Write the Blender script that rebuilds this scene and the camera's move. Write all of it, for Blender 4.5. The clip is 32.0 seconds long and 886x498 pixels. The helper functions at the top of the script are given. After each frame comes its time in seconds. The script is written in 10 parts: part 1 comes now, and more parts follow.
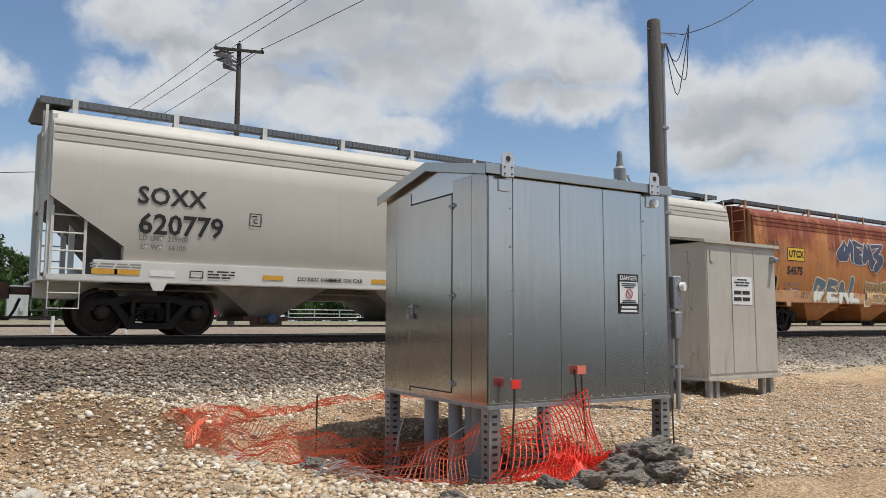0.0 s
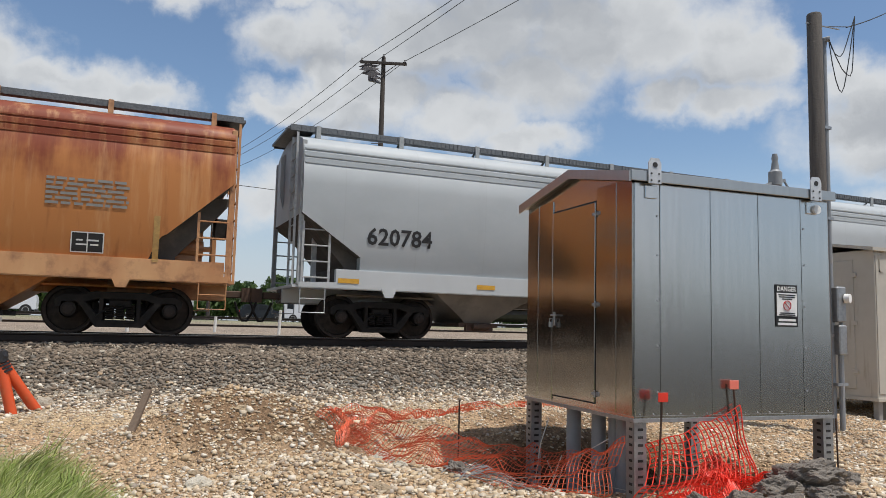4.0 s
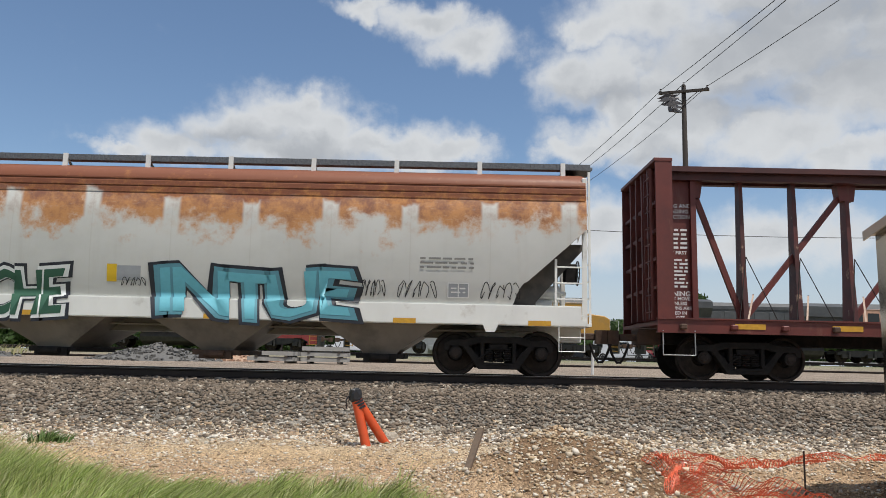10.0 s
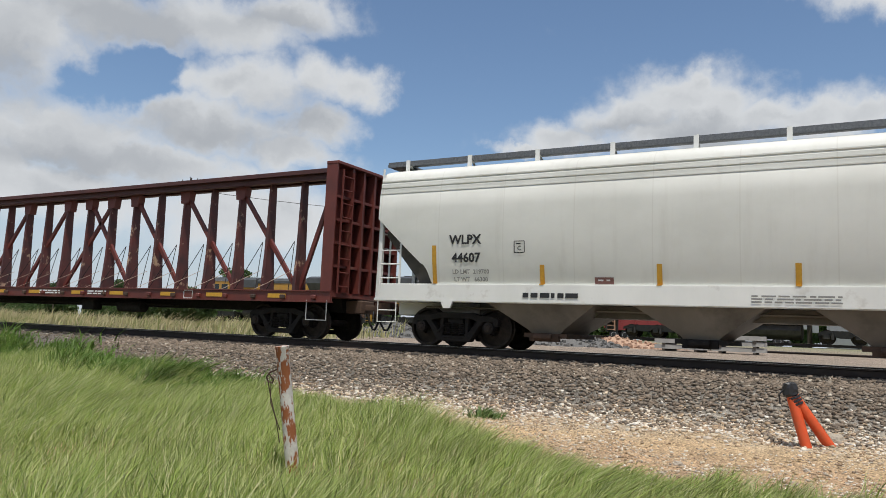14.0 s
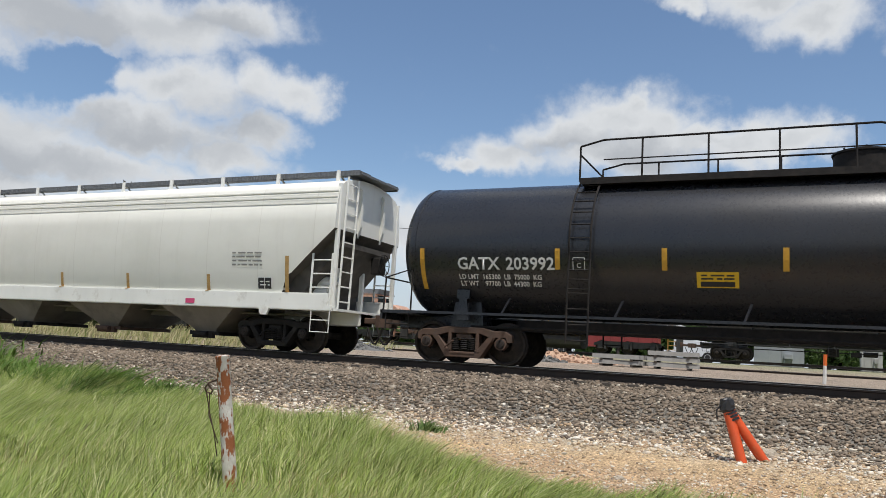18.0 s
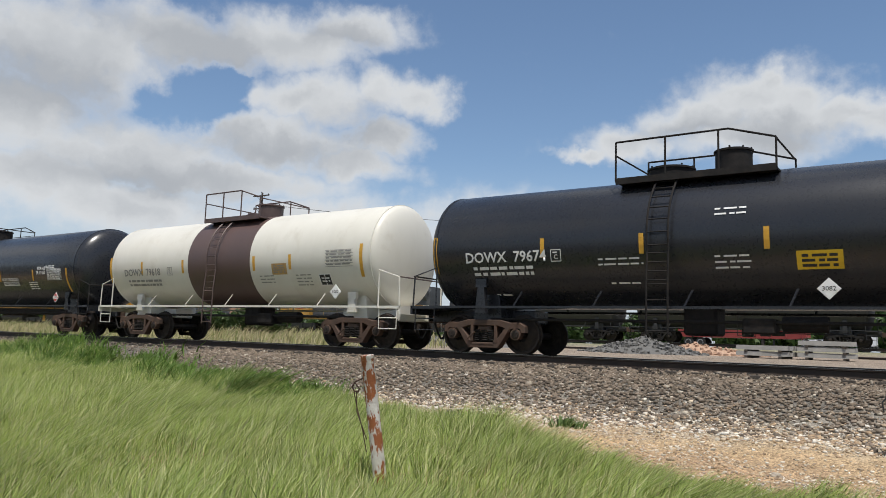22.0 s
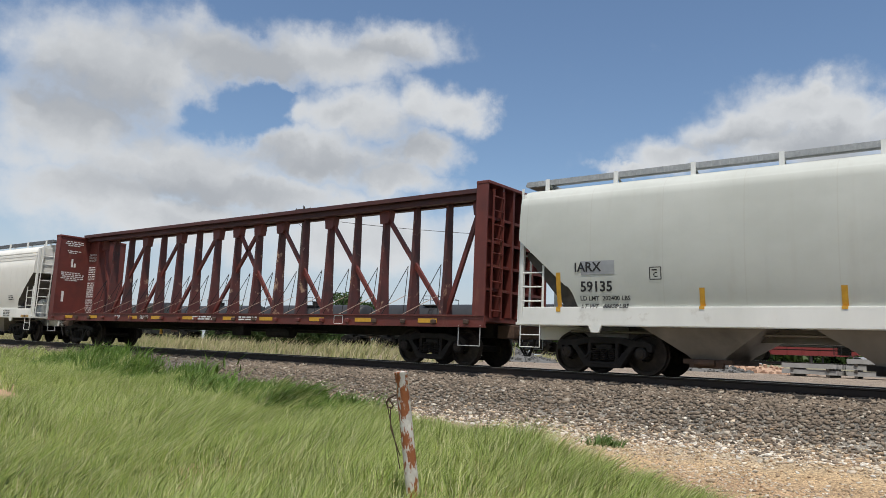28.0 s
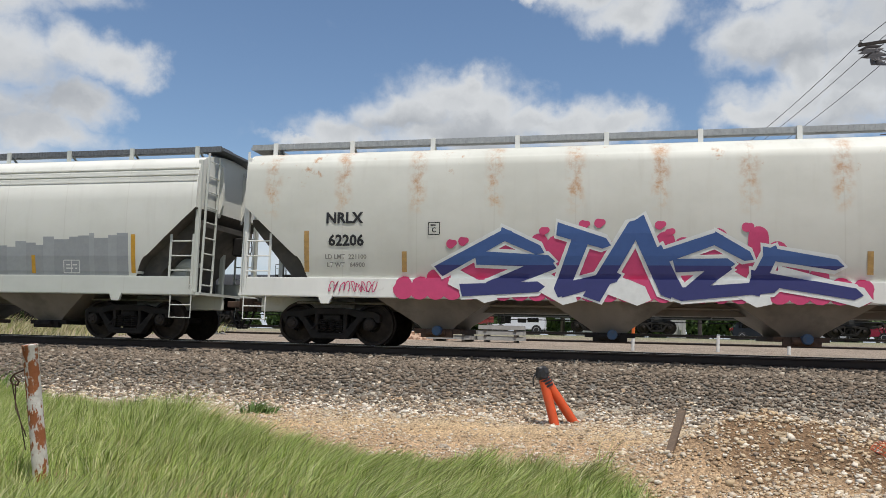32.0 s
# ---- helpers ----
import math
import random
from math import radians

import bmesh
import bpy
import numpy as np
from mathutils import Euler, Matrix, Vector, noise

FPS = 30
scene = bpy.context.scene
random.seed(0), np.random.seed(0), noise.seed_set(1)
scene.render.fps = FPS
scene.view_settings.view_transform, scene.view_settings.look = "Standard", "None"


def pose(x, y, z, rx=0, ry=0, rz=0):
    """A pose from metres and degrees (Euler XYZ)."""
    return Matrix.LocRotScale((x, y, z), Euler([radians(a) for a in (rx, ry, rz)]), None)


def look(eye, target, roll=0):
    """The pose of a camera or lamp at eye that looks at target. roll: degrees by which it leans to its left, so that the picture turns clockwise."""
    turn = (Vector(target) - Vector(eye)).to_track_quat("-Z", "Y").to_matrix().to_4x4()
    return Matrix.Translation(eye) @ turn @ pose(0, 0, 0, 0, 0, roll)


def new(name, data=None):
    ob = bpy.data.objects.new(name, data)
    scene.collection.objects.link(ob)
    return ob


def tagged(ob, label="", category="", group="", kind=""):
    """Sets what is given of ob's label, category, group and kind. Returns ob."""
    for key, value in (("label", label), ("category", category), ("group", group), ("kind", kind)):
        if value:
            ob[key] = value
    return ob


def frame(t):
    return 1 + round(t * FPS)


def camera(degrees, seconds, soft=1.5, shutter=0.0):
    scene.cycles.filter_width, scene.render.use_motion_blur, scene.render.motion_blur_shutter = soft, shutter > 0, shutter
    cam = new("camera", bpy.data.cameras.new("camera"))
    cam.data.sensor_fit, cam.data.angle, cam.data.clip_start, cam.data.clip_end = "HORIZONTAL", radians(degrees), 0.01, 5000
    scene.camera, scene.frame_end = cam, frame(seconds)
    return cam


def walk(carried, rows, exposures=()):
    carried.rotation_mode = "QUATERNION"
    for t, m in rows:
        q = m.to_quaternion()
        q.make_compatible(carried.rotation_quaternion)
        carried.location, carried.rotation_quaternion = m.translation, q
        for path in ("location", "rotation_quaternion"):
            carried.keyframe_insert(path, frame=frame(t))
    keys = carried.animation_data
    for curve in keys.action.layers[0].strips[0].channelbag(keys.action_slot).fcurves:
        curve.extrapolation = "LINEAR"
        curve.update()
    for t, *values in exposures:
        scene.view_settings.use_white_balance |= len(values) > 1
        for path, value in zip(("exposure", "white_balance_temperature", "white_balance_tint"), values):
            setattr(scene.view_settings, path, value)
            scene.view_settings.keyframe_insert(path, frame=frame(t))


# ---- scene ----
# Gravity, rails and camera: metres, x along the track, y across it, z up. Rail head at RZ.
RZ, TY = 1.28, 16.6          # height of the rail head, line of the track's middle
# train: speed in metres a second at some seconds; it slows down slightly
SPEED = ((0, 10.28), (4, 10.18), (8.5, 10.0), (13, 9.73), (18, 9.5), (23, 9.4), (32, 9.4))


def travel(t):
    """How far the train has gone at t seconds."""
    s = 0.0
    for (a, va), (b, vb) in zip(SPEED, SPEED[1:]):
        if t <= a:
            break
        e = min(t, b)
        ve = va + (vb - va) * (e - a) / (b - a)
        s += (va + ve) / 2 * (e - a)
    return s


cam = camera(61.1, 32.0, soft=0.65)
walk(cam, [
    (0.0, pose(0.481, -0.131, 1.574, 95.56, -0.19, -33.45)),
    (0.5, pose(0.488, -0.130, 1.576, 95.90, -0.56, -31.83)),
    (1.0, pose(0.492, -0.127, 1.572, 95.80, -0.68, -30.84)),
    (1.5, pose(0.471, -0.132, 1.576, 95.73, -0.67, -29.51)),
    (2.0, pose(0.469, -0.135, 1.583, 95.61, -0.74, -28.10)),
    (2.5, pose(0.446, -0.131, 1.581, 95.54, -1.04, -26.61)),
    (3.0, pose(0.425, -0.151, 1.584, 95.56, -1.14, -25.20)),
    (3.5, pose(0.415, -0.148, 1.586, 95.70, -1.36, -24.11)),
    (5.5, pose(0.388, -0.164, 1.587, 96.49, -1.43, -19.48)),
    (6.0, pose(0.373, -0.165, 1.589, 96.84, -1.56, -18.39)),
    (6.5, pose(0.377, -0.168, 1.595, 97.26, -1.68, -17.75)),
    (7.0, pose(0.384, -0.170, 1.590, 97.61, -1.65, -17.63)),
    (7.5, pose(0.401, -0.162, 1.585, 97.84, -1.50, -17.80)),
    (8.0, pose(0.395, -0.163, 1.584, 98.05, -1.38, -17.97)),
    (8.5, pose(0.399, -0.165, 1.592, 98.20, -1.19, -17.15)),
    (9.0, pose(0.403, -0.169, 1.605, 98.44, -0.95, -15.28)),
    (9.5, pose(0.351, -0.197, 1.624, 98.70, -0.57, -9.71)),
    (10.0, pose(0.252, -0.193, 1.630, 98.22, -1.26, 0.02)),
    (10.5, pose(0.151, -0.164, 1.618, 97.65, -2.26, 8.75)),
    (11.0, pose(0.013, -0.054, 1.608, 97.63, -3.31, 16.09)),
    (11.5, pose(-0.014, 0.015, 1.615, 97.83, -3.46, 21.81)),
    (12.0, pose(0.044, 0.094, 1.617, 97.92, -3.47, 25.53)),
    (12.5, pose(0.015, 0.086, 1.615, 97.82, -3.51, 27.77)),
    (13.0, pose(-0.040, 0.074, 1.612, 97.37, -3.35, 28.96)),
    (13.5, pose(-0.095, 0.063, 1.607, 96.82, -2.91, 29.57)),
    (14.0, pose(-0.127, 0.101, 1.608, 96.33, -2.44, 29.54)),
    (14.5, pose(-0.141, 0.153, 1.614, 96.04, -2.17, 28.86)),
    (15.0, pose(-0.198, 0.171, 1.622, 95.83, -2.28, 27.92)),
    (15.5, pose(-0.222, 0.175, 1.615, 96.01, -2.53, 26.92)),
    (17.5, pose(-0.272, 0.148, 1.601, 97.30, -3.40, 24.46)),
    (18.0, pose(-0.280, 0.151, 1.596, 97.50, -3.26, 24.77)),
    (18.5, pose(-0.281, 0.152, 1.589, 97.59, -3.10, 25.33)),
    (19.0, pose(-0.279, 0.143, 1.584, 97.48, -2.66, 25.94)),
    (19.5, pose(-0.287, 0.143, 1.589, 97.19, -2.12, 26.92)),
    (20.0, pose(-0.301, 0.137, 1.592, 96.91, -1.67, 28.21)),
    (20.5, pose(-0.321, 0.121, 1.591, 96.86, -1.52, 29.85)),
    (21.0, pose(-0.325, 0.107, 1.586, 96.92, -1.67, 31.72)),
    (21.5, pose(-0.327, 0.087, 1.585, 96.96, -1.86, 33.28)),
    (22.0, pose(-0.334, 0.078, 1.585, 96.84, -1.86, 34.64)),
    (22.5, pose(-0.348, 0.068, 1.589, 96.51, -2.37, 35.51)),
    (23.0, pose(-0.316, 0.085, 1.596, 96.27, -2.78, 35.62)),
    (23.5, pose(-0.296, 0.092, 1.595, 96.19, -3.42, 35.23)),
    (24.0, pose(-0.273, 0.104, 1.598, 96.22, -3.81, 34.77)),
    (24.5, pose(-0.266, 0.112, 1.606, 96.38, -3.52, 34.18)),
    (25.0, pose(-0.269, 0.128, 1.621, 96.50, -3.07, 33.97)),
    (25.5, pose(-0.254, 0.122, 1.617, 96.69, -2.63, 34.37)),
    (27.5, pose(-0.254, 0.110, 1.618, 97.53, -2.22, 37.25)),
    (28.0, pose(-0.274, 0.106, 1.627, 97.73, -2.40, 37.66)),
    (28.5, pose(-0.249, 0.098, 1.616, 98.17, -1.98, 38.21)),
    (29.0, pose(-0.230, 0.083, 1.613, 98.37, -1.82, 38.58)),
    (29.5, pose(-0.216, 0.071, 1.621, 98.32, -1.84, 38.60)),
    (30.0, pose(-0.176, 0.054, 1.609, 98.22, -1.78, 37.41)),
    (30.5, pose(-0.149, 0.038, 1.603, 97.81, -1.64, 34.23)),
    (31.0, pose(-0.086, 0.065, 1.601, 97.44, -1.37, 26.38)),
    (31.5, pose(-0.050, 0.043, 1.598, 96.59, -1.02, 16.86)),
    (32.0, pose(-0.050, -0.022, 1.599, 96.37, -1.38, 12.72)),
], [(0, 0.0), (16.5, 0.0), (18.3, 0.12), (20, 0.12), (21.5, 0.03), (32, 0.0)])


# ---- world: clear sky with heaped clouds; one sun ----
SUN_AZ, SUN_EL = 140.0, 70.0     # degrees clockwise from +y, and above the horizon
# clouds: bearing, height, half width, half height, in degrees
CLOUDS = ((-30, 8.6, 10, 2.6), (-19, 6.5, 9, 2.6), (-8, 8, 8, 2.8), (2, 9, 6, 2.4), (-44, 8, 9, 2.6), (-58, 8.5, 9, 2.6), (11, 9.5, 6, 2.6), (24, 9, 8, 2.2), (40, 8, 9, 2.2), (58, 8, 9, 2.4),
          (20.7, 21.4, 6.4, 3.8), (26.8, 22.5, 6.8, 4.3), (33.5, 21.8, 6.4, 4.3), (39.3, 20.9, 5.1, 3.8), (18.2, 17.6, 5.5, 2.6), (24.3, 15.7, 6.4, 2.6),
          (29.5, 18.5, 6, 3.4), (42.7, 19.1, 4.7, 2.6), (45.7, 19.7, 2.8, 2.6), (40.1, 16.8, 3, 1.5), (52, 17.2, 2.6, 2.3), (54.1, 16.2, 3.4, 2.6), (57.9, 16, 4.5, 3.2),
          (60.8, 16.2, 3.4, 3), (56, 12.8, 8.5, 2.6), (52.7, 14, 3.4, 2.3), (0.1, 15.6, 4, 1.2), (28.7, 14.2, 5.1, 1.5), (-12.2, 17.7, 5.5, 2.3), (-9, 17, 4.3, 2.1),
          (-3.2, 15.8, 5.5, 1.7), (-12, 15, 6.4, 1.9), (11.5, 24.4, 2.4, 1.5), (15.6, 25, 6.4, 2.6), (25.1, 25.6, 8.5, 2.3), (37.4, 23, 6.4, 3.4),
          (43.2, 20.5, 4.7, 3.2), (45.6, 18.7, 3, 2.3), (13.5, 18.8, 3, 2.3), (16.3, 16.8, 3.8, 1.7), (44.1, 16.4, 4.7, 1.5), (-62.4, 18.7, 8.5, 3.8),
          (-54.9, 20.6, 7.7, 2.3), (-47.9, 21.4, 6.4, 2.3), (-41.9, 22.9, 4.7, 1.8), (-45.8, 17.6, 6, 2.2), (-39.8, 18.3, 3.8, 1.9), (-37.1, 18.3, 2.3, 1.8),
          (-48.1, 14.3, 8.5, 2.3), (-57.9, 12.1, 9.4, 2.8), (-39.9, 15.1, 3.2, 1.7), (-65, 14.1, 5.5, 3.4), (-63.1, 9.9, 8.5, 2.6), (-51.9, 11.1, 10.6, 1.7),
          (-42, 12.9, 4.3, 1.5), (-12.9, 18.1, 2.8, 2), (-10.9, 18.5, 1.9, 1.6), (-15.6, 16.6, 4.5, 1.8), (-20.8, 15.2, 4.5, 1.4), (-9.6, 16.2, 5.1, 2),
          (-6.1, 16.3, 3, 1.6), (-24.2, 14.5, 2.6, 0.7), (9.9, 21.3, 3.6, 2.3), (13.6, 21.2, 4.9, 2.8), (17.1, 20.3, 2.6, 2.1), (12.4, 16.8, 4.7, 1.8),
          (15.9, 15.7, 4.3, 1.7), (9.8, 15.9, 2.6, 1.2), (1.6, 23.6, 4.4, 1.7), (-2.2, 25, 3.6, 1.5), (-6.8, 25.6, 2.6, 0.9), (-5.4, 16.1, 3.8, 0.9))
# grey undersides, and gaps through which the blue shows
SHADES = ((-63.1, 16.3, 7.7, 2.6), (-55.7, 20.5, 8.5, 1.7), (-43.7, 22.3, 4.3, 1.1), (-48, 13.7, 7.7, 1.4), (-57.8, 10.9, 8.5, 1.3), (-39.5, 15.3, 2.1, 0.8),
    (-16, 15.8, 3.8, 0.8), (24.1, 22.8, 6.4, 2.3), (29.5, 20.6, 6.8, 2.8), (35.8, 16.9, 5.5, 1.2), (57.5, 14.5, 6, 1.2), (55.2, 11.5, 5.1, 1.1), (42.7, 17.9, 3.4, 0.9),
    (23.4, 18.6, 6, 1.5), (29, 23.7, 6.4, 1.7), (41.2, 17.5, 4.7, 1.4), (-10.6, 15, 4.3, 1), (-41, 15.5, 4.3, 1.5), (12.5, 19.8, 4.3, 0.9), (15.2, 15, 3.4, 0.8))
GAPS = ((-53.3, 16.5, 3.2, 1.8), (-51.8, 17.8, 2.1, 1.1))


def build_world():
    w = bpy.data.worlds.new("world")
    scene.world = w
    w.use_nodes = True
    nt = w.node_tree
    N, L = nt.nodes, nt.links
    N.clear()

    def op(kind, a, b=None, c=None):
        n = N.new("ShaderNodeMath")
        n.operation = kind
        for k, v in enumerate((a, b, c)):
            if v is None:
                continue
            if isinstance(v, (int, float)):
                n.inputs[k].default_value = v
            else:
                L.new(v, n.inputs[k])
        return n.outputs[0]

    def vec(kind, a, b):
        n = N.new("ShaderNodeVectorMath")
        n.operation = kind
        for k, v in enumerate((a, b)):
            if isinstance(v, tuple):
                n.inputs[k].default_value = v
            elif v is not None:
                L.new(v, n.inputs[k])
        return n.outputs["Value" if kind == "LENGTH" else 0]

    def fbm(src, scale, detail, rough=0.55):
        n = N.new("ShaderNodeTexNoise")
        n.inputs["Scale"].default_value, n.inputs["Detail"].default_value, n.inputs["Roughness"].default_value = scale, detail, rough
        L.new(src, n.inputs["Vector"])
        return n

    def span(v, a, b, c=0.0, d=1.0, kind="SMOOTHSTEP"):
        n = N.new("ShaderNodeMapRange")
        n.interpolation_type = kind
        for k, q in (("From Min", a), ("From Max", b), ("To Min", c), ("To Max", d)):
            n.inputs[k].default_value = q
        L.new(v, n.inputs["Value"])
        return n.outputs[0]

    def blend(f, a, b):
        n = N.new("ShaderNodeMix")
        n.data_type = "RGBA"
        L.new(f, n.inputs[0])
        for k, v in ((6, a), (7, b)):
            if isinstance(v, tuple):
                n.inputs[k].default_value = (*v, 1)
            else:
                L.new(v, n.inputs[k])
        return n.outputs[2]

    tc = N.new("ShaderNodeTexCoord")
    d = tc.outputs["Generated"]
    sep = N.new("ShaderNodeSeparateXYZ")
    L.new(d, sep.inputs[0])
    az = op("MULTIPLY", op("ARCTAN2", sep.outputs[0], sep.outputs[1]), 57.2958)
    el = op("MULTIPLY", op("ARCSINE", sep.outputs[2]), 57.2958)
    com = N.new("ShaderNodeCombineXYZ")
    L.new(az, com.inputs[0])
    L.new(el, com.inputs[1])
    ae = com.outputs[0]
    # ragged edges: push the bearing and height about
    wob = vec("SUBTRACT", fbm(ae, 0.22, 8, 0.6).outputs["Color"], (0.5, 0.5, 0.5))
    pos = vec("ADD", ae, vec("MULTIPLY", wob, (7.0, 4.5, 0.0)))

    def lobes(rows, reach):
        """The most that any of the lobes covers a place: 1 in its middle, 0 at so many radii."""
        most = None
        for a, e, rx, ry in rows:
            q = vec("MULTIPLY", vec("SUBTRACT", pos, (a, e, 0.0)), (1 / rx, 1 / ry, 0.0))
            v = span(vec("LENGTH", q, None), 0.0, reach, 1.0, 0.0, "LINEAR")
            most = v if most is None else op("MAXIMUM", most, v)
        return most

    total = op("SUBTRACT", lobes(CLOUDS, 1.5), op("MULTIPLY", lobes(GAPS, 1.4), 0.9))
    # clouds elsewhere in the sky
    away = op("MAXIMUM", span(op("ABSOLUTE", az), 70, 88), span(el, 27, 38))
    other = op("MULTIPLY", away, span(fbm(d, 2.6, 6).outputs["Fac"], 0.38, 0.62, 0.0, 0.62))
    total = op("MAXIMUM", total, other)
    fine = fbm(ae, 0.30, 9, 0.56).outputs["Fac"]
    dens = op("ADD", total, op("MULTIPLY", op("SUBTRACT", fine, 0.5), 0.75))
    cover = span(dens, 0.10, 0.74)
    thick = span(dens, 0.42, 1.0)
    # bright rims, greyer in the thick of the cloud, grey undersides
    low = fbm(vec("MULTIPLY", pos, (1.0, 1.4, 1.0)), 0.16, 7, 0.55).outputs["Fac"]
    under = op("ADD", lobes(SHADES, 2.0), op("MULTIPLY", op("SUBTRACT", low, 0.5), 1.6))
    cloud = blend(op("MULTIPLY", thick, span(low, 0.30, 0.68, 1.0, 0.35)), (0.70, 0.72, 0.74), (0.51, 0.535, 0.565))
    cloud = blend(op("MULTIPLY", span(under, 0.10, 1.05), span(dens, 0.30, 0.62)), cloud, (0.42, 0.445, 0.48))
    haze = span(el, 0, 14, 0.9, 0.0)
    sky = N.new("ShaderNodeTexSky")
    sky.sky_type = "NISHITA"
    sky.sun_disc = False
    sky.sun_elevation, sky.sun_rotation = radians(SUN_EL), radians(SUN_AZ)
    sky.air_density, sky.dust_density, sky.ozone_density = 1.0, 0.5, 2.0
    gain = N.new("ShaderNodeMix")
    gain.data_type = "RGBA"
    gain.blend_type = "MULTIPLY"
    gain.inputs[0].default_value = 1.0
    L.new(sky.outputs[0], gain.inputs[6])
    gain.inputs[7].default_value = (0.112, 0.116, 0.118, 1)
    base = blend(haze, gain.outputs[2], (0.52, 0.58, 0.655))
    col = blend(cover, base, cloud)
    bg = N.new("ShaderNodeBackground")
    bg.inputs["Strength"].default_value = 1.0
    L.new(col, bg.inputs[0])
    out = N.new("ShaderNodeOutputWorld")
    L.new(bg.outputs[0], out.inputs[0])


build_world()
sun_data = bpy.data.lights.new("sun", "SUN")
sun_data.energy, sun_data.angle, sun_data.color = 4.3, radians(0.5), (1.0, 0.95, 0.88)
sun = new("sun", sun_data)
_a, _e = radians(SUN_AZ), radians(SUN_EL)
_sd = Vector((math.sin(_a) * math.cos(_e), math.cos(_a) * math.cos(_e), math.sin(_e)))
sun.matrix_world = look(_sd * 60, (0, 0, 0))
scene.view_settings.exposure = 0.0


# ---- materials ----
MATS = {}


def mat(name, col, col2=None, scale=3.0, rough=0.6, metal=0.0, bump=0.15, bscale=40.0, stretch=(1, 1, 1), detail=5, lo=0.35, hi=0.7,
        dirt=None, dirt_scale=1.2, dirt_lo=0.5, dirt_hi=0.75, dirt_stretch=(1, 1, 1), randomise=0.0, coords="Object", gloss=0.1):
    """A surface of two tones in uneven patches, with stains of a third, fine relief and some change in gloss."""
    if name in MATS:
        return MATS[name]
    m = bpy.data.materials.new(name)
    m.use_nodes = True
    nt = m.node_tree
    N, L = nt.nodes, nt.links
    b = N["Principled BSDF"]
    tc = N.new("ShaderNodeTexCoord")

    def noised(sc, st, det=detail):
        mp = N.new("ShaderNodeMapping")
        mp.inputs["Scale"].default_value = st
        L.new(tc.outputs[coords], mp.inputs[0])
        n = N.new("ShaderNodeTexNoise")
        n.inputs["Scale"].default_value, n.inputs["Detail"].default_value = sc, det
        n.inputs["Roughness"].default_value = 0.62
        L.new(mp.outputs[0], n.inputs["Vector"])
        return n.outputs["Fac"]

    def ramp(fac, a, z):
        r = N.new("ShaderNodeMapRange")
        r.inputs["From Min"].default_value, r.inputs["From Max"].default_value = a, z
        L.new(fac, r.inputs["Value"])
        return r.outputs["Result"]

    def mix(fac, a, z):
        x = N.new("ShaderNodeMix")
        x.data_type = "RGBA"
        L.new(fac, x.inputs["Factor"])
        for s, v in (("A", a), ("B", z)):
            k = [i for i in x.inputs if i.name == s and i.type == "RGBA"][0]
            if isinstance(v, tuple):
                k.default_value = (*v, 1)
            else:
                L.new(v, k)
        return [o for o in x.outputs if o.type == "RGBA"][0]

    col2 = col2 or tuple(c * 0.8 for c in col)
    c = mix(ramp(noised(scale, stretch), lo, hi), col, col2)
    if dirt:
        c = mix(ramp(noised(dirt_scale, dirt_stretch), dirt_lo, dirt_hi), c, dirt)
    if randomise:
        oi = N.new("ShaderNodeObjectInfo")
        h = N.new("ShaderNodeHueSaturation")
        L.new(c, h.inputs["Color"])
        mr = N.new("ShaderNodeMapRange")
        mr.inputs["To Min"].default_value, mr.inputs["To Max"].default_value = 1 - randomise, 1 + randomise
        L.new(oi.outputs["Random"], mr.inputs["Value"])
        L.new(mr.outputs[0], h.inputs["Value"])
        c = h.outputs[0]
    L.new(c, b.inputs["Base Color"])
    rr = N.new("ShaderNodeMapRange")
    rr.inputs["To Min"].default_value, rr.inputs["To Max"].default_value = max(0.03, rough - gloss), min(1, rough + gloss)
    fine = noised(bscale, (1, 1, 1), 4)
    L.new(fine, rr.inputs["Value"])
    L.new(rr.outputs[0], b.inputs["Roughness"])
    b.inputs["Metallic"].default_value = metal
    if bump:
        bp = N.new("ShaderNodeBump")
        bp.inputs["Strength"].default_value, bp.inputs["Distance"].default_value = bump, 0.02
        L.new(fine, bp.inputs["Height"])
        L.new(bp.outputs[0], b.inputs["Normal"])
    m["parts"] = 0
    MATS[name] = m
    return m


def plain(name, col, rough=0.6, metal=0.0):
    return mat(name, col, tuple(c * 0.9 for c in col), scale=8, rough=rough, metal=metal, bump=0.05)


# ---- geometry helpers ----
def link_mesh(name, bm, material):
    me = bpy.data.meshes.new(name)
    bm.normal_update()
    bm.to_mesh(me)
    bm.free()
    for m in (material if isinstance(material, (list, tuple)) else [material]):
        me.materials.append(m)
    return me


def inst(name, me, parent=None, m=None, label=""):
    ob = new(name, me)
    if parent is not None:
        ob.parent = parent
    if m is not None:
        ob.matrix_basis = m
    if label:
        ob["label"] = label
    return ob


def part(name, bm, material, parent=None, label="", m=None, smooth=False):
    me = link_mesh(name, bm, material)
    if smooth:
        me.shade_smooth()
        me.set_sharp_from_angle(angle=radians(35))
    return inst(name, me, parent, m, label)


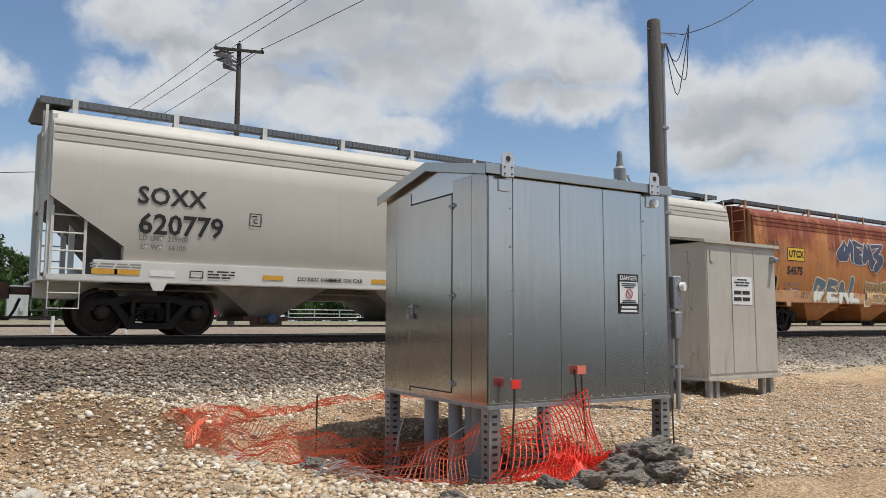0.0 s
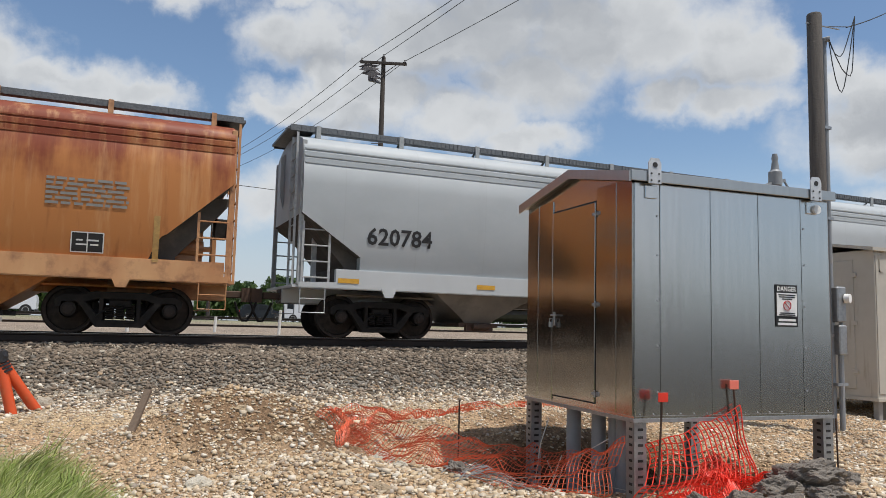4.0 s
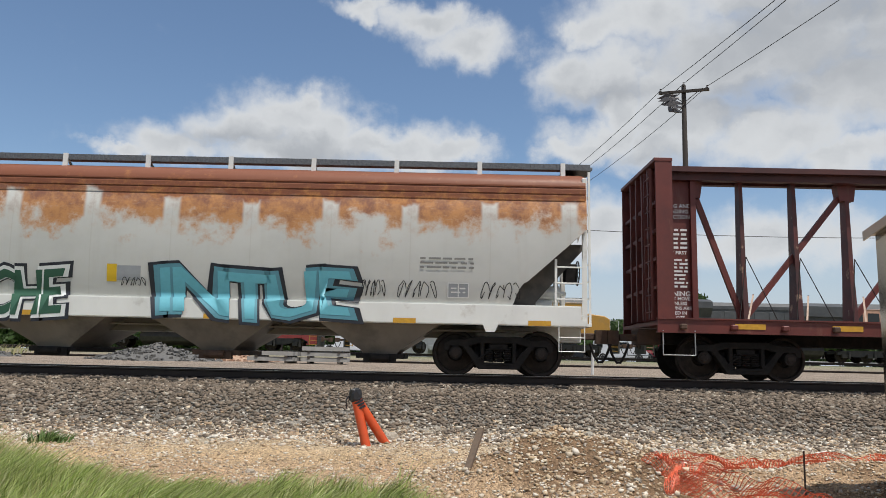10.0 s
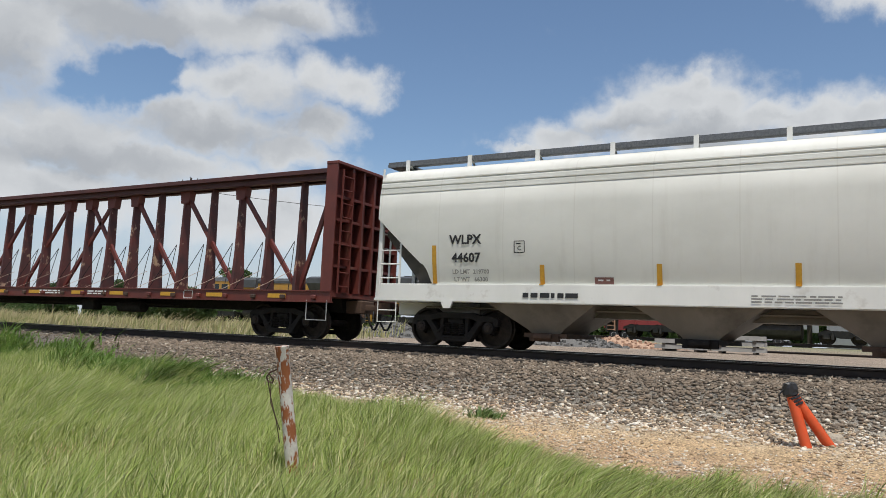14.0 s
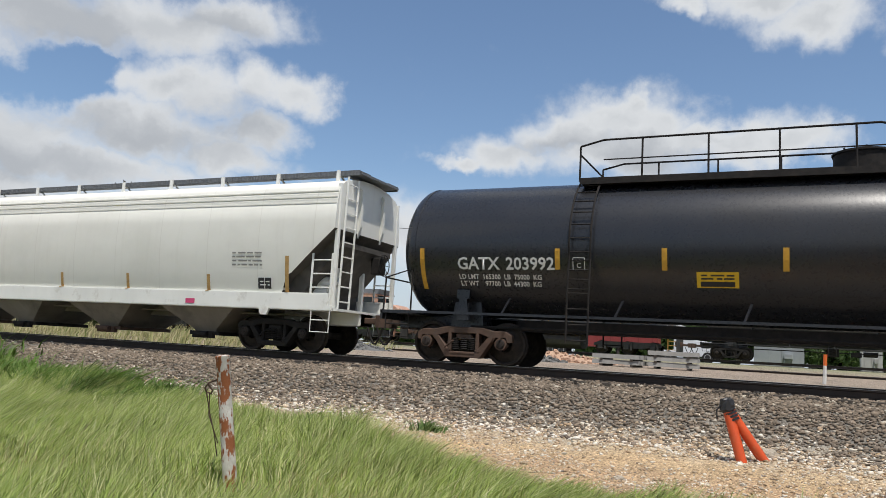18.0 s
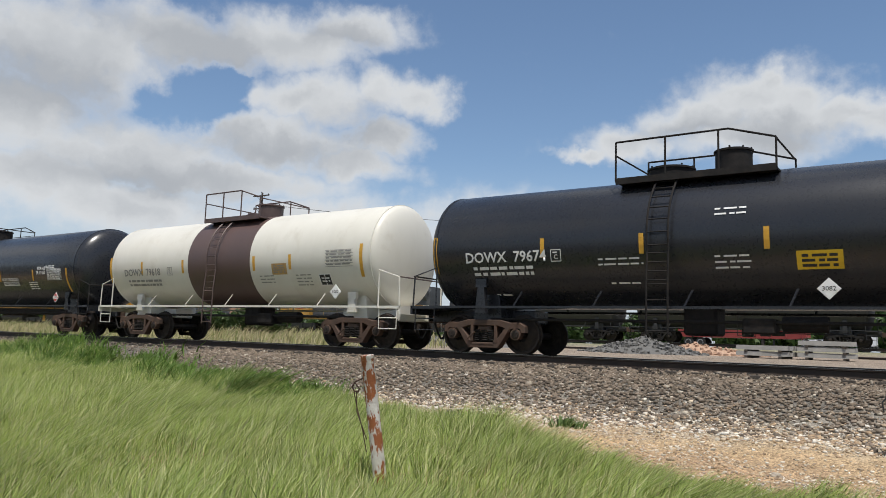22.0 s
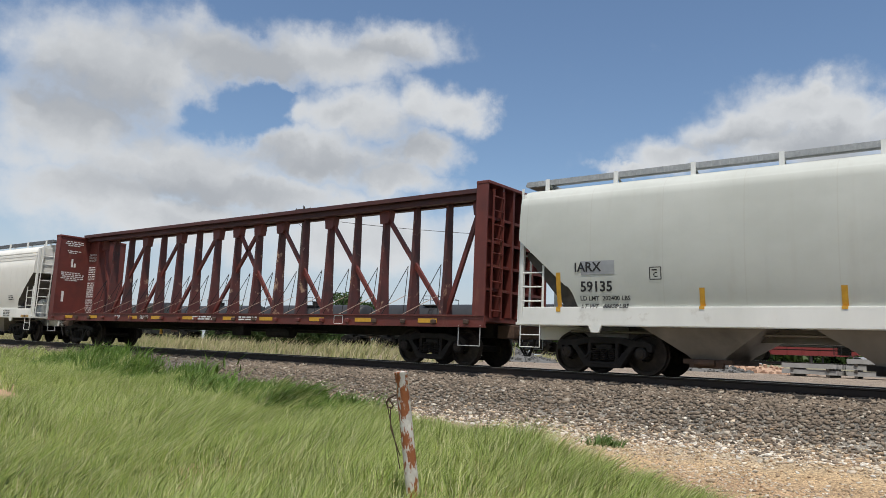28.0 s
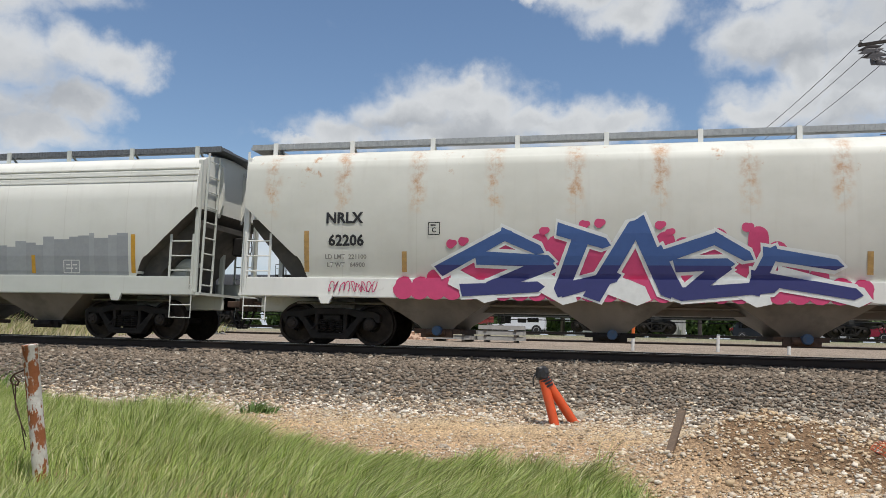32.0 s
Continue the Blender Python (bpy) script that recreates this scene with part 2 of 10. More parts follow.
def box(bm, x0, x1, y0, y1, z0, z1, m=None, bevel=0.0):
    r = bmesh.ops.create_cube(bm, size=1.0)
    vs = r["verts"]
    mm = Matrix.Translation(((x0 + x1) / 2, (y0 + y1) / 2, (z0 + z1) / 2)) @ Matrix.Diagonal((abs(x1 - x0), abs(y1 - y0), abs(z1 - z0), 1))
    bmesh.ops.transform(bm, matrix=(m @ mm) if m is not None else mm, verts=vs)
    if bevel:
        es = list({e for v in vs for e in v.link_edges})
        bmesh.ops.bevel(bm, geom=es, offset=bevel, segments=1, affect="EDGES")
    return vs


def rod(bm, a, b, r, seg=8, r2=None, caps=True):
    a, b = Vector(a), Vector(b)
    d = b - a
    res = bmesh.ops.create_cone(bm, cap_ends=caps, cap_tris=False, segments=seg, radius1=r, radius2=r if r2 is None else r2, depth=d.length)
    mm = Matrix.Translation((a + b) / 2) @ d.to_track_quat("Z", "Y").to_matrix().to_4x4()
    bmesh.ops.transform(bm, matrix=mm, verts=res["verts"])
    return res["verts"]


def bar(bm, a, b, w, h):
    """A square bar from a to b; w across (along y or x), h the other way."""
    a, b = Vector(a), Vector(b)
    d = b - a
    r = bmesh.ops.create_cube(bm, size=1.0)
    mm = Matrix.Translation((a + b) / 2) @ d.to_track_quat("Z", "Y").to_matrix().to_4x4() @ Matrix.Diagonal((w, h, d.length, 1))
    bmesh.ops.transform(bm, matrix=mm, verts=r["verts"])
    return r["verts"]


def tube(bm, pts, r, seg=6):
    """One bent round bar along the points."""
    P = [Vector(p) for p in pts]
    ways = [(b - a).normalized() for a, b in zip(P, P[1:])]
    side = ways[0].orthogonal().normalized()
    rings = []
    for k, p in enumerate(P):
        t = ways[0] if k == 0 else ways[-1] if k == len(P) - 1 else ways[k - 1] + ways[k]
        t = t.normalized() if t.length > 1e-6 else ways[k]
        side = side - t * side.dot(t)
        side = side.normalized() if side.length > 1e-6 else t.orthogonal().normalized()
        up = t.cross(side)
        rings.append([bm.verts.new(p + (side * math.cos(2 * math.pi * q / seg) + up * math.sin(2 * math.pi * q / seg)) * r) for q in range(seg)])
    for a, b in zip(rings, rings[1:]):
        for q in range(seg):
            bm.faces.new((a[q], a[(q + 1) % seg], b[(q + 1) % seg], b[q]))
    bm.faces.new(rings[0][::-1])
    bm.faces.new(rings[-1])


def prism(bm, outline, y0, y1, plane="xz"):
    """A flat outline, in x and z (or x and y), pulled from y0 to y1."""
    def P(u, v, w):
        return (u, w, v) if plane == "xz" else ((u, v, w) if plane == "xy" else (w, u, v))
    A = [bm.verts.new(P(u, v, y0)) for u, v in outline]
    B = [bm.verts.new(P(u, v, y1)) for u, v in outline]
    n = len(outline)
    bm.faces.new(A)
    bm.faces.new(B[::-1])
    for i in range(n):
        bm.faces.new((A[i], B[i], B[(i + 1) % n], A[(i + 1) % n]))
    bmesh.ops.recalc_face_normals(bm, faces=bm.faces)


def lathe(bm, profile, seg=24, axis="y"):
    """Turns a profile of (radius, along) round an axis."""
    rings = []
    for r, h in profile:
        ring = []
        for k in range(seg):
            a = 2 * math.pi * k / seg
            c, s = r * math.cos(a), r * math.sin(a)
            ring.append(bm.verts.new({"y": (c, h, s), "x": (h, c, s), "z": (c, s, h)}[axis]))
        rings.append(ring)
    for A, B in zip(rings, rings[1:]):
        for k in range(seg):
            bm.faces.new((A[k], A[(k + 1) % seg], B[(k + 1) % seg], B[k]))
    bm.faces.new(rings[0][::-1])
    bm.faces.new(rings[-1])
    bmesh.ops.recalc_face_normals(bm, faces=bm.faces)


def loft(bm, sections, close=True):
    rings = [[bm.verts.new(p) for p in s] for s in sections]
    n = len(rings[0])
    for A, B in zip(rings, rings[1:]):
        for k in range(n if close else n - 1):
            bm.faces.new((A[k], A[(k + 1) % n], B[(k + 1) % n], B[k]))
    bm.faces.new(rings[0][::-1])
    bm.faces.new(rings[-1])
    bmesh.ops.remove_doubles(bm, verts=bm.verts, dist=1e-4)
    bmesh.ops.recalc_face_normals(bm, faces=bm.faces)


TEXTS = {}


def letters(text, size, bold=0.0, shear=0.0, space=1.0):
    """The characters as one flat mesh in the x-z plane, facing -y, centred."""
    key = (text, size, bold, shear, space)
    if key not in TEXTS:
        cu = bpy.data.curves.new("text", "FONT")
        cu.body, cu.size, cu.offset, cu.shear, cu.space_character = text, size, bold * size, shear, space
        cu.align_x, cu.align_y, cu.resolution_u = "CENTER", "CENTER", 2
        ob = bpy.data.objects.new("text", cu)
        me = bpy.data.meshes.new_from_object(ob)
        bpy.data.objects.remove(ob)
        bpy.data.curves.remove(cu)
        me.materials.clear()
        me.transform(Matrix.Rotation(radians(90), 4, "X"))
        TEXTS[key] = me
    return TEXTS[key]


# ---- ground ----
def ground_material():
    """Dirt whose colour changes with the distance from the track; dark earth on the spoil heap."""
    m = bpy.data.materials.new("dirt_gravel_and_ballast")
    m.use_nodes = True
    N, L = m.node_tree.nodes, m.node_tree.links
    b = N["Principled BSDF"]
    b.inputs["Roughness"].default_value = 0.95
    b.inputs["Specular IOR Level"].default_value = 0.2
    tc = N.new("ShaderNodeTexCoord")
    P = tc.outputs["Object"]

    def fbm(scale, detail=6, rough=0.6):
        n = N.new("ShaderNodeTexNoise")
        n.inputs["Scale"].default_value, n.inputs["Detail"].default_value, n.inputs["Roughness"].default_value = scale, detail, rough
        L.new(P, n.inputs["Vector"])
        return n.outputs["Fac"]

    def math_(kind, a, c):
        n = N.new("ShaderNodeMath")
        n.operation = kind
        for k, v in enumerate((a, c)):
            if isinstance(v, (int, float)):
                n.inputs[k].default_value = v
            else:
                L.new(v, n.inputs[k])
        return n.outputs[0]

    sep = N.new("ShaderNodeSeparateXYZ")
    L.new(P, sep.inputs[0])
    y = math_("ADD", sep.outputs[1], math_("MULTIPLY", math_("SUBTRACT", fbm(0.55), 0.5), 3.2))
    y = math_("ADD", y, math_("MULTIPLY", math_("SUBTRACT", fbm(4.0), 0.5), 0.9))
    mr = N.new("ShaderNodeMapRange")
    mr.inputs["From Min"].default_value, mr.inputs["From Max"].default_value = -10, 80
    L.new(y, mr.inputs["Value"])
    cr = N.new("ShaderNodeValToRGB")
    L.new(mr.outputs[0], cr.inputs[0])
    stops = ((-10, (0.05, 0.05, 0.048)), (0.2, (0.055, 0.055, 0.05)), (1.6, (0.10, 0.105, 0.055)), (3.2, (0.42, 0.295, 0.18)), (10.4, (0.45, 0.31, 0.19)), (11.6, (0.53, 0.385, 0.23)), (12.7, (0.46, 0.38, 0.275)), (13.4, (0.32, 0.29, 0.245)), (14.1, (0.17, 0.155, 0.135)), (19.2, (0.17, 0.155, 0.135)),
             (20.5, (0.30, 0.25, 0.20)), (34, (0.33, 0.26, 0.20)), (45, (0.27, 0.25, 0.17)), (62, (0.24, 0.27, 0.12)))
    el = cr.color_ramp.elements
    el[0].position, el[0].color = 0, (*stops[0][1], 1)
    el[1].position, el[1].color = (stops[-1][0] + 10) / 90, (*stops[-1][1], 1)
    for p, c in stops[1:-1]:
        e = el.new((p + 10) / 90)
        e.color = (*c, 1)
    # pebbles and lumps: light and dark specks at two sizes
    vo = N.new("ShaderNodeTexVoronoi")
    vo.inputs["Scale"].default_value = 34
    L.new(P, vo.inputs["Vector"])
    hs = N.new("ShaderNodeHueSaturation")
    # dark earth where it was dug; round the pit it also deepens the shade
    dug = None
    for cx, cy, r in ((2.0, 9.9, 1.7), (6.2, 8.0, 2.0), (6.9, 5.3, 1.1)):
        dd = math_("ADD", math_("POWER", math_("SUBTRACT", sep.outputs[0], cx), 2.0), math_("POWER", math_("SUBTRACT", sep.outputs[1], cy), 2.0))
        q = math_("SUBTRACT", 1.0, math_("DIVIDE", math_("SQRT", dd, 0.0), r))
        dug = q if dug is None else math_("MAXIMUM", dug, q)
    dug = math_("ADD", dug, math_("MULTIPLY", math_("SUBTRACT", fbm(1.7), 0.5), 1.4))
    md = N.new("ShaderNodeMapRange")
    md.inputs["From Min"].default_value, md.inputs["From Max"].default_value = 0.0, 0.35
    md.inputs["To Max"].default_value = 0.8
    L.new(dug, md.inputs["Value"])
    mx = N.new("ShaderNodeMix")
    mx.data_type = "RGBA"
    L.new(md.outputs[0], mx.inputs[0])
    L.new(cr.outputs[0], mx.inputs[6])
    mx.inputs[7].default_value = (0.15, 0.09, 0.05, 1)
    # near-black patch in the pit: the cabinet's shadow put into the ground colour
    e1 = math_("POWER", math_("ABSOLUTE", math_("DIVIDE", math_("SUBTRACT", sep.outputs[0], 6.0), 1.65), 0.0), 6.0)
    e2 = math_("POWER", math_("ABSOLUTE", math_("DIVIDE", math_("SUBTRACT", sep.outputs[1], 7.6), 1.05), 0.0), 6.0)
    pit_shade = N.new("ShaderNodeMapRange")
    pit_shade.inputs["From Min"].default_value, pit_shade.inputs["From Max"].default_value = 1.5, 0.6
    pit_shade.inputs["To Max"].default_value = 0.85
    L.new(math_("ADD", e1, e2), pit_shade.inputs["Value"])
    my = N.new("ShaderNodeMix")
    my.data_type = "RGBA"
    L.new(pit_shade.outputs[0], my.inputs[0])
    L.new(mx.outputs[2], my.inputs[6])
    my.inputs[7].default_value = (0.055, 0.036, 0.022, 1)
    L.new(my.outputs[2], hs.inputs["Color"])
    v = math_("ADD", math_("MULTIPLY", vo.outputs["Color"], 1.0), math_("MULTIPLY", fbm(1.3), 0.8))
    L.new(math_("ADD", v, 0.10), hs.inputs["Value"])
    L.new(hs.outputs[0], b.inputs["Base Color"])
    bp = N.new("ShaderNodeBump")
    bp.inputs["Strength"].default_value, bp.inputs["Distance"].default_value = 0.9, 0.05
    L.new(math_("ADD", math_("MULTIPLY", vo.outputs["Distance"], -0.8), fbm(9, 8, 0.7)), bp.inputs["Height"])
    L.new(bp.outputs[0], b.inputs["Normal"])
    return m


M_GROUND = ground_material()
M_RAIL = mat("rail_steel", (0.045, 0.032, 0.026), (0.028, 0.022, 0.02), scale=3, rough=0.6, metal=0.4)
M_RAILTOP = mat("polished_rail_head", (0.45, 0.43, 0.41), (0.32, 0.3, 0.28), scale=6, rough=0.3, metal=0.9)


def smooth(a, b, x):
    f = np.clip((x - a) / (b - a), 0, 1)
    return f * f * (3 - 2 * f)


def bump_at(x, y, cx, cy, rx, ry, h):
    return h * np.exp(-((x - cx) / rx) ** 2 - ((y - cy) / ry) ** 2)


def rough_z(x, y):
    """Clods and ruts, a sum of waves."""
    return 0.04 * np.sin(1.9 * x + 0.8 * y) * np.sin(2.3 * y - 0.7 * x) + 0.03 * np.sin(4.3 * x + 1.2) * np.sin(3.9 * y + 0.4 * x) + 0.017 * np.sin(9.1 * x - 3 * y) * np.sin(8.3 * y + 2 * x)


def ground_z(x, y):
    """Height of the ground: a flat verge with spoil heaps and a pit, the ballast bank of the track, a level yard behind it."""
    x, y = np.asarray(x, float), np.asarray(y, float)
    z = 0.22 * smooth(9.5, 13.0, y) + 0.75 * smooth(12.9, 15.2, y) + 0.10 * smooth(15.1, 15.5, y)
    z = z - 0.12 * smooth(18.2, 20, y) + 0.35 * smooth(20, 28, y) + 0.30 * smooth(28, 54, y)
    near = 1 - smooth(12.0, 13.5, y)
    z = z + near * (bump_at(x, y, 2.0, 9.9, 1.2, 1.0, 0.66) + bump_at(x, y, 0.9, 9.3, 0.9, 0.9, 0.22) + bump_at(x, y, 2.4, 7.0, 0.9, 0.9, 0.30) + bump_at(x, y, 6.9, 5.35, 0.9, 0.45, 0.22))
    z = z - 0.9 * np.exp(-((x - 6.0) / 1.6) ** 8 - ((y - 7.6) / 1.0) ** 8) + bump_at(x, y, 6.0, 9.8, 2.4, 0.9, 0.40) - bump_at(x, y, 4.0, 8.6, 0.9, 0.5, 0.15)
    z = z + near * rough_z(x, y) * (np.abs(x) < 60)
    return z


def build_ground():
    xs = np.concatenate([[-2500, -1200, -600, -300, -180, -120, -90, -70], np.arange(-55, -14, 0.8), np.arange(-14, 19, 0.12), np.arange(19, 60, 1.2), [70, 90, 130, 200, 400, 900, 2500]])
    ys = np.concatenate([[-2500, -800, -200, -60, -30, -15, -8, -4, -1], np.arange(1, 16.2, 0.12), np.arange(16.4, 24, 0.6), np.arange(24, 66, 3), [80, 110, 160, 300, 700, 2500]])
    X, Y = np.meshgrid(xs, ys)
    Z = ground_z(X, Y)
    verts = np.stack([X, Y, Z], -1).reshape(-1, 3)
    nx, ny = len(xs), len(ys)
    i = (np.arange(ny - 1)[:, None] * nx + np.arange(nx - 1)[None, :]).ravel()
    faces = np.stack([i, i + 1, i + nx + 1, i + nx], -1)
    me = bpy.data.meshes.new("ground")
    me.from_pydata(verts.tolist(), [], faces.tolist())
    me.materials.append(M_GROUND)
    me.shade_smooth()
    return tagged(new("ground", me), "tan dirt, gravel and ballast ground", "ground", kind="structure")


ground = build_ground()


def build_track(ty, rz, name, label):
    for y in (ty - 0.7535, ty + 0.7535):
        bm = bmesh.new()
        prism(bm, [(y - 0.076, rz - 0.185), (y + 0.076, rz - 0.185), (y + 0.076, rz - 0.17), (y + 0.01, rz - 0.15), (y + 0.01, rz - 0.05), (y + 0.037, rz - 0.035), (y + 0.037, rz - 0.006),
                   (y - 0.037, rz - 0.006), (y - 0.037, rz - 0.035), (y - 0.01, rz - 0.05), (y - 0.01, rz - 0.15), (y - 0.076, rz - 0.17)], -400, 400, "yz")
        r = tagged(part(name, bm, M_RAIL), label, "rail", kind="structure")
        bm = bmesh.new()
        box(bm, -400, 400, y - 0.03, y + 0.03, rz - 0.006, rz)
        part("rail_head", bm, M_RAILTOP, r)


build_track(TY, RZ, "rail", "dark worn steel rail with a polished head")
# sleepers bedded in the ballast
M_TIE = mat("dark_timber_sleeper", (0.05, 0.042, 0.036), (0.09, 0.075, 0.06), scale=5, rough=0.9, bump=0.4, stretch=(6, 1, 6))
def tie_mesh():
    bm = bmesh.new()
    box(bm, -0.115, 0.115, -1.3, 1.3, -0.18, 0, bevel=0.01)
    return link_mesh("sleeper", bm, M_TIE)


TIE = tie_mesh()
track_bed = tagged(new("track_sleepers"), "dark timber sleepers under the rails", "sleepers", kind="structure")
for k in range(110):
    inst("sleeper", TIE, track_bed, pose(-36 + k * 0.53, TY, RZ - 0.187, 0, 0, random.uniform(-1, 1)))


def pebbles(name, label, n, region, size, colours, seed, flat=0.6):
    """Thousands of small broken stones, each a block of its own, joined as one."""
    rng = np.random.default_rng(seed)
    x, y = region(rng, n)
    n = len(x)
    s = rng.uniform(size[0], size[1], n) * rng.uniform(0.7, 1.3, n)
    base = np.array([(-1, -1, -1), (1, -1, -1), (1, 1, -1), (-1, 1, -1), (-1, -1, 1), (1, -1, 1), (1, 1, 1), (-1, 1, 1)], float) * 0.5
    v = base[None] * (1 + rng.uniform(-0.65, 0.45, (n, 8, 3)))
    v = v * s[:, None, None] * np.stack([rng.uniform(0.8, 1.3, n), rng.uniform(0.7, 1.1, n), rng.uniform(flat * 0.7, flat * 1.3, n)], -1)[:, None, :]
    a = rng.uniform(0, 2 * np.pi, n)
    t = rng.uniform(-0.6, 0.6, n)
    ca, sa, ct, st = np.cos(a), np.sin(a), np.cos(t), np.sin(t)
    vx, vy, vz = v[..., 0], v[..., 1], v[..., 2]
    vy, vz = vy * ct[:, None] - vz * st[:, None], vy * st[:, None] + vz * ct[:, None]
    vx, vy = vx * ca[:, None] - vy * sa[:, None], vx * sa[:, None] + vy * ca[:, None]
    z = ground_z(x, y) + s * flat * 0.28
    V = np.stack([vx + x[:, None], vy + y[:, None], vz + z[:, None]], -1).reshape(-1, 3)
    q = np.array([(0, 3, 2, 1), (4, 5, 6, 7), (0, 1, 5, 4), (1, 2, 6, 5), (2, 3, 7, 6), (3, 0, 4, 7)])
    F = (q[None] + (np.arange(n) * 8)[:, None, None]).reshape(-1, 4)
    me = bpy.data.meshes.new(name)
    me.vertices.add(len(V))
    me.vertices.foreach_set("co", V.ravel())
    me.loops.add(F.size)
    me.loops.foreach_set("vertex_index", F.ravel())
    me.polygons.add(len(F))
    me.polygons.foreach_set("loop_start", np.arange(0, F.size, 4))
    me.update(calc_edges=True)
    me.materials.append(island_material(name + "_stone", colours, 0.9))
    return tagged(new(name, me), label, "stones", kind="stuff")


def island_material(name, colours, rough, translucent=0.0, scale=14):
    m = bpy.data.materials.new(name)
    m.use_nodes = True
    N, L = m.node_tree.nodes, m.node_tree.links
    b = N["Principled BSDF"]
    g = N.new("ShaderNodeNewGeometry")
    cr = N.new("ShaderNodeValToRGB")
    L.new(g.outputs["Random Per Island"], cr.inputs[0])
    el = cr.color_ramp.elements
    n = len(colours)
    el[0].position, el[0].color = 0, (*colours[0], 1)
    el[1].position, el[1].color = 1, (*colours[-1], 1)
    for k in range(1, n - 1):
        el.new(k / (n - 1)).color = (*colours[k], 1)
    tc = N.new("ShaderNodeTexCoord")
    no = N.new("ShaderNodeTexNoise")
    no.inputs["Scale"].default_value, no.inputs["Detail"].default_value = scale, 5
    L.new(tc.outputs["Object"], no.inputs["Vector"])
    hs = N.new("ShaderNodeHueSaturation")
    mr = N.new("ShaderNodeMapRange")
    mr.inputs["To Min"].default_value, mr.inputs["To Max"].default_value = 0.6, 1.4
    L.new(no.outputs["Fac"], mr.inputs["Value"])
    L.new(mr.outputs[0], hs.inputs["Value"])
    L.new(cr.outputs[0], hs.inputs["Color"])
    L.new(hs.outputs[0], b.inputs["Base Color"])
    b.inputs["Roughness"].default_value = rough
    if translucent:
        t = N.new("ShaderNodeBsdfTranslucent")
        L.new(hs.outputs[0], t.inputs["Color"])
        mx = N.new("ShaderNodeMixShader")
        mx.inputs[0].default_value = translucent
        L.new(b.outputs[0], mx.inputs[1])
        L.new(t.outputs[0], mx.inputs[2])
        L.new(mx.outputs[0], N["Material Output"].inputs[0])
    return m


GREYS = ((0.075, 0.06, 0.045), (0.14, 0.11, 0.083), (0.19, 0.15, 0.113), (0.24, 0.19, 0.143), (0.15, 0.112, 0.08), (0.28, 0.225, 0.172), (0.105, 0.084, 0.063), (0.185, 0.148, 0.113), (0.125, 0.098, 0.074), (0.46, 0.41, 0.335))
TANS = ((0.44, 0.32, 0.20), (0.50, 0.38, 0.24), (0.62, 0.53, 0.40), (0.40, 0.28, 0.17), (0.30, 0.22, 0.15), (0.70, 0.64, 0.54), (0.20, 0.155, 0.12), (0.54, 0.39, 0.23), (0.34, 0.25, 0.16), (0.74, 0.68, 0.58), (0.42, 0.31, 0.19))


def on_bank(rng, n):
    x = np.concatenate([rng.uniform(-20, 16, int(n * 0.75)), rng.uniform(-55, 40, n - int(n * 0.75))])
    y = 15.65 - 2.6 * np.abs(rng.normal(0, 0.55, n))
    k = y > 12.6
    return x[k], y[k]


def on_verge(rng, n):
    x, y = rng.uniform(-9, 20, n), rng.uniform(4.4, 13.6, n)
    k = (x > grass_right(y) - 0.6) | (y > 11.8)
    sand = np.exp(-((x + 1.8) / 2.4) ** 2 - ((y - 11.6) / 0.55) ** 2)
    k &= rng.uniform(0, 1, n) > sand * 0.9
    k &= (((x - 6.0) / 1.65) ** 6 + ((y - 7.6) / 1.05) ** 6 > 1) | (rng.uniform(0, 1, n) < 0.06)
    return x[k], y[k]


def on_toe(rng, n):
    x, y = rng.uniform(-24, 24, n), rng.normal(13.0, 0.45, n)
    return x, y


EDGE = ((2.5, 0.7), (6.0, 0.5), (7.0, 0.3), (8.3, -0.1), (8.8, -1.0), (9.1, -3.3), (10.2, -5.4), (11.4, -9.5), (13.2, -17), (14.4, -26), (14.8, -60))


def grass_right(y):
    """How far to the right the grass reaches, for a place so far from the camera."""
    return np.interp(y, [a for a, _ in EDGE], [b for _, b in EDGE])


pebbles("ballast", "grey crushed ballast stones along the track", 46000, on_bank, (0.04, 0.072), GREYS, 1)
pebbles("gravel", "tan gravel and small broken stones on dirt", 92000, on_verge, (0.011, 0.036), TANS, 2)


def on_spoil(rng, n):
    c = np.array([(2.3, 7.6, 1.5, 1.2), (1.0, 6.6, 1.2, 1.3), (3.3, 6.0, 1.0, 0.8), (2.2, 10.0, 1.4, 0.9), (9.5, 7.5, 3.0, 2.2), (6.9, 5.2, 0.9, 0.4)])
    k = rng.integers(0, len(c), n)
    x, y = c[k, 0] + rng.normal(0, 0.7, n) * c[k, 2], c[k, 1] + rng.normal(0, 0.7, n) * c[k, 3]
    k = (x > grass_right(y) + 0.2) & (y > 4.3) & (((x - 6.0) / 1.75) ** 6 + ((y - 7.6) / 1.15) ** 6 > 1)
    return x[k], y[k]


pebbles("rubble", "angular pale limestone rubble on the spoil", 6500, on_spoil, (0.018, 0.058), TANS + ((0.50, 0.42, 0.31), (0.58, 0.50, 0.39)), 4, flat=0.7)
pebbles("pale_gravel", "pale gravel at the foot of the ballast", 15000, on_toe, (0.03, 0.06), TANS[2:6] + ((0.6, 0.57, 0.52),), 3)


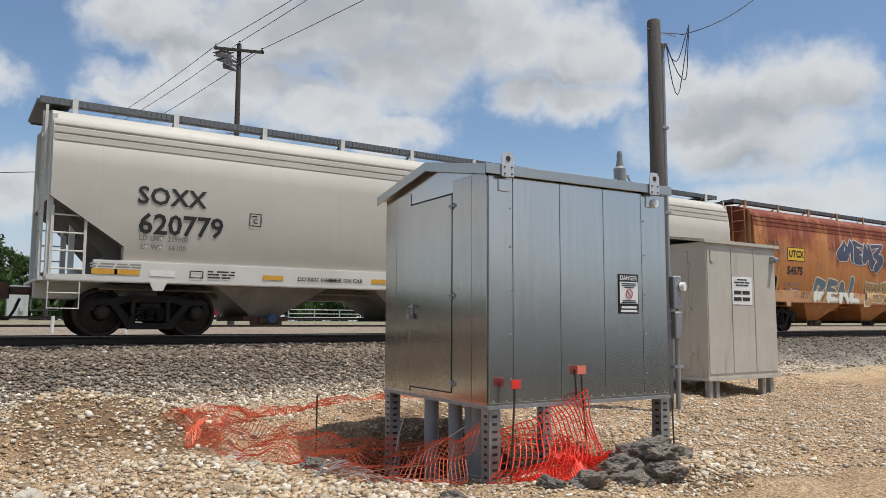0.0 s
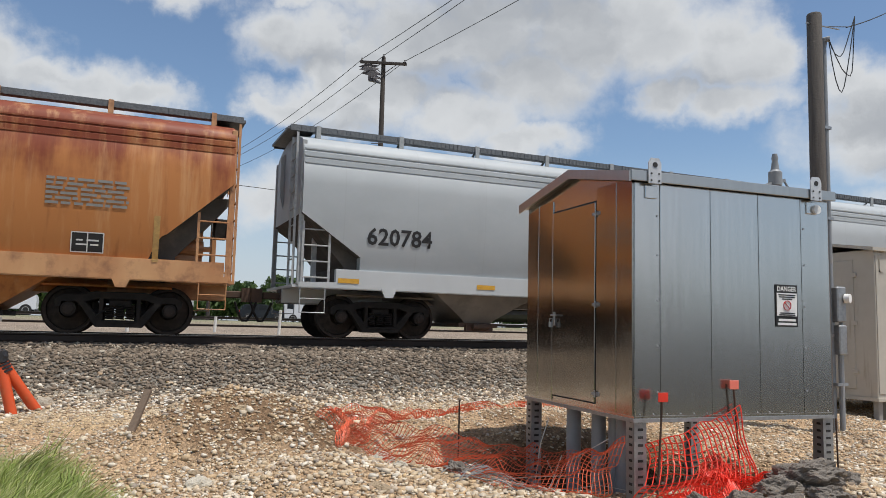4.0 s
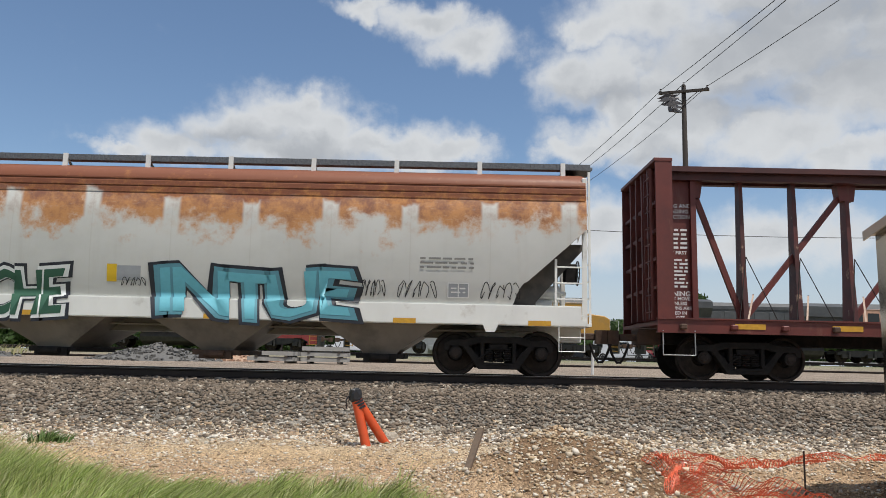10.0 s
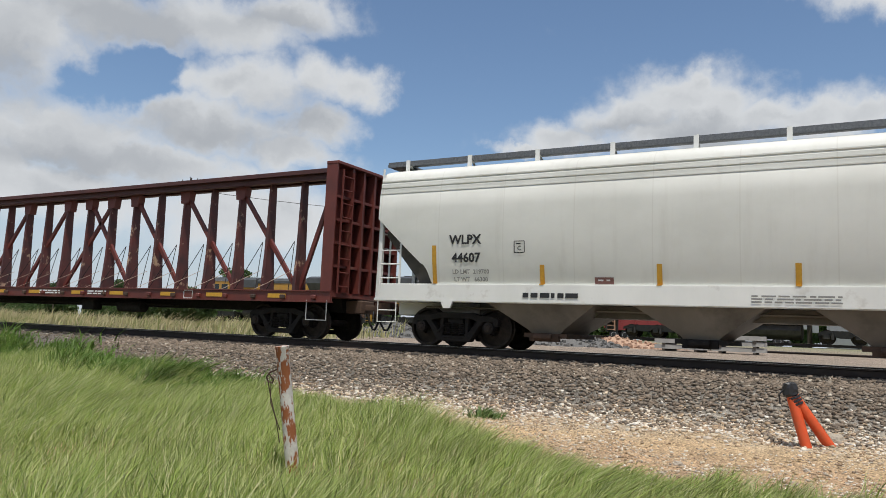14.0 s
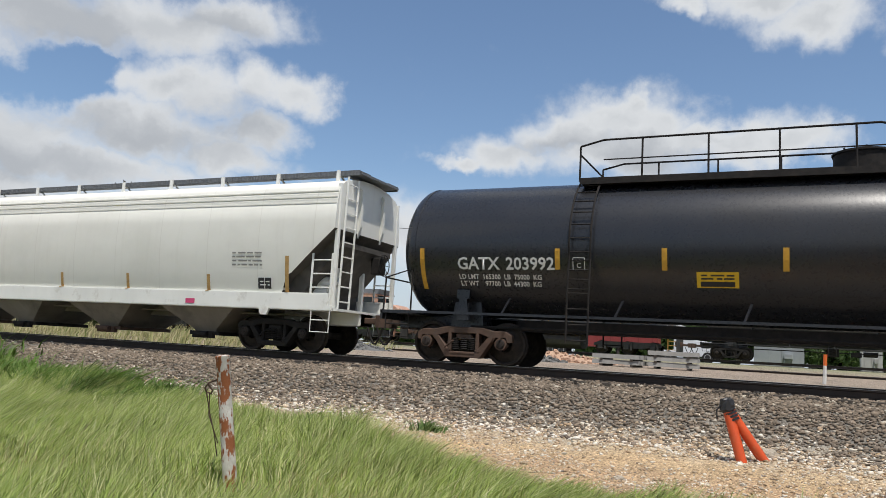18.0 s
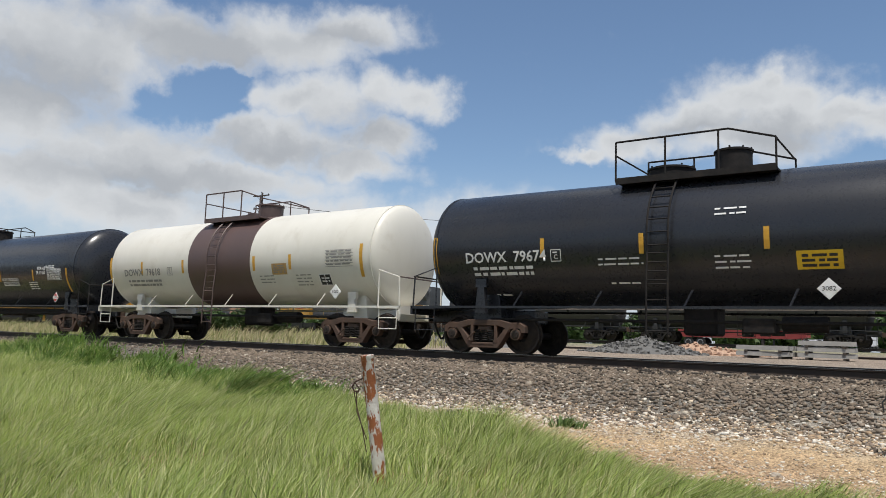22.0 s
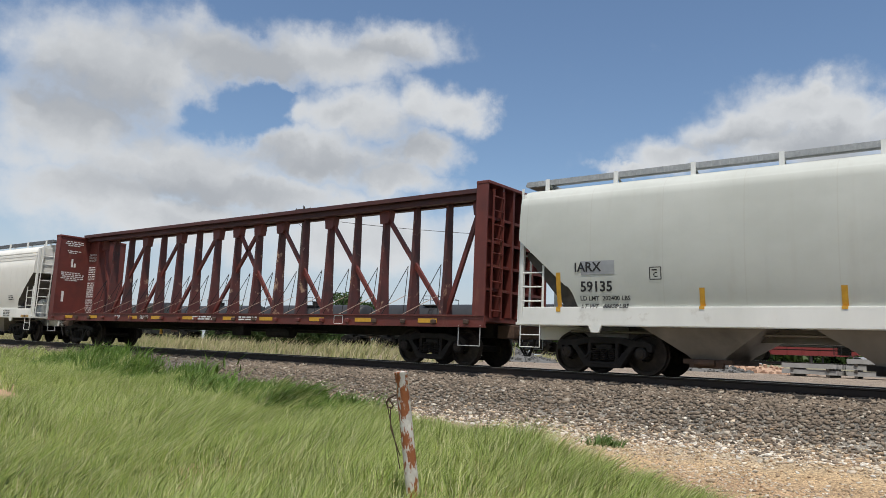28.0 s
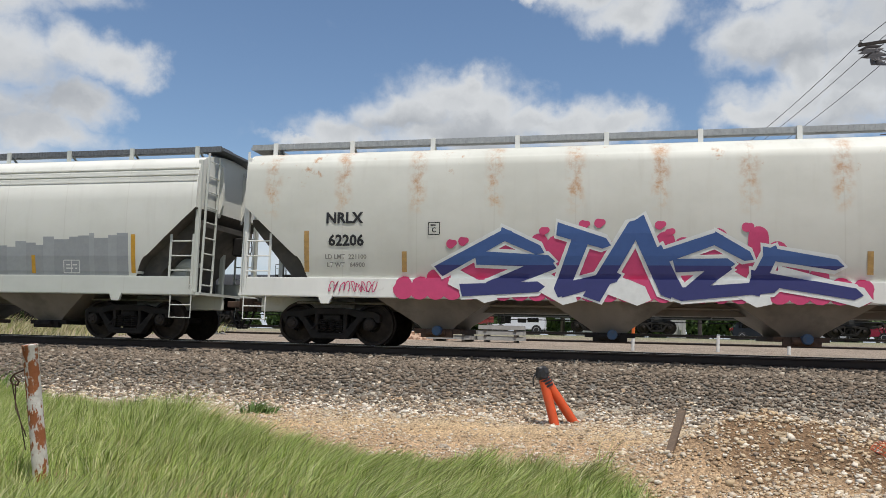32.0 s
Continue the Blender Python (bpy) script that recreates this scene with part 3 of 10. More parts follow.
# ---- the train ----
MOVING = []          # (car, place of its middle at the start)
WHEELS = []          # wheelsets, each with its place in its truck
M_BLACK = mat("black_running_gear", (0.014, 0.013, 0.013), (0.028, 0.025, 0.023), scale=6, rough=0.8, bump=0.3, dirt=(0.042, 0.032, 0.025), dirt_scale=2.5, dirt_lo=0.55, dirt_hi=0.85)
M_BROWN = mat("rusty_running_gear", (0.06, 0.035, 0.024), (0.11, 0.062, 0.04), scale=6, rough=0.8, bump=0.3, dirt=(0.03, 0.027, 0.025), dirt_scale=3)
M_TREAD = mat("worn_wheel_steel", (0.03, 0.026, 0.024), (0.06, 0.047, 0.04), scale=9, rough=0.65, metal=0.4)
M_STRIPE = mat("yellow_reflector", (0.62, 0.34, 0.03), (0.5, 0.26, 0.03), scale=12, rough=0.5)
M_STRIPE_OLD = mat("faded_reflector", (0.5, 0.31, 0.1), (0.34, 0.21, 0.08), scale=12, rough=0.6)
M_INK = plain("black_lettering", (0.02, 0.02, 0.022), 0.6)
M_WHITE_INK = plain("white_lettering", (0.75, 0.75, 0.73), 0.55)
# grimy slope sheets, with the shade under the car ends painted in
M_SLOPE_SHADE = mat("dusty_shaded_slope_sheets", (0.10, 0.092, 0.082), (0.065, 0.06, 0.055), scale=1.5, rough=0.8, bump=0.1, dirt=(0.15, 0.13, 0.11), dirt_scale=2.2, dirt_lo=0.5, dirt_hi=0.8)
M_GRATE = mat("galvanised_grating", (0.17, 0.18, 0.19), (0.1, 0.105, 0.11), scale=20, rough=0.55, metal=0.3)
M_STEELWHITE = mat("galvanised_bracket", (0.42, 0.43, 0.43), (0.3, 0.31, 0.31), scale=9, rough=0.5, metal=0.2)

for _m in (M_BLACK, M_TREAD, M_SLOPE_SHADE):
    _m.node_tree.nodes["Principled BSDF"].inputs["Specular IOR Level"].default_value = 0.2

HOP = ((1.43, 1.40), (1.47, 1.55), (1.53, 1.9), (1.58, 2.35), (1.60, 2.8), (1.595, 3.2), (1.57, 3.60), (1.555, 3.62), (1.555, 3.72), (1.535, 3.74),
       (1.53, 3.86), (1.51, 3.88), (1.49, 4.0), (1.42, 4.10), (1.28, 4.19), (0.9, 4.31), (0.45, 4.38), (0.0, 4.40))


def half_width(z, prof=HOP):
    for (wa, za), (wb, zb) in zip(prof, prof[1:]):
        if z <= zb:
            return wa + (wb - wa) * max(0, z - za) / (zb - za)
    return prof[-1][0]


PLAIN_SIDE = ((1.43, 1.40), (1.47, 1.55), (1.53, 1.9), (1.58, 2.35), (1.60, 2.8), (1.595, 3.2), (1.575, 3.55), (1.55, 3.8), (1.52, 3.96), (1.50, 3.98), (1.47, 4.03), (1.40, 4.11), (1.26, 4.20), (0.9, 4.31), (0.45, 4.38), (0.0, 4.40))
RIBS = (3.62, 3.77, 3.92)
SHARED = {}


def shared(key, maker):
    if key not in SHARED:
        SHARED[key] = maker()
    return SHARED[key]


def wheelset_mesh():
    bm = bmesh.new()
    for s in (-1, 1):
        prof = [(0.10, 0.62), (0.17, 0.64), (0.17, 0.80), (0.30, 0.735), (0.385, 0.715), (0.40, 0.79), (0.455, 0.79), (0.462, 0.69), (0.49, 0.675), (0.485, 0.66), (0.39, 0.655), (0.30, 0.70), (0.17, 0.66)]
        lathe(bm, [(r, s * h) for r, h in prof], 28)
        lathe(bm, [(0.075, s * 0.6), (0.075, s * 0.95), (0.10, s * 0.95), (0.105, s * 1.12), (0.085, s * 1.13), (0.085, s * 1.15), (0.05, s * 1.155)], 14)
        for k in range(3):
            a = 2 * math.pi * k / 3
            rod(bm, (0.055 * math.cos(a), s * 1.15, 0.055 * math.sin(a)), (0.055 * math.cos(a), s * 1.175, 0.055 * math.sin(a)), 0.016, 6)
    rod(bm, (0, -0.6, 0), (0, 0.6, 0), 0.085, 14)
    me = link_mesh("wheelset", bm, M_TREAD)
    me.shade_smooth()
    me.set_sharp_from_angle(angle=radians(35))
    return me


def side_frame_mesh(material):
    bm = bmesh.new()
    y0, y1 = -0.09, 0.09
    # upper chord with pedestal jaws over the bearings
    prism(bm, [(-1.13, 0.50), (-1.13, 0.66), (-0.98, 0.74), (-0.72, 0.735), (-0.45, 0.80), (0.45, 0.80), (0.72, 0.735), (0.98, 0.74), (1.13, 0.66), (1.13, 0.50), (1.03, 0.50), (1.0, 0.60), (0.76, 0.60),
               (0.70, 0.50), (0.62, 0.60), (0.40, 0.66), (-0.40, 0.66), (-0.62, 0.60), (-0.70, 0.50), (-0.76, 0.60), (-1.0, 0.60), (-1.03, 0.50)], y0, y1)
    # lower tension member
    prism(bm, [(-0.74, 0.60), (-0.60, 0.60), (-0.30, 0.25), (0.30, 0.25), (0.60, 0.60), (0.74, 0.60), (0.42, 0.13), (-0.42, 0.13)], y0 - 0.02, y1 + 0.02)
    # columns beside the springs
    for s in (-1, 1):
        box(bm, s * 0.29, s * 0.37, y0, y1, 0.2, 0.72)
        box(bm, s * 0.29, s * 0.42, y0 - 0.03, y1, 0.27, 0.31)
    box(bm, -0.30, 0.30, y0 - 0.03, y1, 0.20, 0.26)
    # bearing caps
    for s in (-1, 1):
        rod(bm, (s * 0.889, -0.12, 0.46), (s * 0.889, 0.05, 0.46), 0.135, 14)
    bmesh.ops.bevel(bm, geom=[e for e in bm.edges if e.calc_length() > 0.16], offset=0.014, segments=1, affect="EDGES")
    return link_mesh("side_frame", bm, material)


def springs_mesh():
    bm = bmesh.new()
    for x in (-0.19, 0.0, 0.19):
        for z in range(6):
            lathe_ring(bm, x, -0.02, 0.285 + z * 0.045, 0.075, 0.016)
    return link_mesh("spring_set", bm, M_BLACK)


def lathe_ring(bm, x, y, z, r, t, seg=10):
    pts = [(x + r * math.cos(2 * math.pi * k / seg), y + r * math.sin(2 * math.pi * k / seg), z + 0.04 * k / seg) for k in range(seg + 1)]
    tube(bm, pts, t, 4)


def truck(car, x, material=None):
    material = material or M_BLACK
    def mk_bolster():
        bm = bmesh.new()
        box(bm, -0.2, 0.2, -1.05, 1.05, 0.50, 0.66, bevel=0.03)
        box(bm, -0.35, 0.35, -0.4, 0.4, 0.6, 0.78, bevel=0.03)
        for s in (-1, 1):
            bar(bm, (s * 0.42, -0.95, 0.42), (s * 0.42, 0.95, 0.42), 0.08, 0.1)
            for k in (-1, 1):
                box(bm, s * 0.36, s * 0.46, k * 0.70, k * 0.80, 0.3, 0.6)
        rod(bm, (-0.42, -1.16, 0.33), (-0.2, -1.16, 0.5), 0.02)
        return link_mesh("truck_bolster", bm, material)
    bol = inst("truck", shared(("bol", material.name), mk_bolster), car, pose(x, 0, 0))
    sf = shared(("sf", material.name), lambda: side_frame_mesh(material))
    inst("side_frame", sf, bol, pose(0, -1.0, 0))
    inst("side_frame", sf, bol, pose(0, 1.0, 0, 0, 0, 180))
    sp = shared("springs", springs_mesh)
    for y in (-1.0, 1.0):
        inst("spring_set", sp, bol, pose(0, y, 0))
    ws = shared("wheelset", wheelset_mesh)
    for s in (-1, 1):
        w = inst("wheelset", ws, bol, pose(s * 0.889, 0, 0.457))
        WHEELS.append((w, s * 0.889))
    return bol


def coupler(car, x, s):
    def mk():
        bm = bmesh.new()
        box(bm, -0.5, 0.32, -0.1, 0.1, 0.80, 0.95, bevel=0.02)
        prism(bm, [(0.3, -0.17), (0.42, -0.2), (0.62, -0.14), (0.66, -0.05), (0.5, -0.04), (0.5, 0.06), (0.62, 0.12), (0.58, 0.2), (0.34, 0.17)], 0.72, 1.02, "xy")
        box(bm, -0.55, -0.05, -0.3, 0.3, 0.72, 1.06, bevel=0.02)
        return link_mesh("coupler", bm, M_BROWN)
    c = inst("coupler", shared("coupler", mk), car, pose(x, 0, 0, 0, 0, 0 if s > 0 else 180))
    bm = bmesh.new()
    pts = [(s * (0.15 + 0.09 * k), -0.28 + 0.03 * math.sin(k), 0.72 - 0.42 * math.sin(math.pi * min(1, k / 5))) for k in range(6)]
    tube(bm, [(x + a, b, c2) for a, b, c2 in pts], 0.028, 6)
    part("air_hose", bm, M_BLACK, car, smooth=True)
    return c


def ladder(bm, a, b, across, n, r=0.016):
    """Two stiles from a to b, apart by the vector across, with n rungs."""
    a, b, c = Vector(a), Vector(b), Vector(across)
    bar(bm, a, b, 0.05, 0.02)
    bar(bm, a + c, b + c, 0.05, 0.02)
    for k in range(n):
        p = a + (b - a) * (k + 0.5) / n
        rod(bm, p, p + c, r, 6)


def conform(me, x, z, prof, off=0.012, cuts=()):
    """A copy of a flat lettering mesh, moved to x, z and laid on a curved side that faces -y."""
    bm = bmesh.new()
    bm.from_mesh(me)
    bmesh.ops.translate(bm, vec=(x, 0, z), verts=bm.verts)
    zs = [v.co.z for v in bm.verts]
    lo, hi = min(zs), max(zs)
    if hi - lo > 0.2:
        for c in cuts:
            if lo < c < hi:
                bmesh.ops.bisect_plane(bm, geom=bm.verts[:] + bm.edges[:] + bm.faces[:], plane_co=(0, 0, c), plane_no=(0, 0, 1))
    for v in bm.verts:
        v.co.y = -(prof(v.co.z) + off)
    return bm


def plate_mesh(w, h):
    bm = bmesh.new()
    vs = [bm.verts.new(p) for p in ((-w / 2, 0, -h / 2), (w / 2, 0, -h / 2), (w / 2, 0, h / 2), (-w / 2, 0, h / 2))]
    bm.faces.new(vs)
    me = bpy.data.meshes.new("plate")
    bm.to_mesh(me)
    bm.free()
    return me


class Side:
    """Puts lettering, stripes and plates on the near side of a car."""

    dx = 0.0

    def __init__(self, car, prof, cuts):
        self.car, self.prof, self.cuts = car, prof, cuts

    def lay(self, me, x, z, material, name, off=0.012):
        return part(name, conform(me, x + self.dx, z, self.prof, off, self.cuts), material, self.car)

    def text(self, s, x, z, size, material=None, bold=0.02, shear=0.0, off=0.012, space=1.0, name="lettering"):
        return self.lay(letters(s, size, bold, shear, space), x, z, material or M_INK, name, off)

    def plate(self, x, z, w, h, material, off=0.008, name="stripe"):
        return self.lay(plate_mesh(w, h), x, z, material, name, off)

    def outline(self, x, z, w, h, material, t=0.02, name="stencil_frame", off=0.012):
        bm = bmesh.new()
        for dx, dz, a, b in ((0, h / 2, w, t), (0, -h / 2, w, t), (-w / 2, 0, t, h), (w / 2, 0, t, h)):
            tmp = conform(plate_mesh(a, b), x + dx + self.dx, z + dz, self.prof, off, self.cuts)
            me = bpy.data.meshes.new("t")
            tmp.to_mesh(me)
            tmp.free()
            bm.from_mesh(me)
        return part(name, bm, material, self.car)

    def bars(self, x, z, w, rows, material, pitch=0.06, t=0.03, seed=1, name="small_print"):
        """Small print that cannot be read, as bars of its size."""
        rnd = random.Random(seed)
        bm = bmesh.new()
        for r in range(rows):
            u = -w / 2
            while u < w / 2 - 0.04:
                l = min(rnd.uniform(0.08, 0.3), w / 2 - u)
                tmp = conform(plate_mesh(l, t), x + self.dx + u + l / 2, z - r * pitch, self.prof, 0.012, ())
                me = bpy.data.meshes.new("t")
                tmp.to_mesh(me)
                tmp.free()
                bm.from_mesh(me)
                u += l + rnd.uniform(0.03, 0.07)
        return part(name, bm, material, self.car)


def start_car(name, label, u0, u1, category="railcar"):
    car = tagged(new(name), label, category, "cars of the freight train", "")
    car.empty_display_size = 0.5
    c = (u0 + u1) / 2
    MOVING.append((car, c))
    car.matrix_basis = pose(c, TY, RZ)
    return car, (u1 - u0) / 2


def hopper(label, u0, u1, paint, sill_paint, under, bays=4, cut="round", grate=None, brackets=None, flat_end_sill=False, walk_h=0.16, truck_mat=None, ladder_paint=None, wheel_end=1, ribs=True, truck_in=1.93, caps=None):
    car, H = start_car("covered_hopper", label, u0, u1)
    lp = ladder_paint or sill_paint
    prof = HOP if ribs else PLAIN_SIDE
    # body shell, its lower end corners cut away
    def low(x):
        d = H - abs(x)
        if cut == "round":
            if d >= 1.5:
                return 1.40
            return 3.0 - d * 0.9 if d < 1.2 else 1.92 - 0.52 * ((d - 1.2) / 0.3) ** 2
        return max(1.40, 2.55 - (d - 0.02) * 0.66) if d < 1.30 else 1.40
    xs = sorted({s * (H - d) for s in (-1, 1) for d in (0, 0.08, 0.25, 0.5, 0.75, 1.0, 1.2, 1.28, 1.4, 1.47, 1.299 if cut != "round" else 1.35, 1.301 if cut != "round" else 1.45, 1.52, 2.5)})
    xs = sorted(set(xs) | {k * H / 6 for k in range(-4, 5)})
    secs = []
    for x in xs:
        zl = low(x)
        half = [(half_width(max(z, zl), prof), max(z, zl)) for w, z in prof]
        half[-1] = (0.0, half[-1][1])
        ring = [(x, -w, z) for w, z in half] + [(x, w, z) for w, z in half[-2::-1]]
        secs.append(ring)
    bm = bmesh.new()
    loft(bm, secs)
    # faces that look down get the darker colour, shade included
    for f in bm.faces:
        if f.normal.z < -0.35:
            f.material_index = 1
    body = part("body", bm, [paint, M_SLOPE_SHADE], car, smooth=True)
    # ribs pressed into the upper side
    for y in (-1, 1):
        for z in (RIBS if ribs else ()):
            w = half_width(z) + 0.002
            bm = bmesh.new()
            prism(bm, [(y * (w - 0.03), z - 0.022), (y * (w + 0.022), z - 0.012), (y * (w + 0.022), z + 0.018), (y * (w - 0.03), z + 0.03)], -H + 0.02, H - 0.02, "yz")
            part("side_rib", bm, paint, car)
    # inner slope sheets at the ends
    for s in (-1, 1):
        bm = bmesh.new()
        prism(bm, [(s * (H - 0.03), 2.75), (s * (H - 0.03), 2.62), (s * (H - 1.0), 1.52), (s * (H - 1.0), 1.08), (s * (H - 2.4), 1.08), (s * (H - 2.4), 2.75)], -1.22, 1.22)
        part("slope_sheet", bm, M_SLOPE_SHADE, car)
        for y in (-1.43, 1.43):
            bm = bmesh.new()
            box(bm, s * (H - 0.07), s * (H + 0.03), y - 0.045, y + 0.045, 1.08, 4.12, bevel=0.01)
            part("end_post", bm, lp, car)
        for y in (-0.62, 0.62):
            bm = bmesh.new()
            box(bm, s * (H - 0.55), s * (H - 0.45), y - 0.05, y + 0.05, 1.05, 2.2)
            part("slope_strut", bm, lp, car)
        # ribs on the end sheet
        for y in (-0.55, 0.55):
            bm = bmesh.new()
            prism(bm, [(s * H, 4.2), (s * (H + 0.09), 4.1), (s * (H + 0.09), 3.2), (s * H, 2.9)], y - 0.04, y + 0.04)
            part("end_stiffener", bm, paint, car)
        bm = bmesh.new()
        box(bm, s * (H - 1.1), s * (H + 0.12), -1.45, 1.45, 1.03, 1.09)
        box(bm, s * (H - 2.2), s * (H + 0.1), -0.35, 0.35, 0.72, 1.05, bevel=0.02)
        part("end_platform", bm, sill_paint, car)
        # ladders on both sides of this end
        for y in (-1.5, 1.5):
            bm = bmesh.new()
            ladder(bm, (s * (H - 0.06), y, 1.08), (s * (H - 0.06), y, 2.4), (-s * 0.56, 0, 0), 4)
            part("side_ladder", bm, lp, car)
            bm = bmesh.new()
            tube(bm, [(s * (H - 0.04), y, 1.06), (s * (H - 0.04), y, 0.52), (s * (H - 0.56), y, 0.52), (s * (H - 0.56), y, 1.06)], 0.014)
            rod(bm, (s * (H - 0.04), y, 0.8), (s * (H - 0.56), y, 0.8), 0.012, 6)
            part("stirrup_step", bm, lp, car)
        bm = bmesh.new()
        ladder(bm, (s * (H + 0.1), -1.38, 1.08), (s * (H + 0.1), -1.30, 4.3), (0, 0.48, 0), 9)
        part("end_ladder", bm, lp, car)
        coupler(car, s * (H + 0.15), s)
        truck(car, s * (H - truck_in), truck_mat)
        # walkway across the end of the roof
        bm = bmesh.new()
        box(bm, s * (H - 0.35), s * (H + 0.25), -0.95, 0.95, 4.44, 4.49)
        part("end_walkway", bm, grate or M_GRATE, car)
    # brake wheel and cylinder
    bm = bmesh.new()
    x = wheel_end * (H + 0.18)
    pts = [(x, 0.55 + 0.28 * math.cos(2 * math.pi * k / 16), 2.35 + 0.28 * math.sin(2 * math.pi * k / 16)) for k in range(17)]
    tube(bm, pts, 0.014, 5)
    for k in range(4):
        a = math.pi * k / 4
        rod(bm, (x, 0.55 + 0.28 * math.cos(a), 2.35 + 0.28 * math.sin(a)), (x, 0.55 - 0.28 * math.cos(a), 2.35 - 0.28 * math.sin(a)), 0.009, 5)
    box(bm, x - wheel_end * 0.32, x - wheel_end * 0.02, 0.40, 0.70, 2.1, 2.55, bevel=0.03)
    part("brake_wheel", bm, M_BLACK, car)
    bm = bmesh.new()
    rod(bm, (wheel_end * (H - 1.1), -0.75, 1.75), (wheel_end * (H - 0.45), -0.75, 1.75), 0.16, 16)
    rod(bm, (wheel_end * (H - 0.45), -0.75, 1.75), (wheel_end * (H - 0.3), -0.75, 1.75), 0.05, 8)
    box(bm, wheel_end * (H - 1.0), wheel_end * (H - 0.6), -0.85, -0.65, 1.09, 1.6)
    part("brake_cylinder", bm, lp, car)
    # side sills
    for y in (-1, 1):
        bm = bmesh.new()
        e = 0.78 if flat_end_sill else 0.1
        prism(bm, [(-H + e, 1.44), (H - e, 1.44), (H - e, 1.16), (H, 1.14), (H, 1.02), (-H, 1.02), (-H, 1.14), (-H + e, 1.16)], y * 1.36, y * 1.52)
        bmesh.ops.bevel(bm, geom=[ed for ed in bm.edges if ed.calc_length() > 4], offset=0.02, segments=2, affect="EDGES")
        part("side_sill", bm, sill_paint, car)
        # jacking lugs by the trucks
        for s in (-1, 1):
            bm = bmesh.new()
            xx = s * (H - 1.95)
            prism(bm, [(xx - 0.17, 1.06), (xx + 0.17, 1.06), (xx + 0.09, 0.88), (xx - 0.09, 0.88)], y * 1.47, y * 1.53)
            part("jacking_lug", bm, sill_paint, car)
    # outlet hoppers
    span = 2 * H - 5.0
    bw = span / bays
    for k in range(bays):
        cx = -span / 2 + bw * (k + 0.5)
        bm = bmesh.new()
        top, bot = min(bw / 2 - 0.35, 1.3), 0.34
        secs = [[(cx - a, -b, z), (cx + a, -b, z), (cx + a, b, z), (cx - a, b, z)] for a, b, z in ((top, 1.38, 1.42), (top, 1.38, 1.06), (bot + 0.08, 0.95, 0.48), (bot, 0.9, 0.40))]
        loft(bm, secs)
        bay = part("outlet_hopper", bm, under, car)
        bm = bmesh.new()
        box(bm, cx - 0.5, cx + 0.5, -0.95, 0.95, 0.30, 0.40)
        box(bm, cx - 0.34, cx + 0.34, -1.02, -0.9, 0.22, 0.36)
        rod(bm, (cx - 0.2, -1.08, 0.32), (cx + 0.2, -1.08, 0.32), 0.07, 10)
        part("outlet_gate", bm, M_BLACK if k % 2 else M_BROWN, bay)
        if caps:
            bm = bmesh.new()
            lathe(bm, [(0.02, -1.25), (0.095, -1.25), (0.105, -1.23), (0.105, -1.12), (0.08, -1.10), (0.08, -0.95)], 16)
            bmesh.ops.translate(bm, vec=(cx + 0.05, 0, 0.36), verts=bm.verts)
            part("outlet_cap", bm, caps, bay, "blue cap", smooth=True)
    # centre sill, brake pipe
    bm = bmesh.new()
    box(bm, -H + 0.5, H - 0.5, -0.32, 0.32, 0.78, 1.05)
    tube(bm, [(-H + 1, -0.8, 0.92), (H - 1, -0.8, 0.92)], 0.03)
    part("centre_sill", bm, under, car)
    # roof walkways, brackets, hatches
    g = grate or M_GRATE
    for y in (-1, 1):
        bm = bmesh.new()
        box(bm, -H - 0.2, H + 0.2, y * 0.45, y * 0.98, 4.50, 4.53)
        box(bm, -H - 0.2, H + 0.2, y * 0.965, y * 0.99, 4.53 - walk_h * 0.75, 4.54)
        n = 200 if y < 0 else 2
        for k in range(n):
            xx = -H + (k + 0.5) * 2 * H / n
            box(bm, xx - 0.02, xx + 0.02, y * 0.985, y * 1.0, 4.53 - walk_h * 0.7, 4.535)
        part("running_board", bm, g, car)
        nb = brackets or 11
        for k in range(nb):
            xx = -H + 0.4 + k * (2 * H - 0.8) / (nb - 1)
            def mkb():
                b2 = bmesh.new()
                box(b2, -0.05, 0.05, -0.99, -1.03, 4.26, 4.55)
                bar(b2, (0, -1.0, 4.5), (0, -0.7, 4.32), 0.05, 0.02)
                return link_mesh("bracket", b2, lp)
            inst("walkway_bracket", shared(("brk", lp.name), mkb), car, pose(xx, 0, 0, 0, 0, 0 if y < 0 else 180))
    return car, Side(car, lambda z: 1.522 if z < 1.4445 else half_width(z, prof), [1.444, 1.4465] + [z for _, z in prof if z > 1.45]), H


M_OXIDE = mat("oxide_red_paint", (0.15, 0.033, 0.024), (0.10, 0.026, 0.021), scale=1.6, rough=0.55, bump=0.1, dirt=(0.24, 0.12, 0.075), dirt_scale=2.2, dirt_lo=0.6, dirt_hi=0.85, dirt_stretch=(1, 1, 0.3))
# worn posts with pale patches; the near-black tone paints in their shaded sides
M_OXIDE_WORN = mat("worn_shaded_oxide_post", (0.12, 0.03, 0.024), (0.045, 0.024, 0.024), scale=1.6, rough=0.6, bump=0.2, dirt=(0.42, 0.29, 0.19), dirt_scale=3.2, dirt_lo=0.60, dirt_hi=0.68, dirt_stretch=(1, 1, 0.8))


M_STRAP = mat("pale_worn_strap", (0.46, 0.36, 0.28), (0.34, 0.22, 0.16), scale=6, rough=0.7)
# darker oxide red for the top chord
M_OXIDE_DARK = mat("dark_oxide_red_paint", (0.085, 0.026, 0.022), (0.055, 0.02, 0.019), scale=1.8, rough=0.6, bump=0.1)


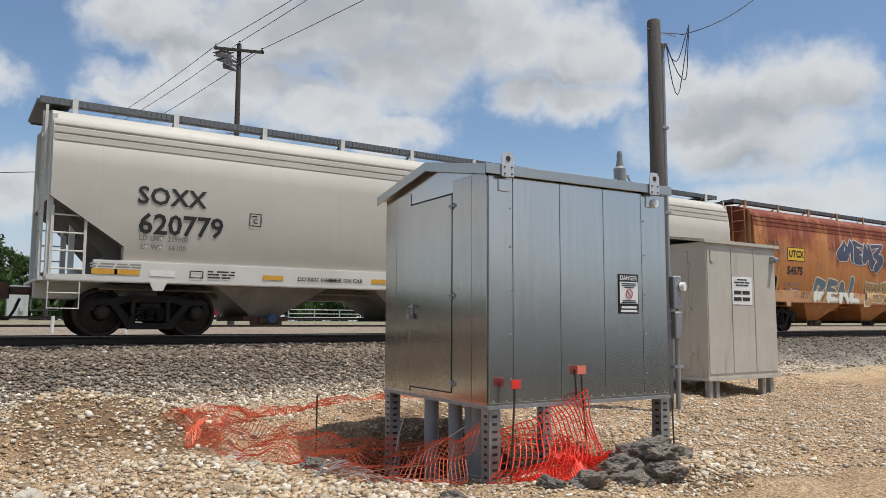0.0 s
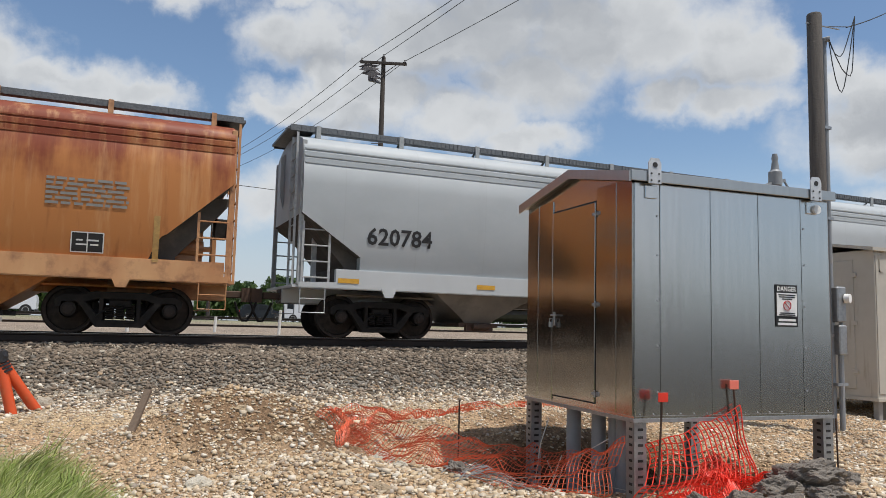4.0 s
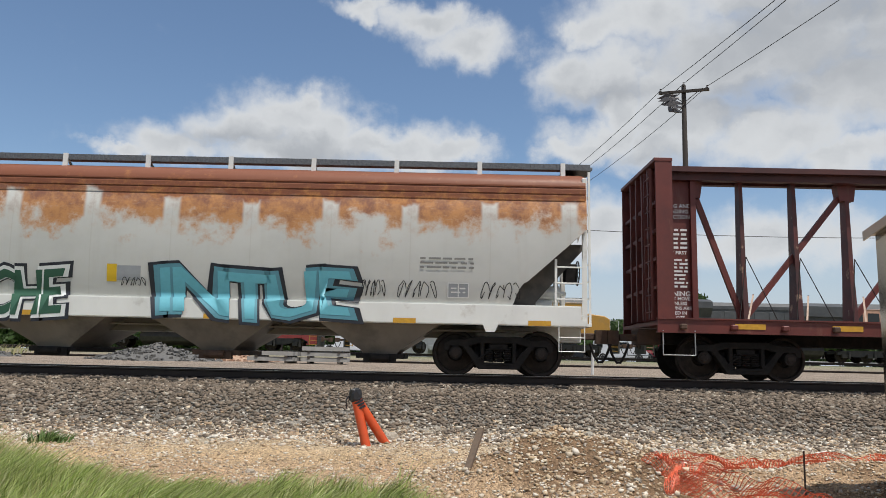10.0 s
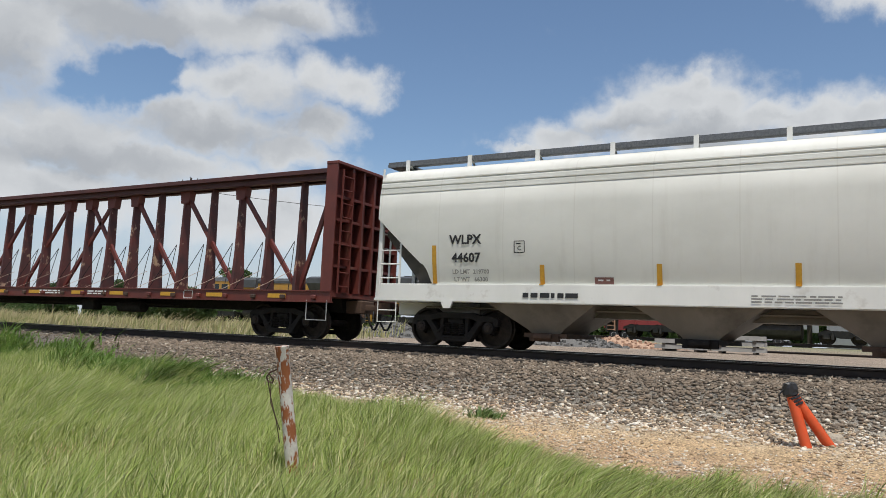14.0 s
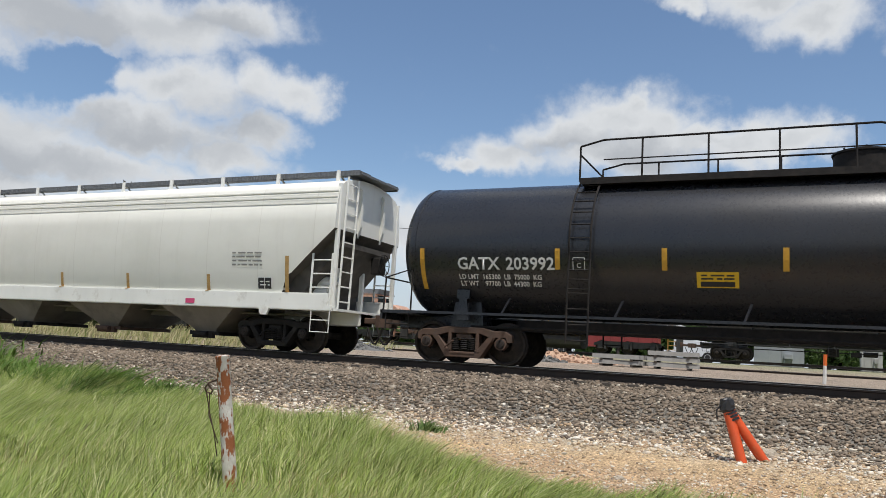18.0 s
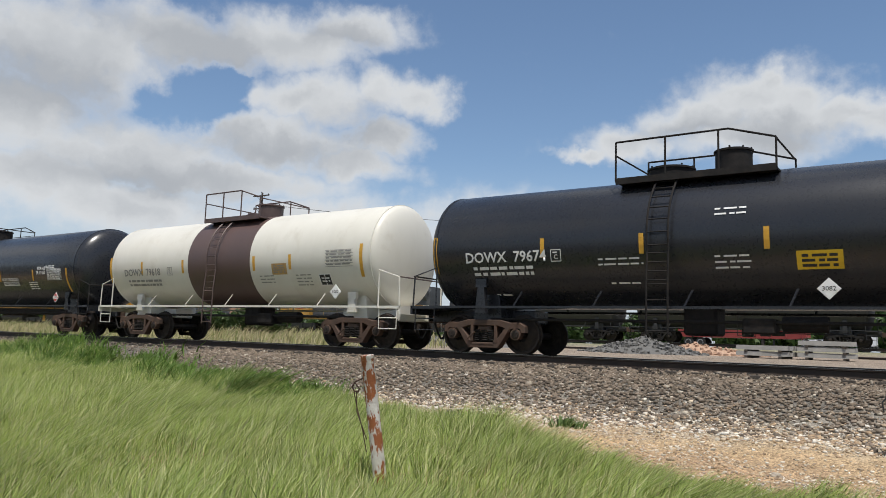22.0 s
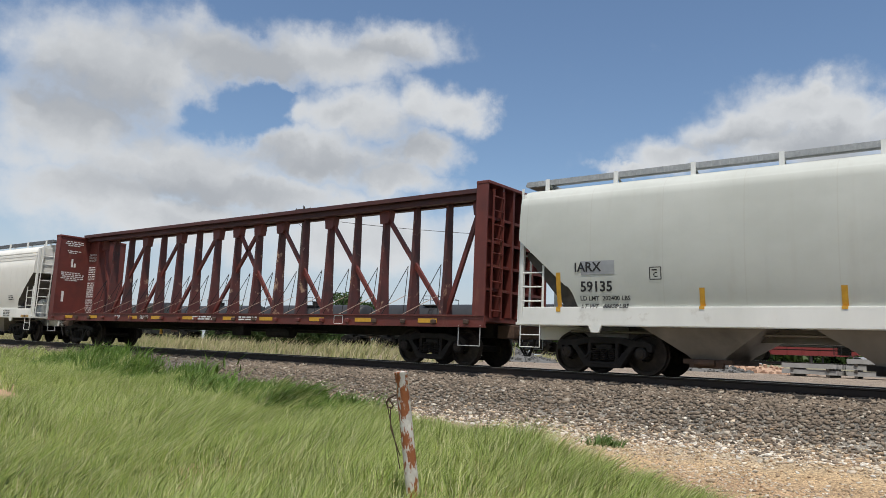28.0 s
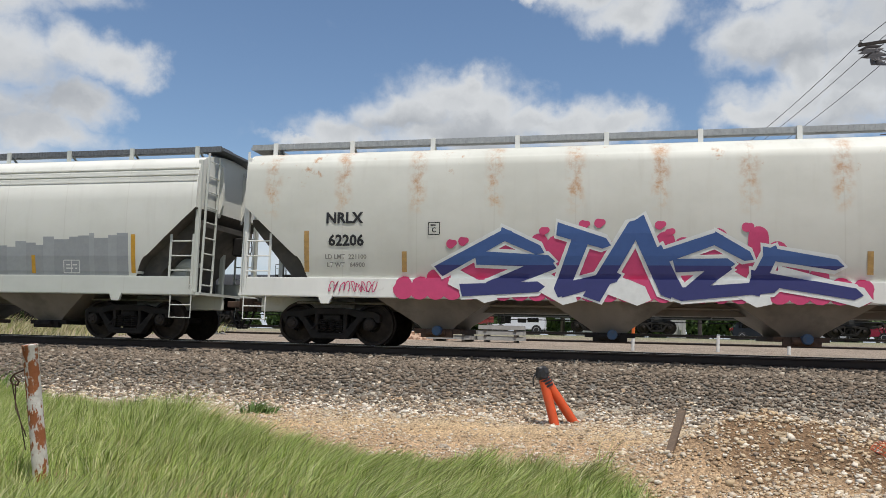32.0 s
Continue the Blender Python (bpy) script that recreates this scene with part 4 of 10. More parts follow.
def centerbeam(label, u0, u1, number, seed):
    car, H = start_car("centerbeam_flatcar", label, u0, u1)
    # deck: side sills, floor, crossbearers
    for y in (-1, 1):
        bm = bmesh.new()
        prism(bm, [(-H, 0.98), (H, 0.98), (H, 1.22), (-H, 1.22)], y * 1.42, y * 1.50)
        sill = part("side_sill", bm, M_OXIDE, car)
        for z in (1.222, 0.948):
            bm = bmesh.new()
            box(bm, -H, H, y * 1.38, y * 1.53, z, z + 0.03)
            part("sill_flange", bm, M_OXIDE, sill)
        rnd = random.Random(seed)
        for k in range(22):
            xx = -H + 0.5 + k * (2 * H - 1) / 21
            bm = bmesh.new()
            box(bm, xx - 0.07, xx + 0.07, y * 1.50, y * 1.60, 1.02, 1.13, bevel=0.02)
            part("winch", bm, M_BROWN if rnd.random() < 0.5 else M_OXIDE, car)
    bm = bmesh.new()
    box(bm, -H, H, -1.42, 1.42, 1.10, 1.18)
    for k in range(23):
        xx = -H + 0.3 + k * (2 * H - 0.6) / 22
        box(bm, xx - 0.08, xx + 0.08, -1.42, 1.42, 1.17, 1.24)
    part("deck", bm, M_OXIDE, car)
    bm = bmesh.new()
    prism(bm, [(-H + 0.5, 1.1), (H - 0.5, 1.1), (H - 0.5, 0.74), (-H + 0.5, 0.74)], -0.33, 0.33)
    part("centre_sill", bm, M_BLACK, car)
    bm = bmesh.new()
    tube(bm, [(-5, -0.7, 0.8), (5, -0.7, 0.8)], 0.03)
    rod(bm, (2.4, -0.75, 0.72), (3.5, -0.75, 0.72), 0.17, 12)
    box(bm, 0.7, 1.3, -0.95, -0.6, 0.58, 0.9, bevel=0.03)
    part("brake_gear", bm, M_BLACK, car)
    # bulkheads with stiffeners
    for s in (-1, 1):
        bm = bmesh.new()
        box(bm, s * (H - 0.34), s * (H - 0.30), -1.44, 1.44, 1.24, 4.52)
        bh = part("bulkhead", bm, M_OXIDE, car)
        for y in (-1.46, 1.46):
            bm = bmesh.new()
            box(bm, s * (H - 0.36), s * (H - 0.01), y - 0.02, y + 0.02, 1.0, 4.52)
            part("side_post", bm, M_OXIDE, bh)
        for y in (-0.75, -0.25, 0.25, 0.75):
            bm = bmesh.new()
            box(bm, s * (H - 0.30), s * (H - 0.03), y - 0.04, y + 0.04, 1.24, 4.52)
            part("stiffener", bm, M_OXIDE, bh)
        for z in (1.9, 2.5, 3.1, 3.7):
            bm = bmesh.new()
            box(bm, s * (H - 0.30), s * (H - 0.07), -1.43, 1.43, z - 0.035, z + 0.035)
            part("cross_rib", bm, M_OXIDE, bh)
        bm = bmesh.new()
        box(bm, s * (H - 0.37), s * (H + 0.02), -1.49, 1.49, 4.522, 4.60, bevel=0.01)
        part("top_cap", bm, M_OXIDE, bh)
        bm = bmesh.new()
        ladder(bm, (s * (H + 0.05), -1.30, 1.2), (s * (H + 0.05), -1.30, 4.4), (0, 0.45, 0), 9)
        part("end_ladder", bm, M_OXIDE, car)
        for y in (-1.5, 1.5):
            bm = bmesh.new()
            tube(bm, [(s * (H - 0.1), y, 1.0), (s * (H - 0.1), y, 0.5), (s * (H - 0.75), y, 0.5), (s * (H - 0.75), y, 1.0)], 0.015)
            part("stirrup_step", bm, M_STEELWHITE, car)
        # closed panel of the beam next to the bulkhead
        bm = bmesh.new()
        box(bm, s * (H - 1.14), s * (H - 0.34), -0.14, 0.14, 1.2, 4.5)
        box(bm, s * (H - 1.26), s * (H - 1.14), -0.24, 0.24, 1.2, 4.5)
        part("beam_end_panel", bm, M_OXIDE, car)
        coupler(car, s * (H + 0.15), s)
        truck(car, s * (H - 1.95))
    # top chord
    bm = bmesh.new()
    box(bm, -H + 0.3, H - 0.3, -0.42, 0.42, 4.66, 4.70)
    chord = part("top_chord", bm, M_OXIDE_DARK, car)
    for y in (-0.22, 0.22):
        bm = bmesh.new()
        box(bm, -H + 0.3, H - 0.3, y - 0.09, y + 0.09, 4.42, 4.658)
        part("chord_channel", bm, M_OXIDE_DARK, chord)
    for y in (-0.436, 0.436):
        bm = bmesh.new()
        box(bm, -H + 0.3, H - 0.3, y - 0.015, y + 0.015, 4.58, 4.70)
        part("chord_lip", bm, M_OXIDE_DARK, chord)
    pitch = (H - 2.32) / 7.5
    px = [pitch * (k - 7.5) for k in range(16)]
    for x in px:
        bm = bmesh.new()
        secs = []
        for z, a, b in ((1.2, 0.06, 0.24), (2.4, 0.05, 0.16), (4.45, 0.042, 0.11)):
            secs.append([(x - a, -b, z), (x + a, -b, z), (x + a, b, z), (x - a, b, z)])
        loft(bm, secs)
        part("post", bm, M_OXIDE_WORN, car)
        # cables that hang beside the post
        bm = bmesh.new()
        for dx in (-0.42, 0.4):
            tube(bm, [(x, -0.3, 2.7), (x + dx, -0.9, 1.24)], 0.011, 5)
        part("tie_down_cable", bm, M_BLACK, car)
        bm = bmesh.new()
        bar(bm, (x - 0.42, -1.36, 1.26), (x + 0.08, -0.42, 1.86), 0.035, 0.012)
        part("strap", bm, M_STRAP, car)
    diags = []
    for s in (-1, 1):
        P = [s * abs(px[k]) for k in range(8)] + [-s * abs(px[7])]
        diags += [(s * (H - 1.24), 4.35, P[0], 1.3), (P[0], 1.3, P[2], 4.3), (P[2], 1.3, P[4], 4.3), (P[4], 1.3, P[6], 4.3), (P[6], 1.3, P[8], 4.3)]
    for xa, za, xb, zb in diags:
        bm = bmesh.new()
        bar(bm, (xa, 0, za), (xb, 0, zb), 0.09, 0.12)
        tx = xa if za > 2 else xb
        prism(bm, [(tx - 0.22, 4.44), (tx + 0.22, 4.44), (tx + 0.16, 4.05), (tx - 0.16, 4.05)], -0.12, 0.12)
        part("diagonal_brace", bm, M_OXIDE, car)
    flat = Side(car, lambda z: 1.502, ())
    for k, x in enumerate((-9.1, -7.2, -4.4, -2.9, -1.0, 1.2, 3.0, 5.2, 7.0, 9.2)):
        flat.plate(x * H / 10.9, 1.1, 0.62, 0.11, M_STRIPE, name="reflector")
    flat.text(number[0], -5.6, 1.1, 0.17, M_WHITE_INK)
    flat.text(number[1], -3.75, 1.1, 0.17, M_WHITE_INK)
    flat.bars(-0.2, 1.14, 1.1, 2, M_WHITE_INK, 0.07, 0.045, seed)
    flat.bars(2.2, 1.14, 0.9, 2, M_WHITE_INK, 0.07, 0.04, seed + 1)
    flat.outline(6.25, 1.1, 0.34, 0.22, M_WHITE_INK)
    # printed instructions on the bulkheads' inner panels
    for s in (-1, 1):
        x = s * (H - 0.74)
        pan = Side(car, lambda z: 0.145, ())
        pan.text("LOADING AND\nUNLOADING\nINSTRUCTION", x, 3.72, 0.125, M_WHITE_INK)
        pan.bars(x, 3.30, 0.66, 5, M_WHITE_INK, 0.1, 0.05, seed + 3)
        pan.text("SAFETY FIRST", x, 2.78, 0.105, M_WHITE_INK)
        pan.bars(x, 2.62, 0.66, 8, M_WHITE_INK, 0.085, 0.045, seed + 4)
        pan.text("WARNING", x, 1.86, 0.155, M_WHITE_INK)
        pan.text("DO NOT MOVE\nCAR UNLESS\nTIE DOWNS ARE\nSECURED IN\nKEYSLOTS", x, 1.54, 0.105, M_WHITE_INK)
    # notices on the bulkheads' inner faces
    for s in (-1, 1):
        bm = bmesh.new()
        rnd = random.Random(seed + 9)
        xf = s * (H - 0.346)
        for z, n in ((4.32, 5), (4.24, 6), (4.16, 4), (3.92, 4), (3.84, 3), (2.98, 7), (2.90, 7), (2.82, 6), (2.74, 7), (2.66, 4)):
            y = -1.3 + (7 - n) * 0.06
            for k in range(n):
                w = rnd.uniform(0.06, 0.15)
                box(bm, xf - 0.002, xf + 0.002, y, y + w, z, z + 0.04)
                y += w + 0.035
        box(bm, xf - 0.002, xf + 0.002, -0.92, -0.84, 3.25, 3.6)
        box(bm, xf - 0.002, xf + 0.002, -0.80, -0.72, 3.25, 3.42)
        box(bm, xf - 0.002, xf + 0.002, -1.2, -1.1, 1.75, 2.2)
        part("notice", bm, M_WHITE_INK, car)
    return car, flat, H


def tanker(label, u0, u1, t0, t1, R, zc, paint, sill, long_rail, plat, ladder_x, dome, big=False, truck_mat=None, rail_mat=None, saddle=None):
    """u0, u1: ends of the frame; t0, t1: ends of the tank, all along the train."""
    car, H = start_car("tank_car", label, u0, u1)
    c = (u0 + u1) / 2
    a, b = t0 - c, t1 - c
    rail_mat = rail_mat or M_BLACK
    hd = 0.62 if big else 0.42
    prof = []
    for k in range(9):
        q = math.pi / 2 * k / 8
        prof.append((max(0.02, R * math.sin(q)), a + hd * (1 - math.cos(q))))
    prof += [(R, a + (b - a) * f) for f in (0.15, 0.3, 0.45, 0.55, 0.7, 0.85)]
    for k in range(8, -1, -1):
        q = math.pi / 2 * k / 8
        prof.append((max(0.02, R * math.sin(q)), b - hd * (1 - math.cos(q))))
    bm = bmesh.new()
    lathe(bm, prof, 56, "x")
    bmesh.ops.translate(bm, vec=(0, 0, zc), verts=bm.verts)
    body = part("tank", bm, paint, car, smooth=True)
    for x in (a + hd, b - hd):
        bm = bmesh.new()
        lathe(bm, [(R + 0.008, x - 0.03), (R + 0.012, x), (R + 0.008, x + 0.03)], 56, "x")
        bmesh.ops.translate(bm, vec=(0, 0, zc), verts=bm.verts)
        part("head_seam", bm, paint, car, smooth=True)
    for s in (-1, 1):
        bm = bmesh.new()
        prism(bm, [(-0.4, 0.8), (0.4, 0.8), (0.3, zc - R * 0.75), (-0.3, zc - R * 0.75)], -0.9, 0.9)
        for y in (-1, 1):
            sz = saddle or zc - 0.78
            prism(bm, [(-0.15, 0.95), (0.15, 0.95), (0.09, sz - 0.2), (0.15, sz - 0.2), (0.15, sz), (-0.15, sz), (-0.15, sz - 0.2), (-0.09, sz - 0.2)], y * 1.12, y * (math.sqrt(max(0.01, R * R - (zc - sz) ** 2)) + 0.03))
        bmesh.ops.translate(bm, vec=(s * (H - 1.9), 0, 0), verts=bm.verts)
        part("saddle", bm, sill, car)
        bm = bmesh.new()
        box(bm, s * (H - 2.9), s * (H + 0.1), -0.35, 0.35, 0.74, 1.05, bevel=0.02)
        box(bm, s * (H - 0.75), s * (H + 0.02), -1.45, 1.45, 1.04, 1.11)
        box(bm, s * (H - 0.02), s * (H + 0.04), -1.45, 1.45, 0.90, 1.11)
        part("end_platform", bm, sill, car)
        for y in (-1.42, 1.42):
            bm = bmesh.new()
            tube(bm, [(s * (H - 0.72), y, 1.08), (s * (H - 0.72), y, 2.05), (s * (H - 0.05), y, 1.85), (s * (H - 0.02), y, 1.08)], 0.022)
            tube(bm, [(s * (H - 0.68), y, 1.08), (s * (H - 0.68), y, 0.52), (s * (H - 0.1), y, 0.52), (s * (H - 0.1), y, 1.08)], 0.015)
            rod(bm, (s * (H - 0.68), y, 0.8), (s * (H - 0.1), y, 0.8), 0.014, 6)
            part("handrail", bm, sill if not big else rail_mat, car)
        bm = bmesh.new()
        tube(bm, [(s * (H - 0.02), -1.42, 1.85), (s * (H - 0.02), 1.42, 1.85)], 0.02)
        part("end_rail", bm, rail_mat, car)
        coupler(car, s * (H + 0.15), s)
        truck(car, s * (H - 1.9), truck_mat)
    # thin side rail low on the frame, with its stays
    for y in (-1, 1):
        bm = bmesh.new()
        box(bm, -H + 0.7, H - 0.7, y * 1.44, y * 1.49, 1.055, 1.11)
        n = 7 if big else 5
        for k in range(n):
            xx = (-H + 2.9) + k * (2 * H - 5.8) / (n - 1)
            bar(bm, (xx, y * 1.46, 1.08), (xx + 0.12, y * 1.25, 1.45), 0.05, 0.02)
        part("side_rail", bm, long_rail, car)
    bm = bmesh.new()
    tube(bm, [(-H + 2, -0.9, 0.82), (H - 2, -0.9, 0.82)], 0.035)
    if big:
        box(bm, -H + 2, H - 2, -0.35, 0.35, 0.78, 1.02)
    else:
        box(bm, 1.0, 1.6, -1.0, -0.5, 0.6, 0.9, bevel=0.03)
        rod(bm, (1.7, -0.7, 0.8), (2.5, -0.7, 0.8), 0.16, 12)
        box(bm, -0.35, 0.35, -0.35, 0.35, 0.55, zc - R + 0.1, bevel=0.05)
    part("brake_rigging", bm, M_BLACK, car)
    # platform on top, railings, dome
    pa, pb = plat[0] - c, plat[1] - c
    zt = zc + R
    bm = bmesh.new()
    for y in (-1.05, 0.5):
        box(bm, pa, pb, y, y + 0.55, zt - 0.16, zt - 0.12)
    box(bm, pa, pb, -1.07, -1.04, zt - 0.2, zt - 0.06)
    part("platform", bm, rail_mat, car)
    n = plat[2]
    for y in (-1.05, 1.05):
        bm = bmesh.new()
        zr = zt + 0.75
        tube(bm, [(pa, y, zr - (0.12 if big else 0)), (pa + 0.5, y, zr)] + [(pb - 0.9, y, zr), (pb, y, zr - 0.28)], 0.022)
        tube(bm, [(pa + 0.5, y, zt + 0.32), (pb - 0.1, y, zt + 0.32)], 0.014) if big else None
        for k in range(n):
            xx = pa + k * (pb - pa) / (n - 1)
            rod(bm, (xx, y, zt - 0.14), (xx, y, zr - (0.28 if k == n - 1 else 0.0) - (0.12 if big and k == 0 else 0)), 0.022, 6)
        part("railing", bm, rail_mat, car)
    for x in (pa, pb):
        bm = bmesh.new()
        tube(bm, [(x, -1.05, zt + 0.45), (x, 1.05, zt + 0.45)], 0.02)
        part("cross_rail", bm, rail_mat, car)
    for dx, r, h in dome:
        bm = bmesh.new()
        x = dx - c
        lathe(bm, [(r, zt - 0.2), (r, zt + h - 0.06), (r + 0.03, zt + h - 0.06), (r + 0.03, zt + h - 0.02), (r - 0.03, zt + h)], 20, "z")
        for k in range(8):
            q = 2 * math.pi * k / 8
            rod(bm, (r * 0.95 * math.cos(q), r * 0.95 * math.sin(q), zt + h), (r * 0.95 * math.cos(q), r * 0.95 * math.sin(q), zt + h + 0.03), 0.02, 6)
        bmesh.ops.translate(bm, vec=(x, 0, 0), verts=bm.verts)
        part("dome", bm, rail_mat, car, smooth=True)
    # ladder down the near side, following the tank's curve
    for sgn in (-1, 1):
        bm = bmesh.new()
        xl = ladder_x - c
        pts = []
        for k in range(9):
            q = radians(22 + k * 10)
            pts.append((sgn * -1 * -(R + 0.1) * 0, sgn * (R + 0.12) * math.sin(q), zc + (R + 0.12) * math.cos(q)))
        pts += [(0, sgn * (R + 0.14), 1.6), (0, sgn * (R + 0.14), 0.55)]
        for dx in (-0.22, 0.22):
            tube(bm, [(xl + dx, y, z) for _, y, z in pts], 0.022, 5)
        for k in range(len(pts) - 1):
            for f in ((0.5,) if k < 8 else (0.05, 0.35, 0.65, 0.95)):
                y = pts[k][1] * (1 - f) + pts[k + 1][1] * f
                z = pts[k][2] * (1 - f) + pts[k + 1][2] * f
                rod(bm, (xl - 0.22, y, z), (xl + 0.22, y, z), 0.015, 5)
        part("ladder", bm, rail_mat, car)
    cuts = [zc + R * math.cos(2 * math.pi * k / 56) for k in range(28)]

    def prof_w(z):
        q = min(1.0, abs(z - zc) / R)
        return math.sqrt(max(0.0, 1 - q * q)) * R
    return car, Side(car, prof_w, cuts), H


M_DOME = mat("brown_dome_paint", (0.095, 0.062, 0.055), (0.075, 0.05, 0.045), scale=4, rough=0.5)


# ---- paint of each car ----
M_CAPBLUE = mat("blue_outlet_cap", (0.025, 0.075, 0.17), (0.05, 0.07, 0.10), scale=9, rough=0.6)
M_RED = plain("red_sign_ink", (0.55, 0.03, 0.03), 0.45)
M_PINKFLAG = plain("pink_flag", (0.80, 0.20, 0.14), 0.6)


def paint(name, c, c2, **k):
    return mat(name, c, c2, **{**dict(scale=0.9, rough=0.42, bump=0.04, bscale=14, stretch=(1, 1, 0.35)), **k})


def weathered(name, c, c2, rust=(0.36, 0.12, 0.025), rust2=(0.13, 0.033, 0.015), top=0.0, panels=0.0, period=1.64, shift=0.0, spots=0.0, streak=0.5, whole=0.0, dust=(0.33, 0.29, 0.23), seams=1.0, blots=0.66):
    """Car paint with rust: along the upper side (top), in patches between the frames (panels), in single blots (spots), or all over (whole);
    faint upright streaks of grime."""
    m = bpy.data.materials.new(name)
    m.use_nodes = True
    N, L = m.node_tree.nodes, m.node_tree.links
    b = N["Principled BSDF"]
    tc = N.new("ShaderNodeTexCoord")
    P = tc.outputs["Object"]

    def fbm(scale, st, detail=6, rough=0.6):
        mp = N.new("ShaderNodeMapping")
        mp.inputs["Scale"].default_value = st
        L.new(P, mp.inputs[0])
        n = N.new("ShaderNodeTexNoise")
        n.inputs["Scale"].default_value, n.inputs["Detail"].default_value, n.inputs["Roughness"].default_value = scale, detail, rough
        L.new(mp.outputs[0], n.inputs["Vector"])
        return n.outputs["Fac"]

    def op(kind, a, c=None):
        n = N.new("ShaderNodeMath")
        n.operation = kind
        for k, v in enumerate((a, c)):
            if v is None:
                continue
            if isinstance(v, (int, float)):
                n.inputs[k].default_value = v
            else:
                L.new(v, n.inputs[k])
        return n.outputs[0]

    def span(v, lo, hi, a=0.0, z=1.0):
        n = N.new("ShaderNodeMapRange")
        n.interpolation_type = "SMOOTHSTEP"
        for k, q in (("From Min", lo), ("From Max", hi), ("To Min", a), ("To Max", z)):
            n.inputs[k].default_value = q
        L.new(v, n.inputs["Value"])
        return n.outputs[0]

    def mix(f, a, z):
        n = N.new("ShaderNodeMix")
        n.data_type = "RGBA"
        if isinstance(f, (int, float)):
            n.inputs[0].default_value = f
        else:
            L.new(f, n.inputs[0])
        for k, v in ((6, a), (7, z)):
            if isinstance(v, tuple):
                n.inputs[k].default_value = (*v, 1)
            else:
                L.new(v, n.inputs[k])
        return n.outputs[2]

    sep = N.new("ShaderNodeSeparateXYZ")
    L.new(P, sep.inputs[0])
    x, z = sep.outputs[0], sep.outputs[2]
    col = mix(span(fbm(0.5, (1, 1, 1.4)), 0.35, 0.68), c, c2)
    grime = span(fbm(2.4, (1.6, 1.6, 0.12)), 0.50, 0.78, 0, 0.30 * streak)
    col = mix(grime, col, dust)
    # weld seams between the frames
    fr = op("FRACT", op("DIVIDE", op("ADD", x, 50 * period + shift), period))
    seam = op("SUBTRACT", 1.0, span(op("ABSOLUTE", op("SUBTRACT", fr, 0.5)), 0.0, 0.012))
    col = mix(op("MULTIPLY", seam, 0.16), col, dust)
    rough_n = fbm(3.2, (1, 1, 1.0), 9, 0.72)
    soft_n = fbm(0.9, (1, 1, 1.0), 4)
    grain = fbm(9, (0.5, 0.5, 3.0), 6, 0.7)
    masks = []
    if top:
        masks.append(op("MULTIPLY", span(op("ADD", z, op("MULTIPLY", op("SUBTRACT", soft_n, 0.5), 1.1)), 3.45, 3.62), top))
    if panels:
        win = op("MULTIPLY", span(fr, 0.55, 0.62), 1.0)
        win = op("MAXIMUM", win, span(op("SUBTRACT", 1.0, fr), 0.58, 0.64))
        down = span(op("ADD", z, op("ADD", op("MULTIPLY", op("SUBTRACT", soft_n, 0.5), 2.2), op("MULTIPLY", op("SUBTRACT", rough_n, 0.5), 1.3))), 2.72, 3.2)
        masks.append(op("MULTIPLY", op("MULTIPLY", win, down), op("MULTIPLY", span(grain, 0.22, 0.45, 0.6, 1.0), panels)))
    if spots:
        blot = span(op("ADD", rough_n, op("MULTIPLY", op("SUBTRACT", soft_n, 0.5), 0.9)), blots, blots + 0.14)
        nearseam = span(op("ABSOLUTE", op("SUBTRACT", fr, 0.5)), 0.03, 0.16, 1.0, 0.0)
        band = op("MULTIPLY", span(z, 2.6, 3.1), nearseam)
        masks.append(op("MULTIPLY", op("MAXIMUM", op("MULTIPLY", op("MULTIPLY", band, span(rough_n, 0.42, 0.68)), seams), op("MULTIPLY", blot, span(z, 3.2, 3.7))), spots))
    if masks:
        f = masks[0]
        for k in masks[1:]:
            f = op("MAXIMUM", f, k)
        rc = mix(span(op("ADD", rough_n, op("MULTIPLY", op("SUBTRACT", z, 3.4), 0.35)), 0.35, 0.68), rust, rust2)
        col = mix(f, col, rc)
    if whole:
        wall = op("ADD", op("MULTIPLY", op("SUBTRACT", z, 2.7), 0.30), op("ADD", fbm(1.6, (1.4, 1.4, 0.25)), op("MULTIPLY", op("SUBTRACT", soft_n, 0.5), 0.9)))
        rc = mix(span(wall, 0.40, 0.86), rust, rust2)
        pale = span(fbm(2.2, (1.8, 1.8, 0.16)), 0.50, 0.76, 0, 0.6)
        rc = mix(pale, rc, (0.62, 0.36, 0.17))
        dark = span(fbm(3.4, (1.6, 1.6, 0.12)), 0.52, 0.78, 0, 0.5)
        rc = mix(dark, rc, (0.17, 0.05, 0.025))
        col = mix(whole, col, rc)
    L.new(col, b.inputs["Base Color"])
    b.inputs["Specular IOR Level"].default_value = 0.28
    L.new(span(rough_n, 0.2, 0.8, 0.42, 0.62), b.inputs["Roughness"])
    bp = N.new("ShaderNodeBump")
    bp.inputs["Strength"].default_value, bp.inputs["Distance"].default_value = 0.12, 0.03
    L.new(op("ADD", soft_n, op("MULTIPLY", rough_n, 0.2)), bp.inputs["Height"])
    L.new(bp.outputs[0], b.inputs["Normal"])
    return m


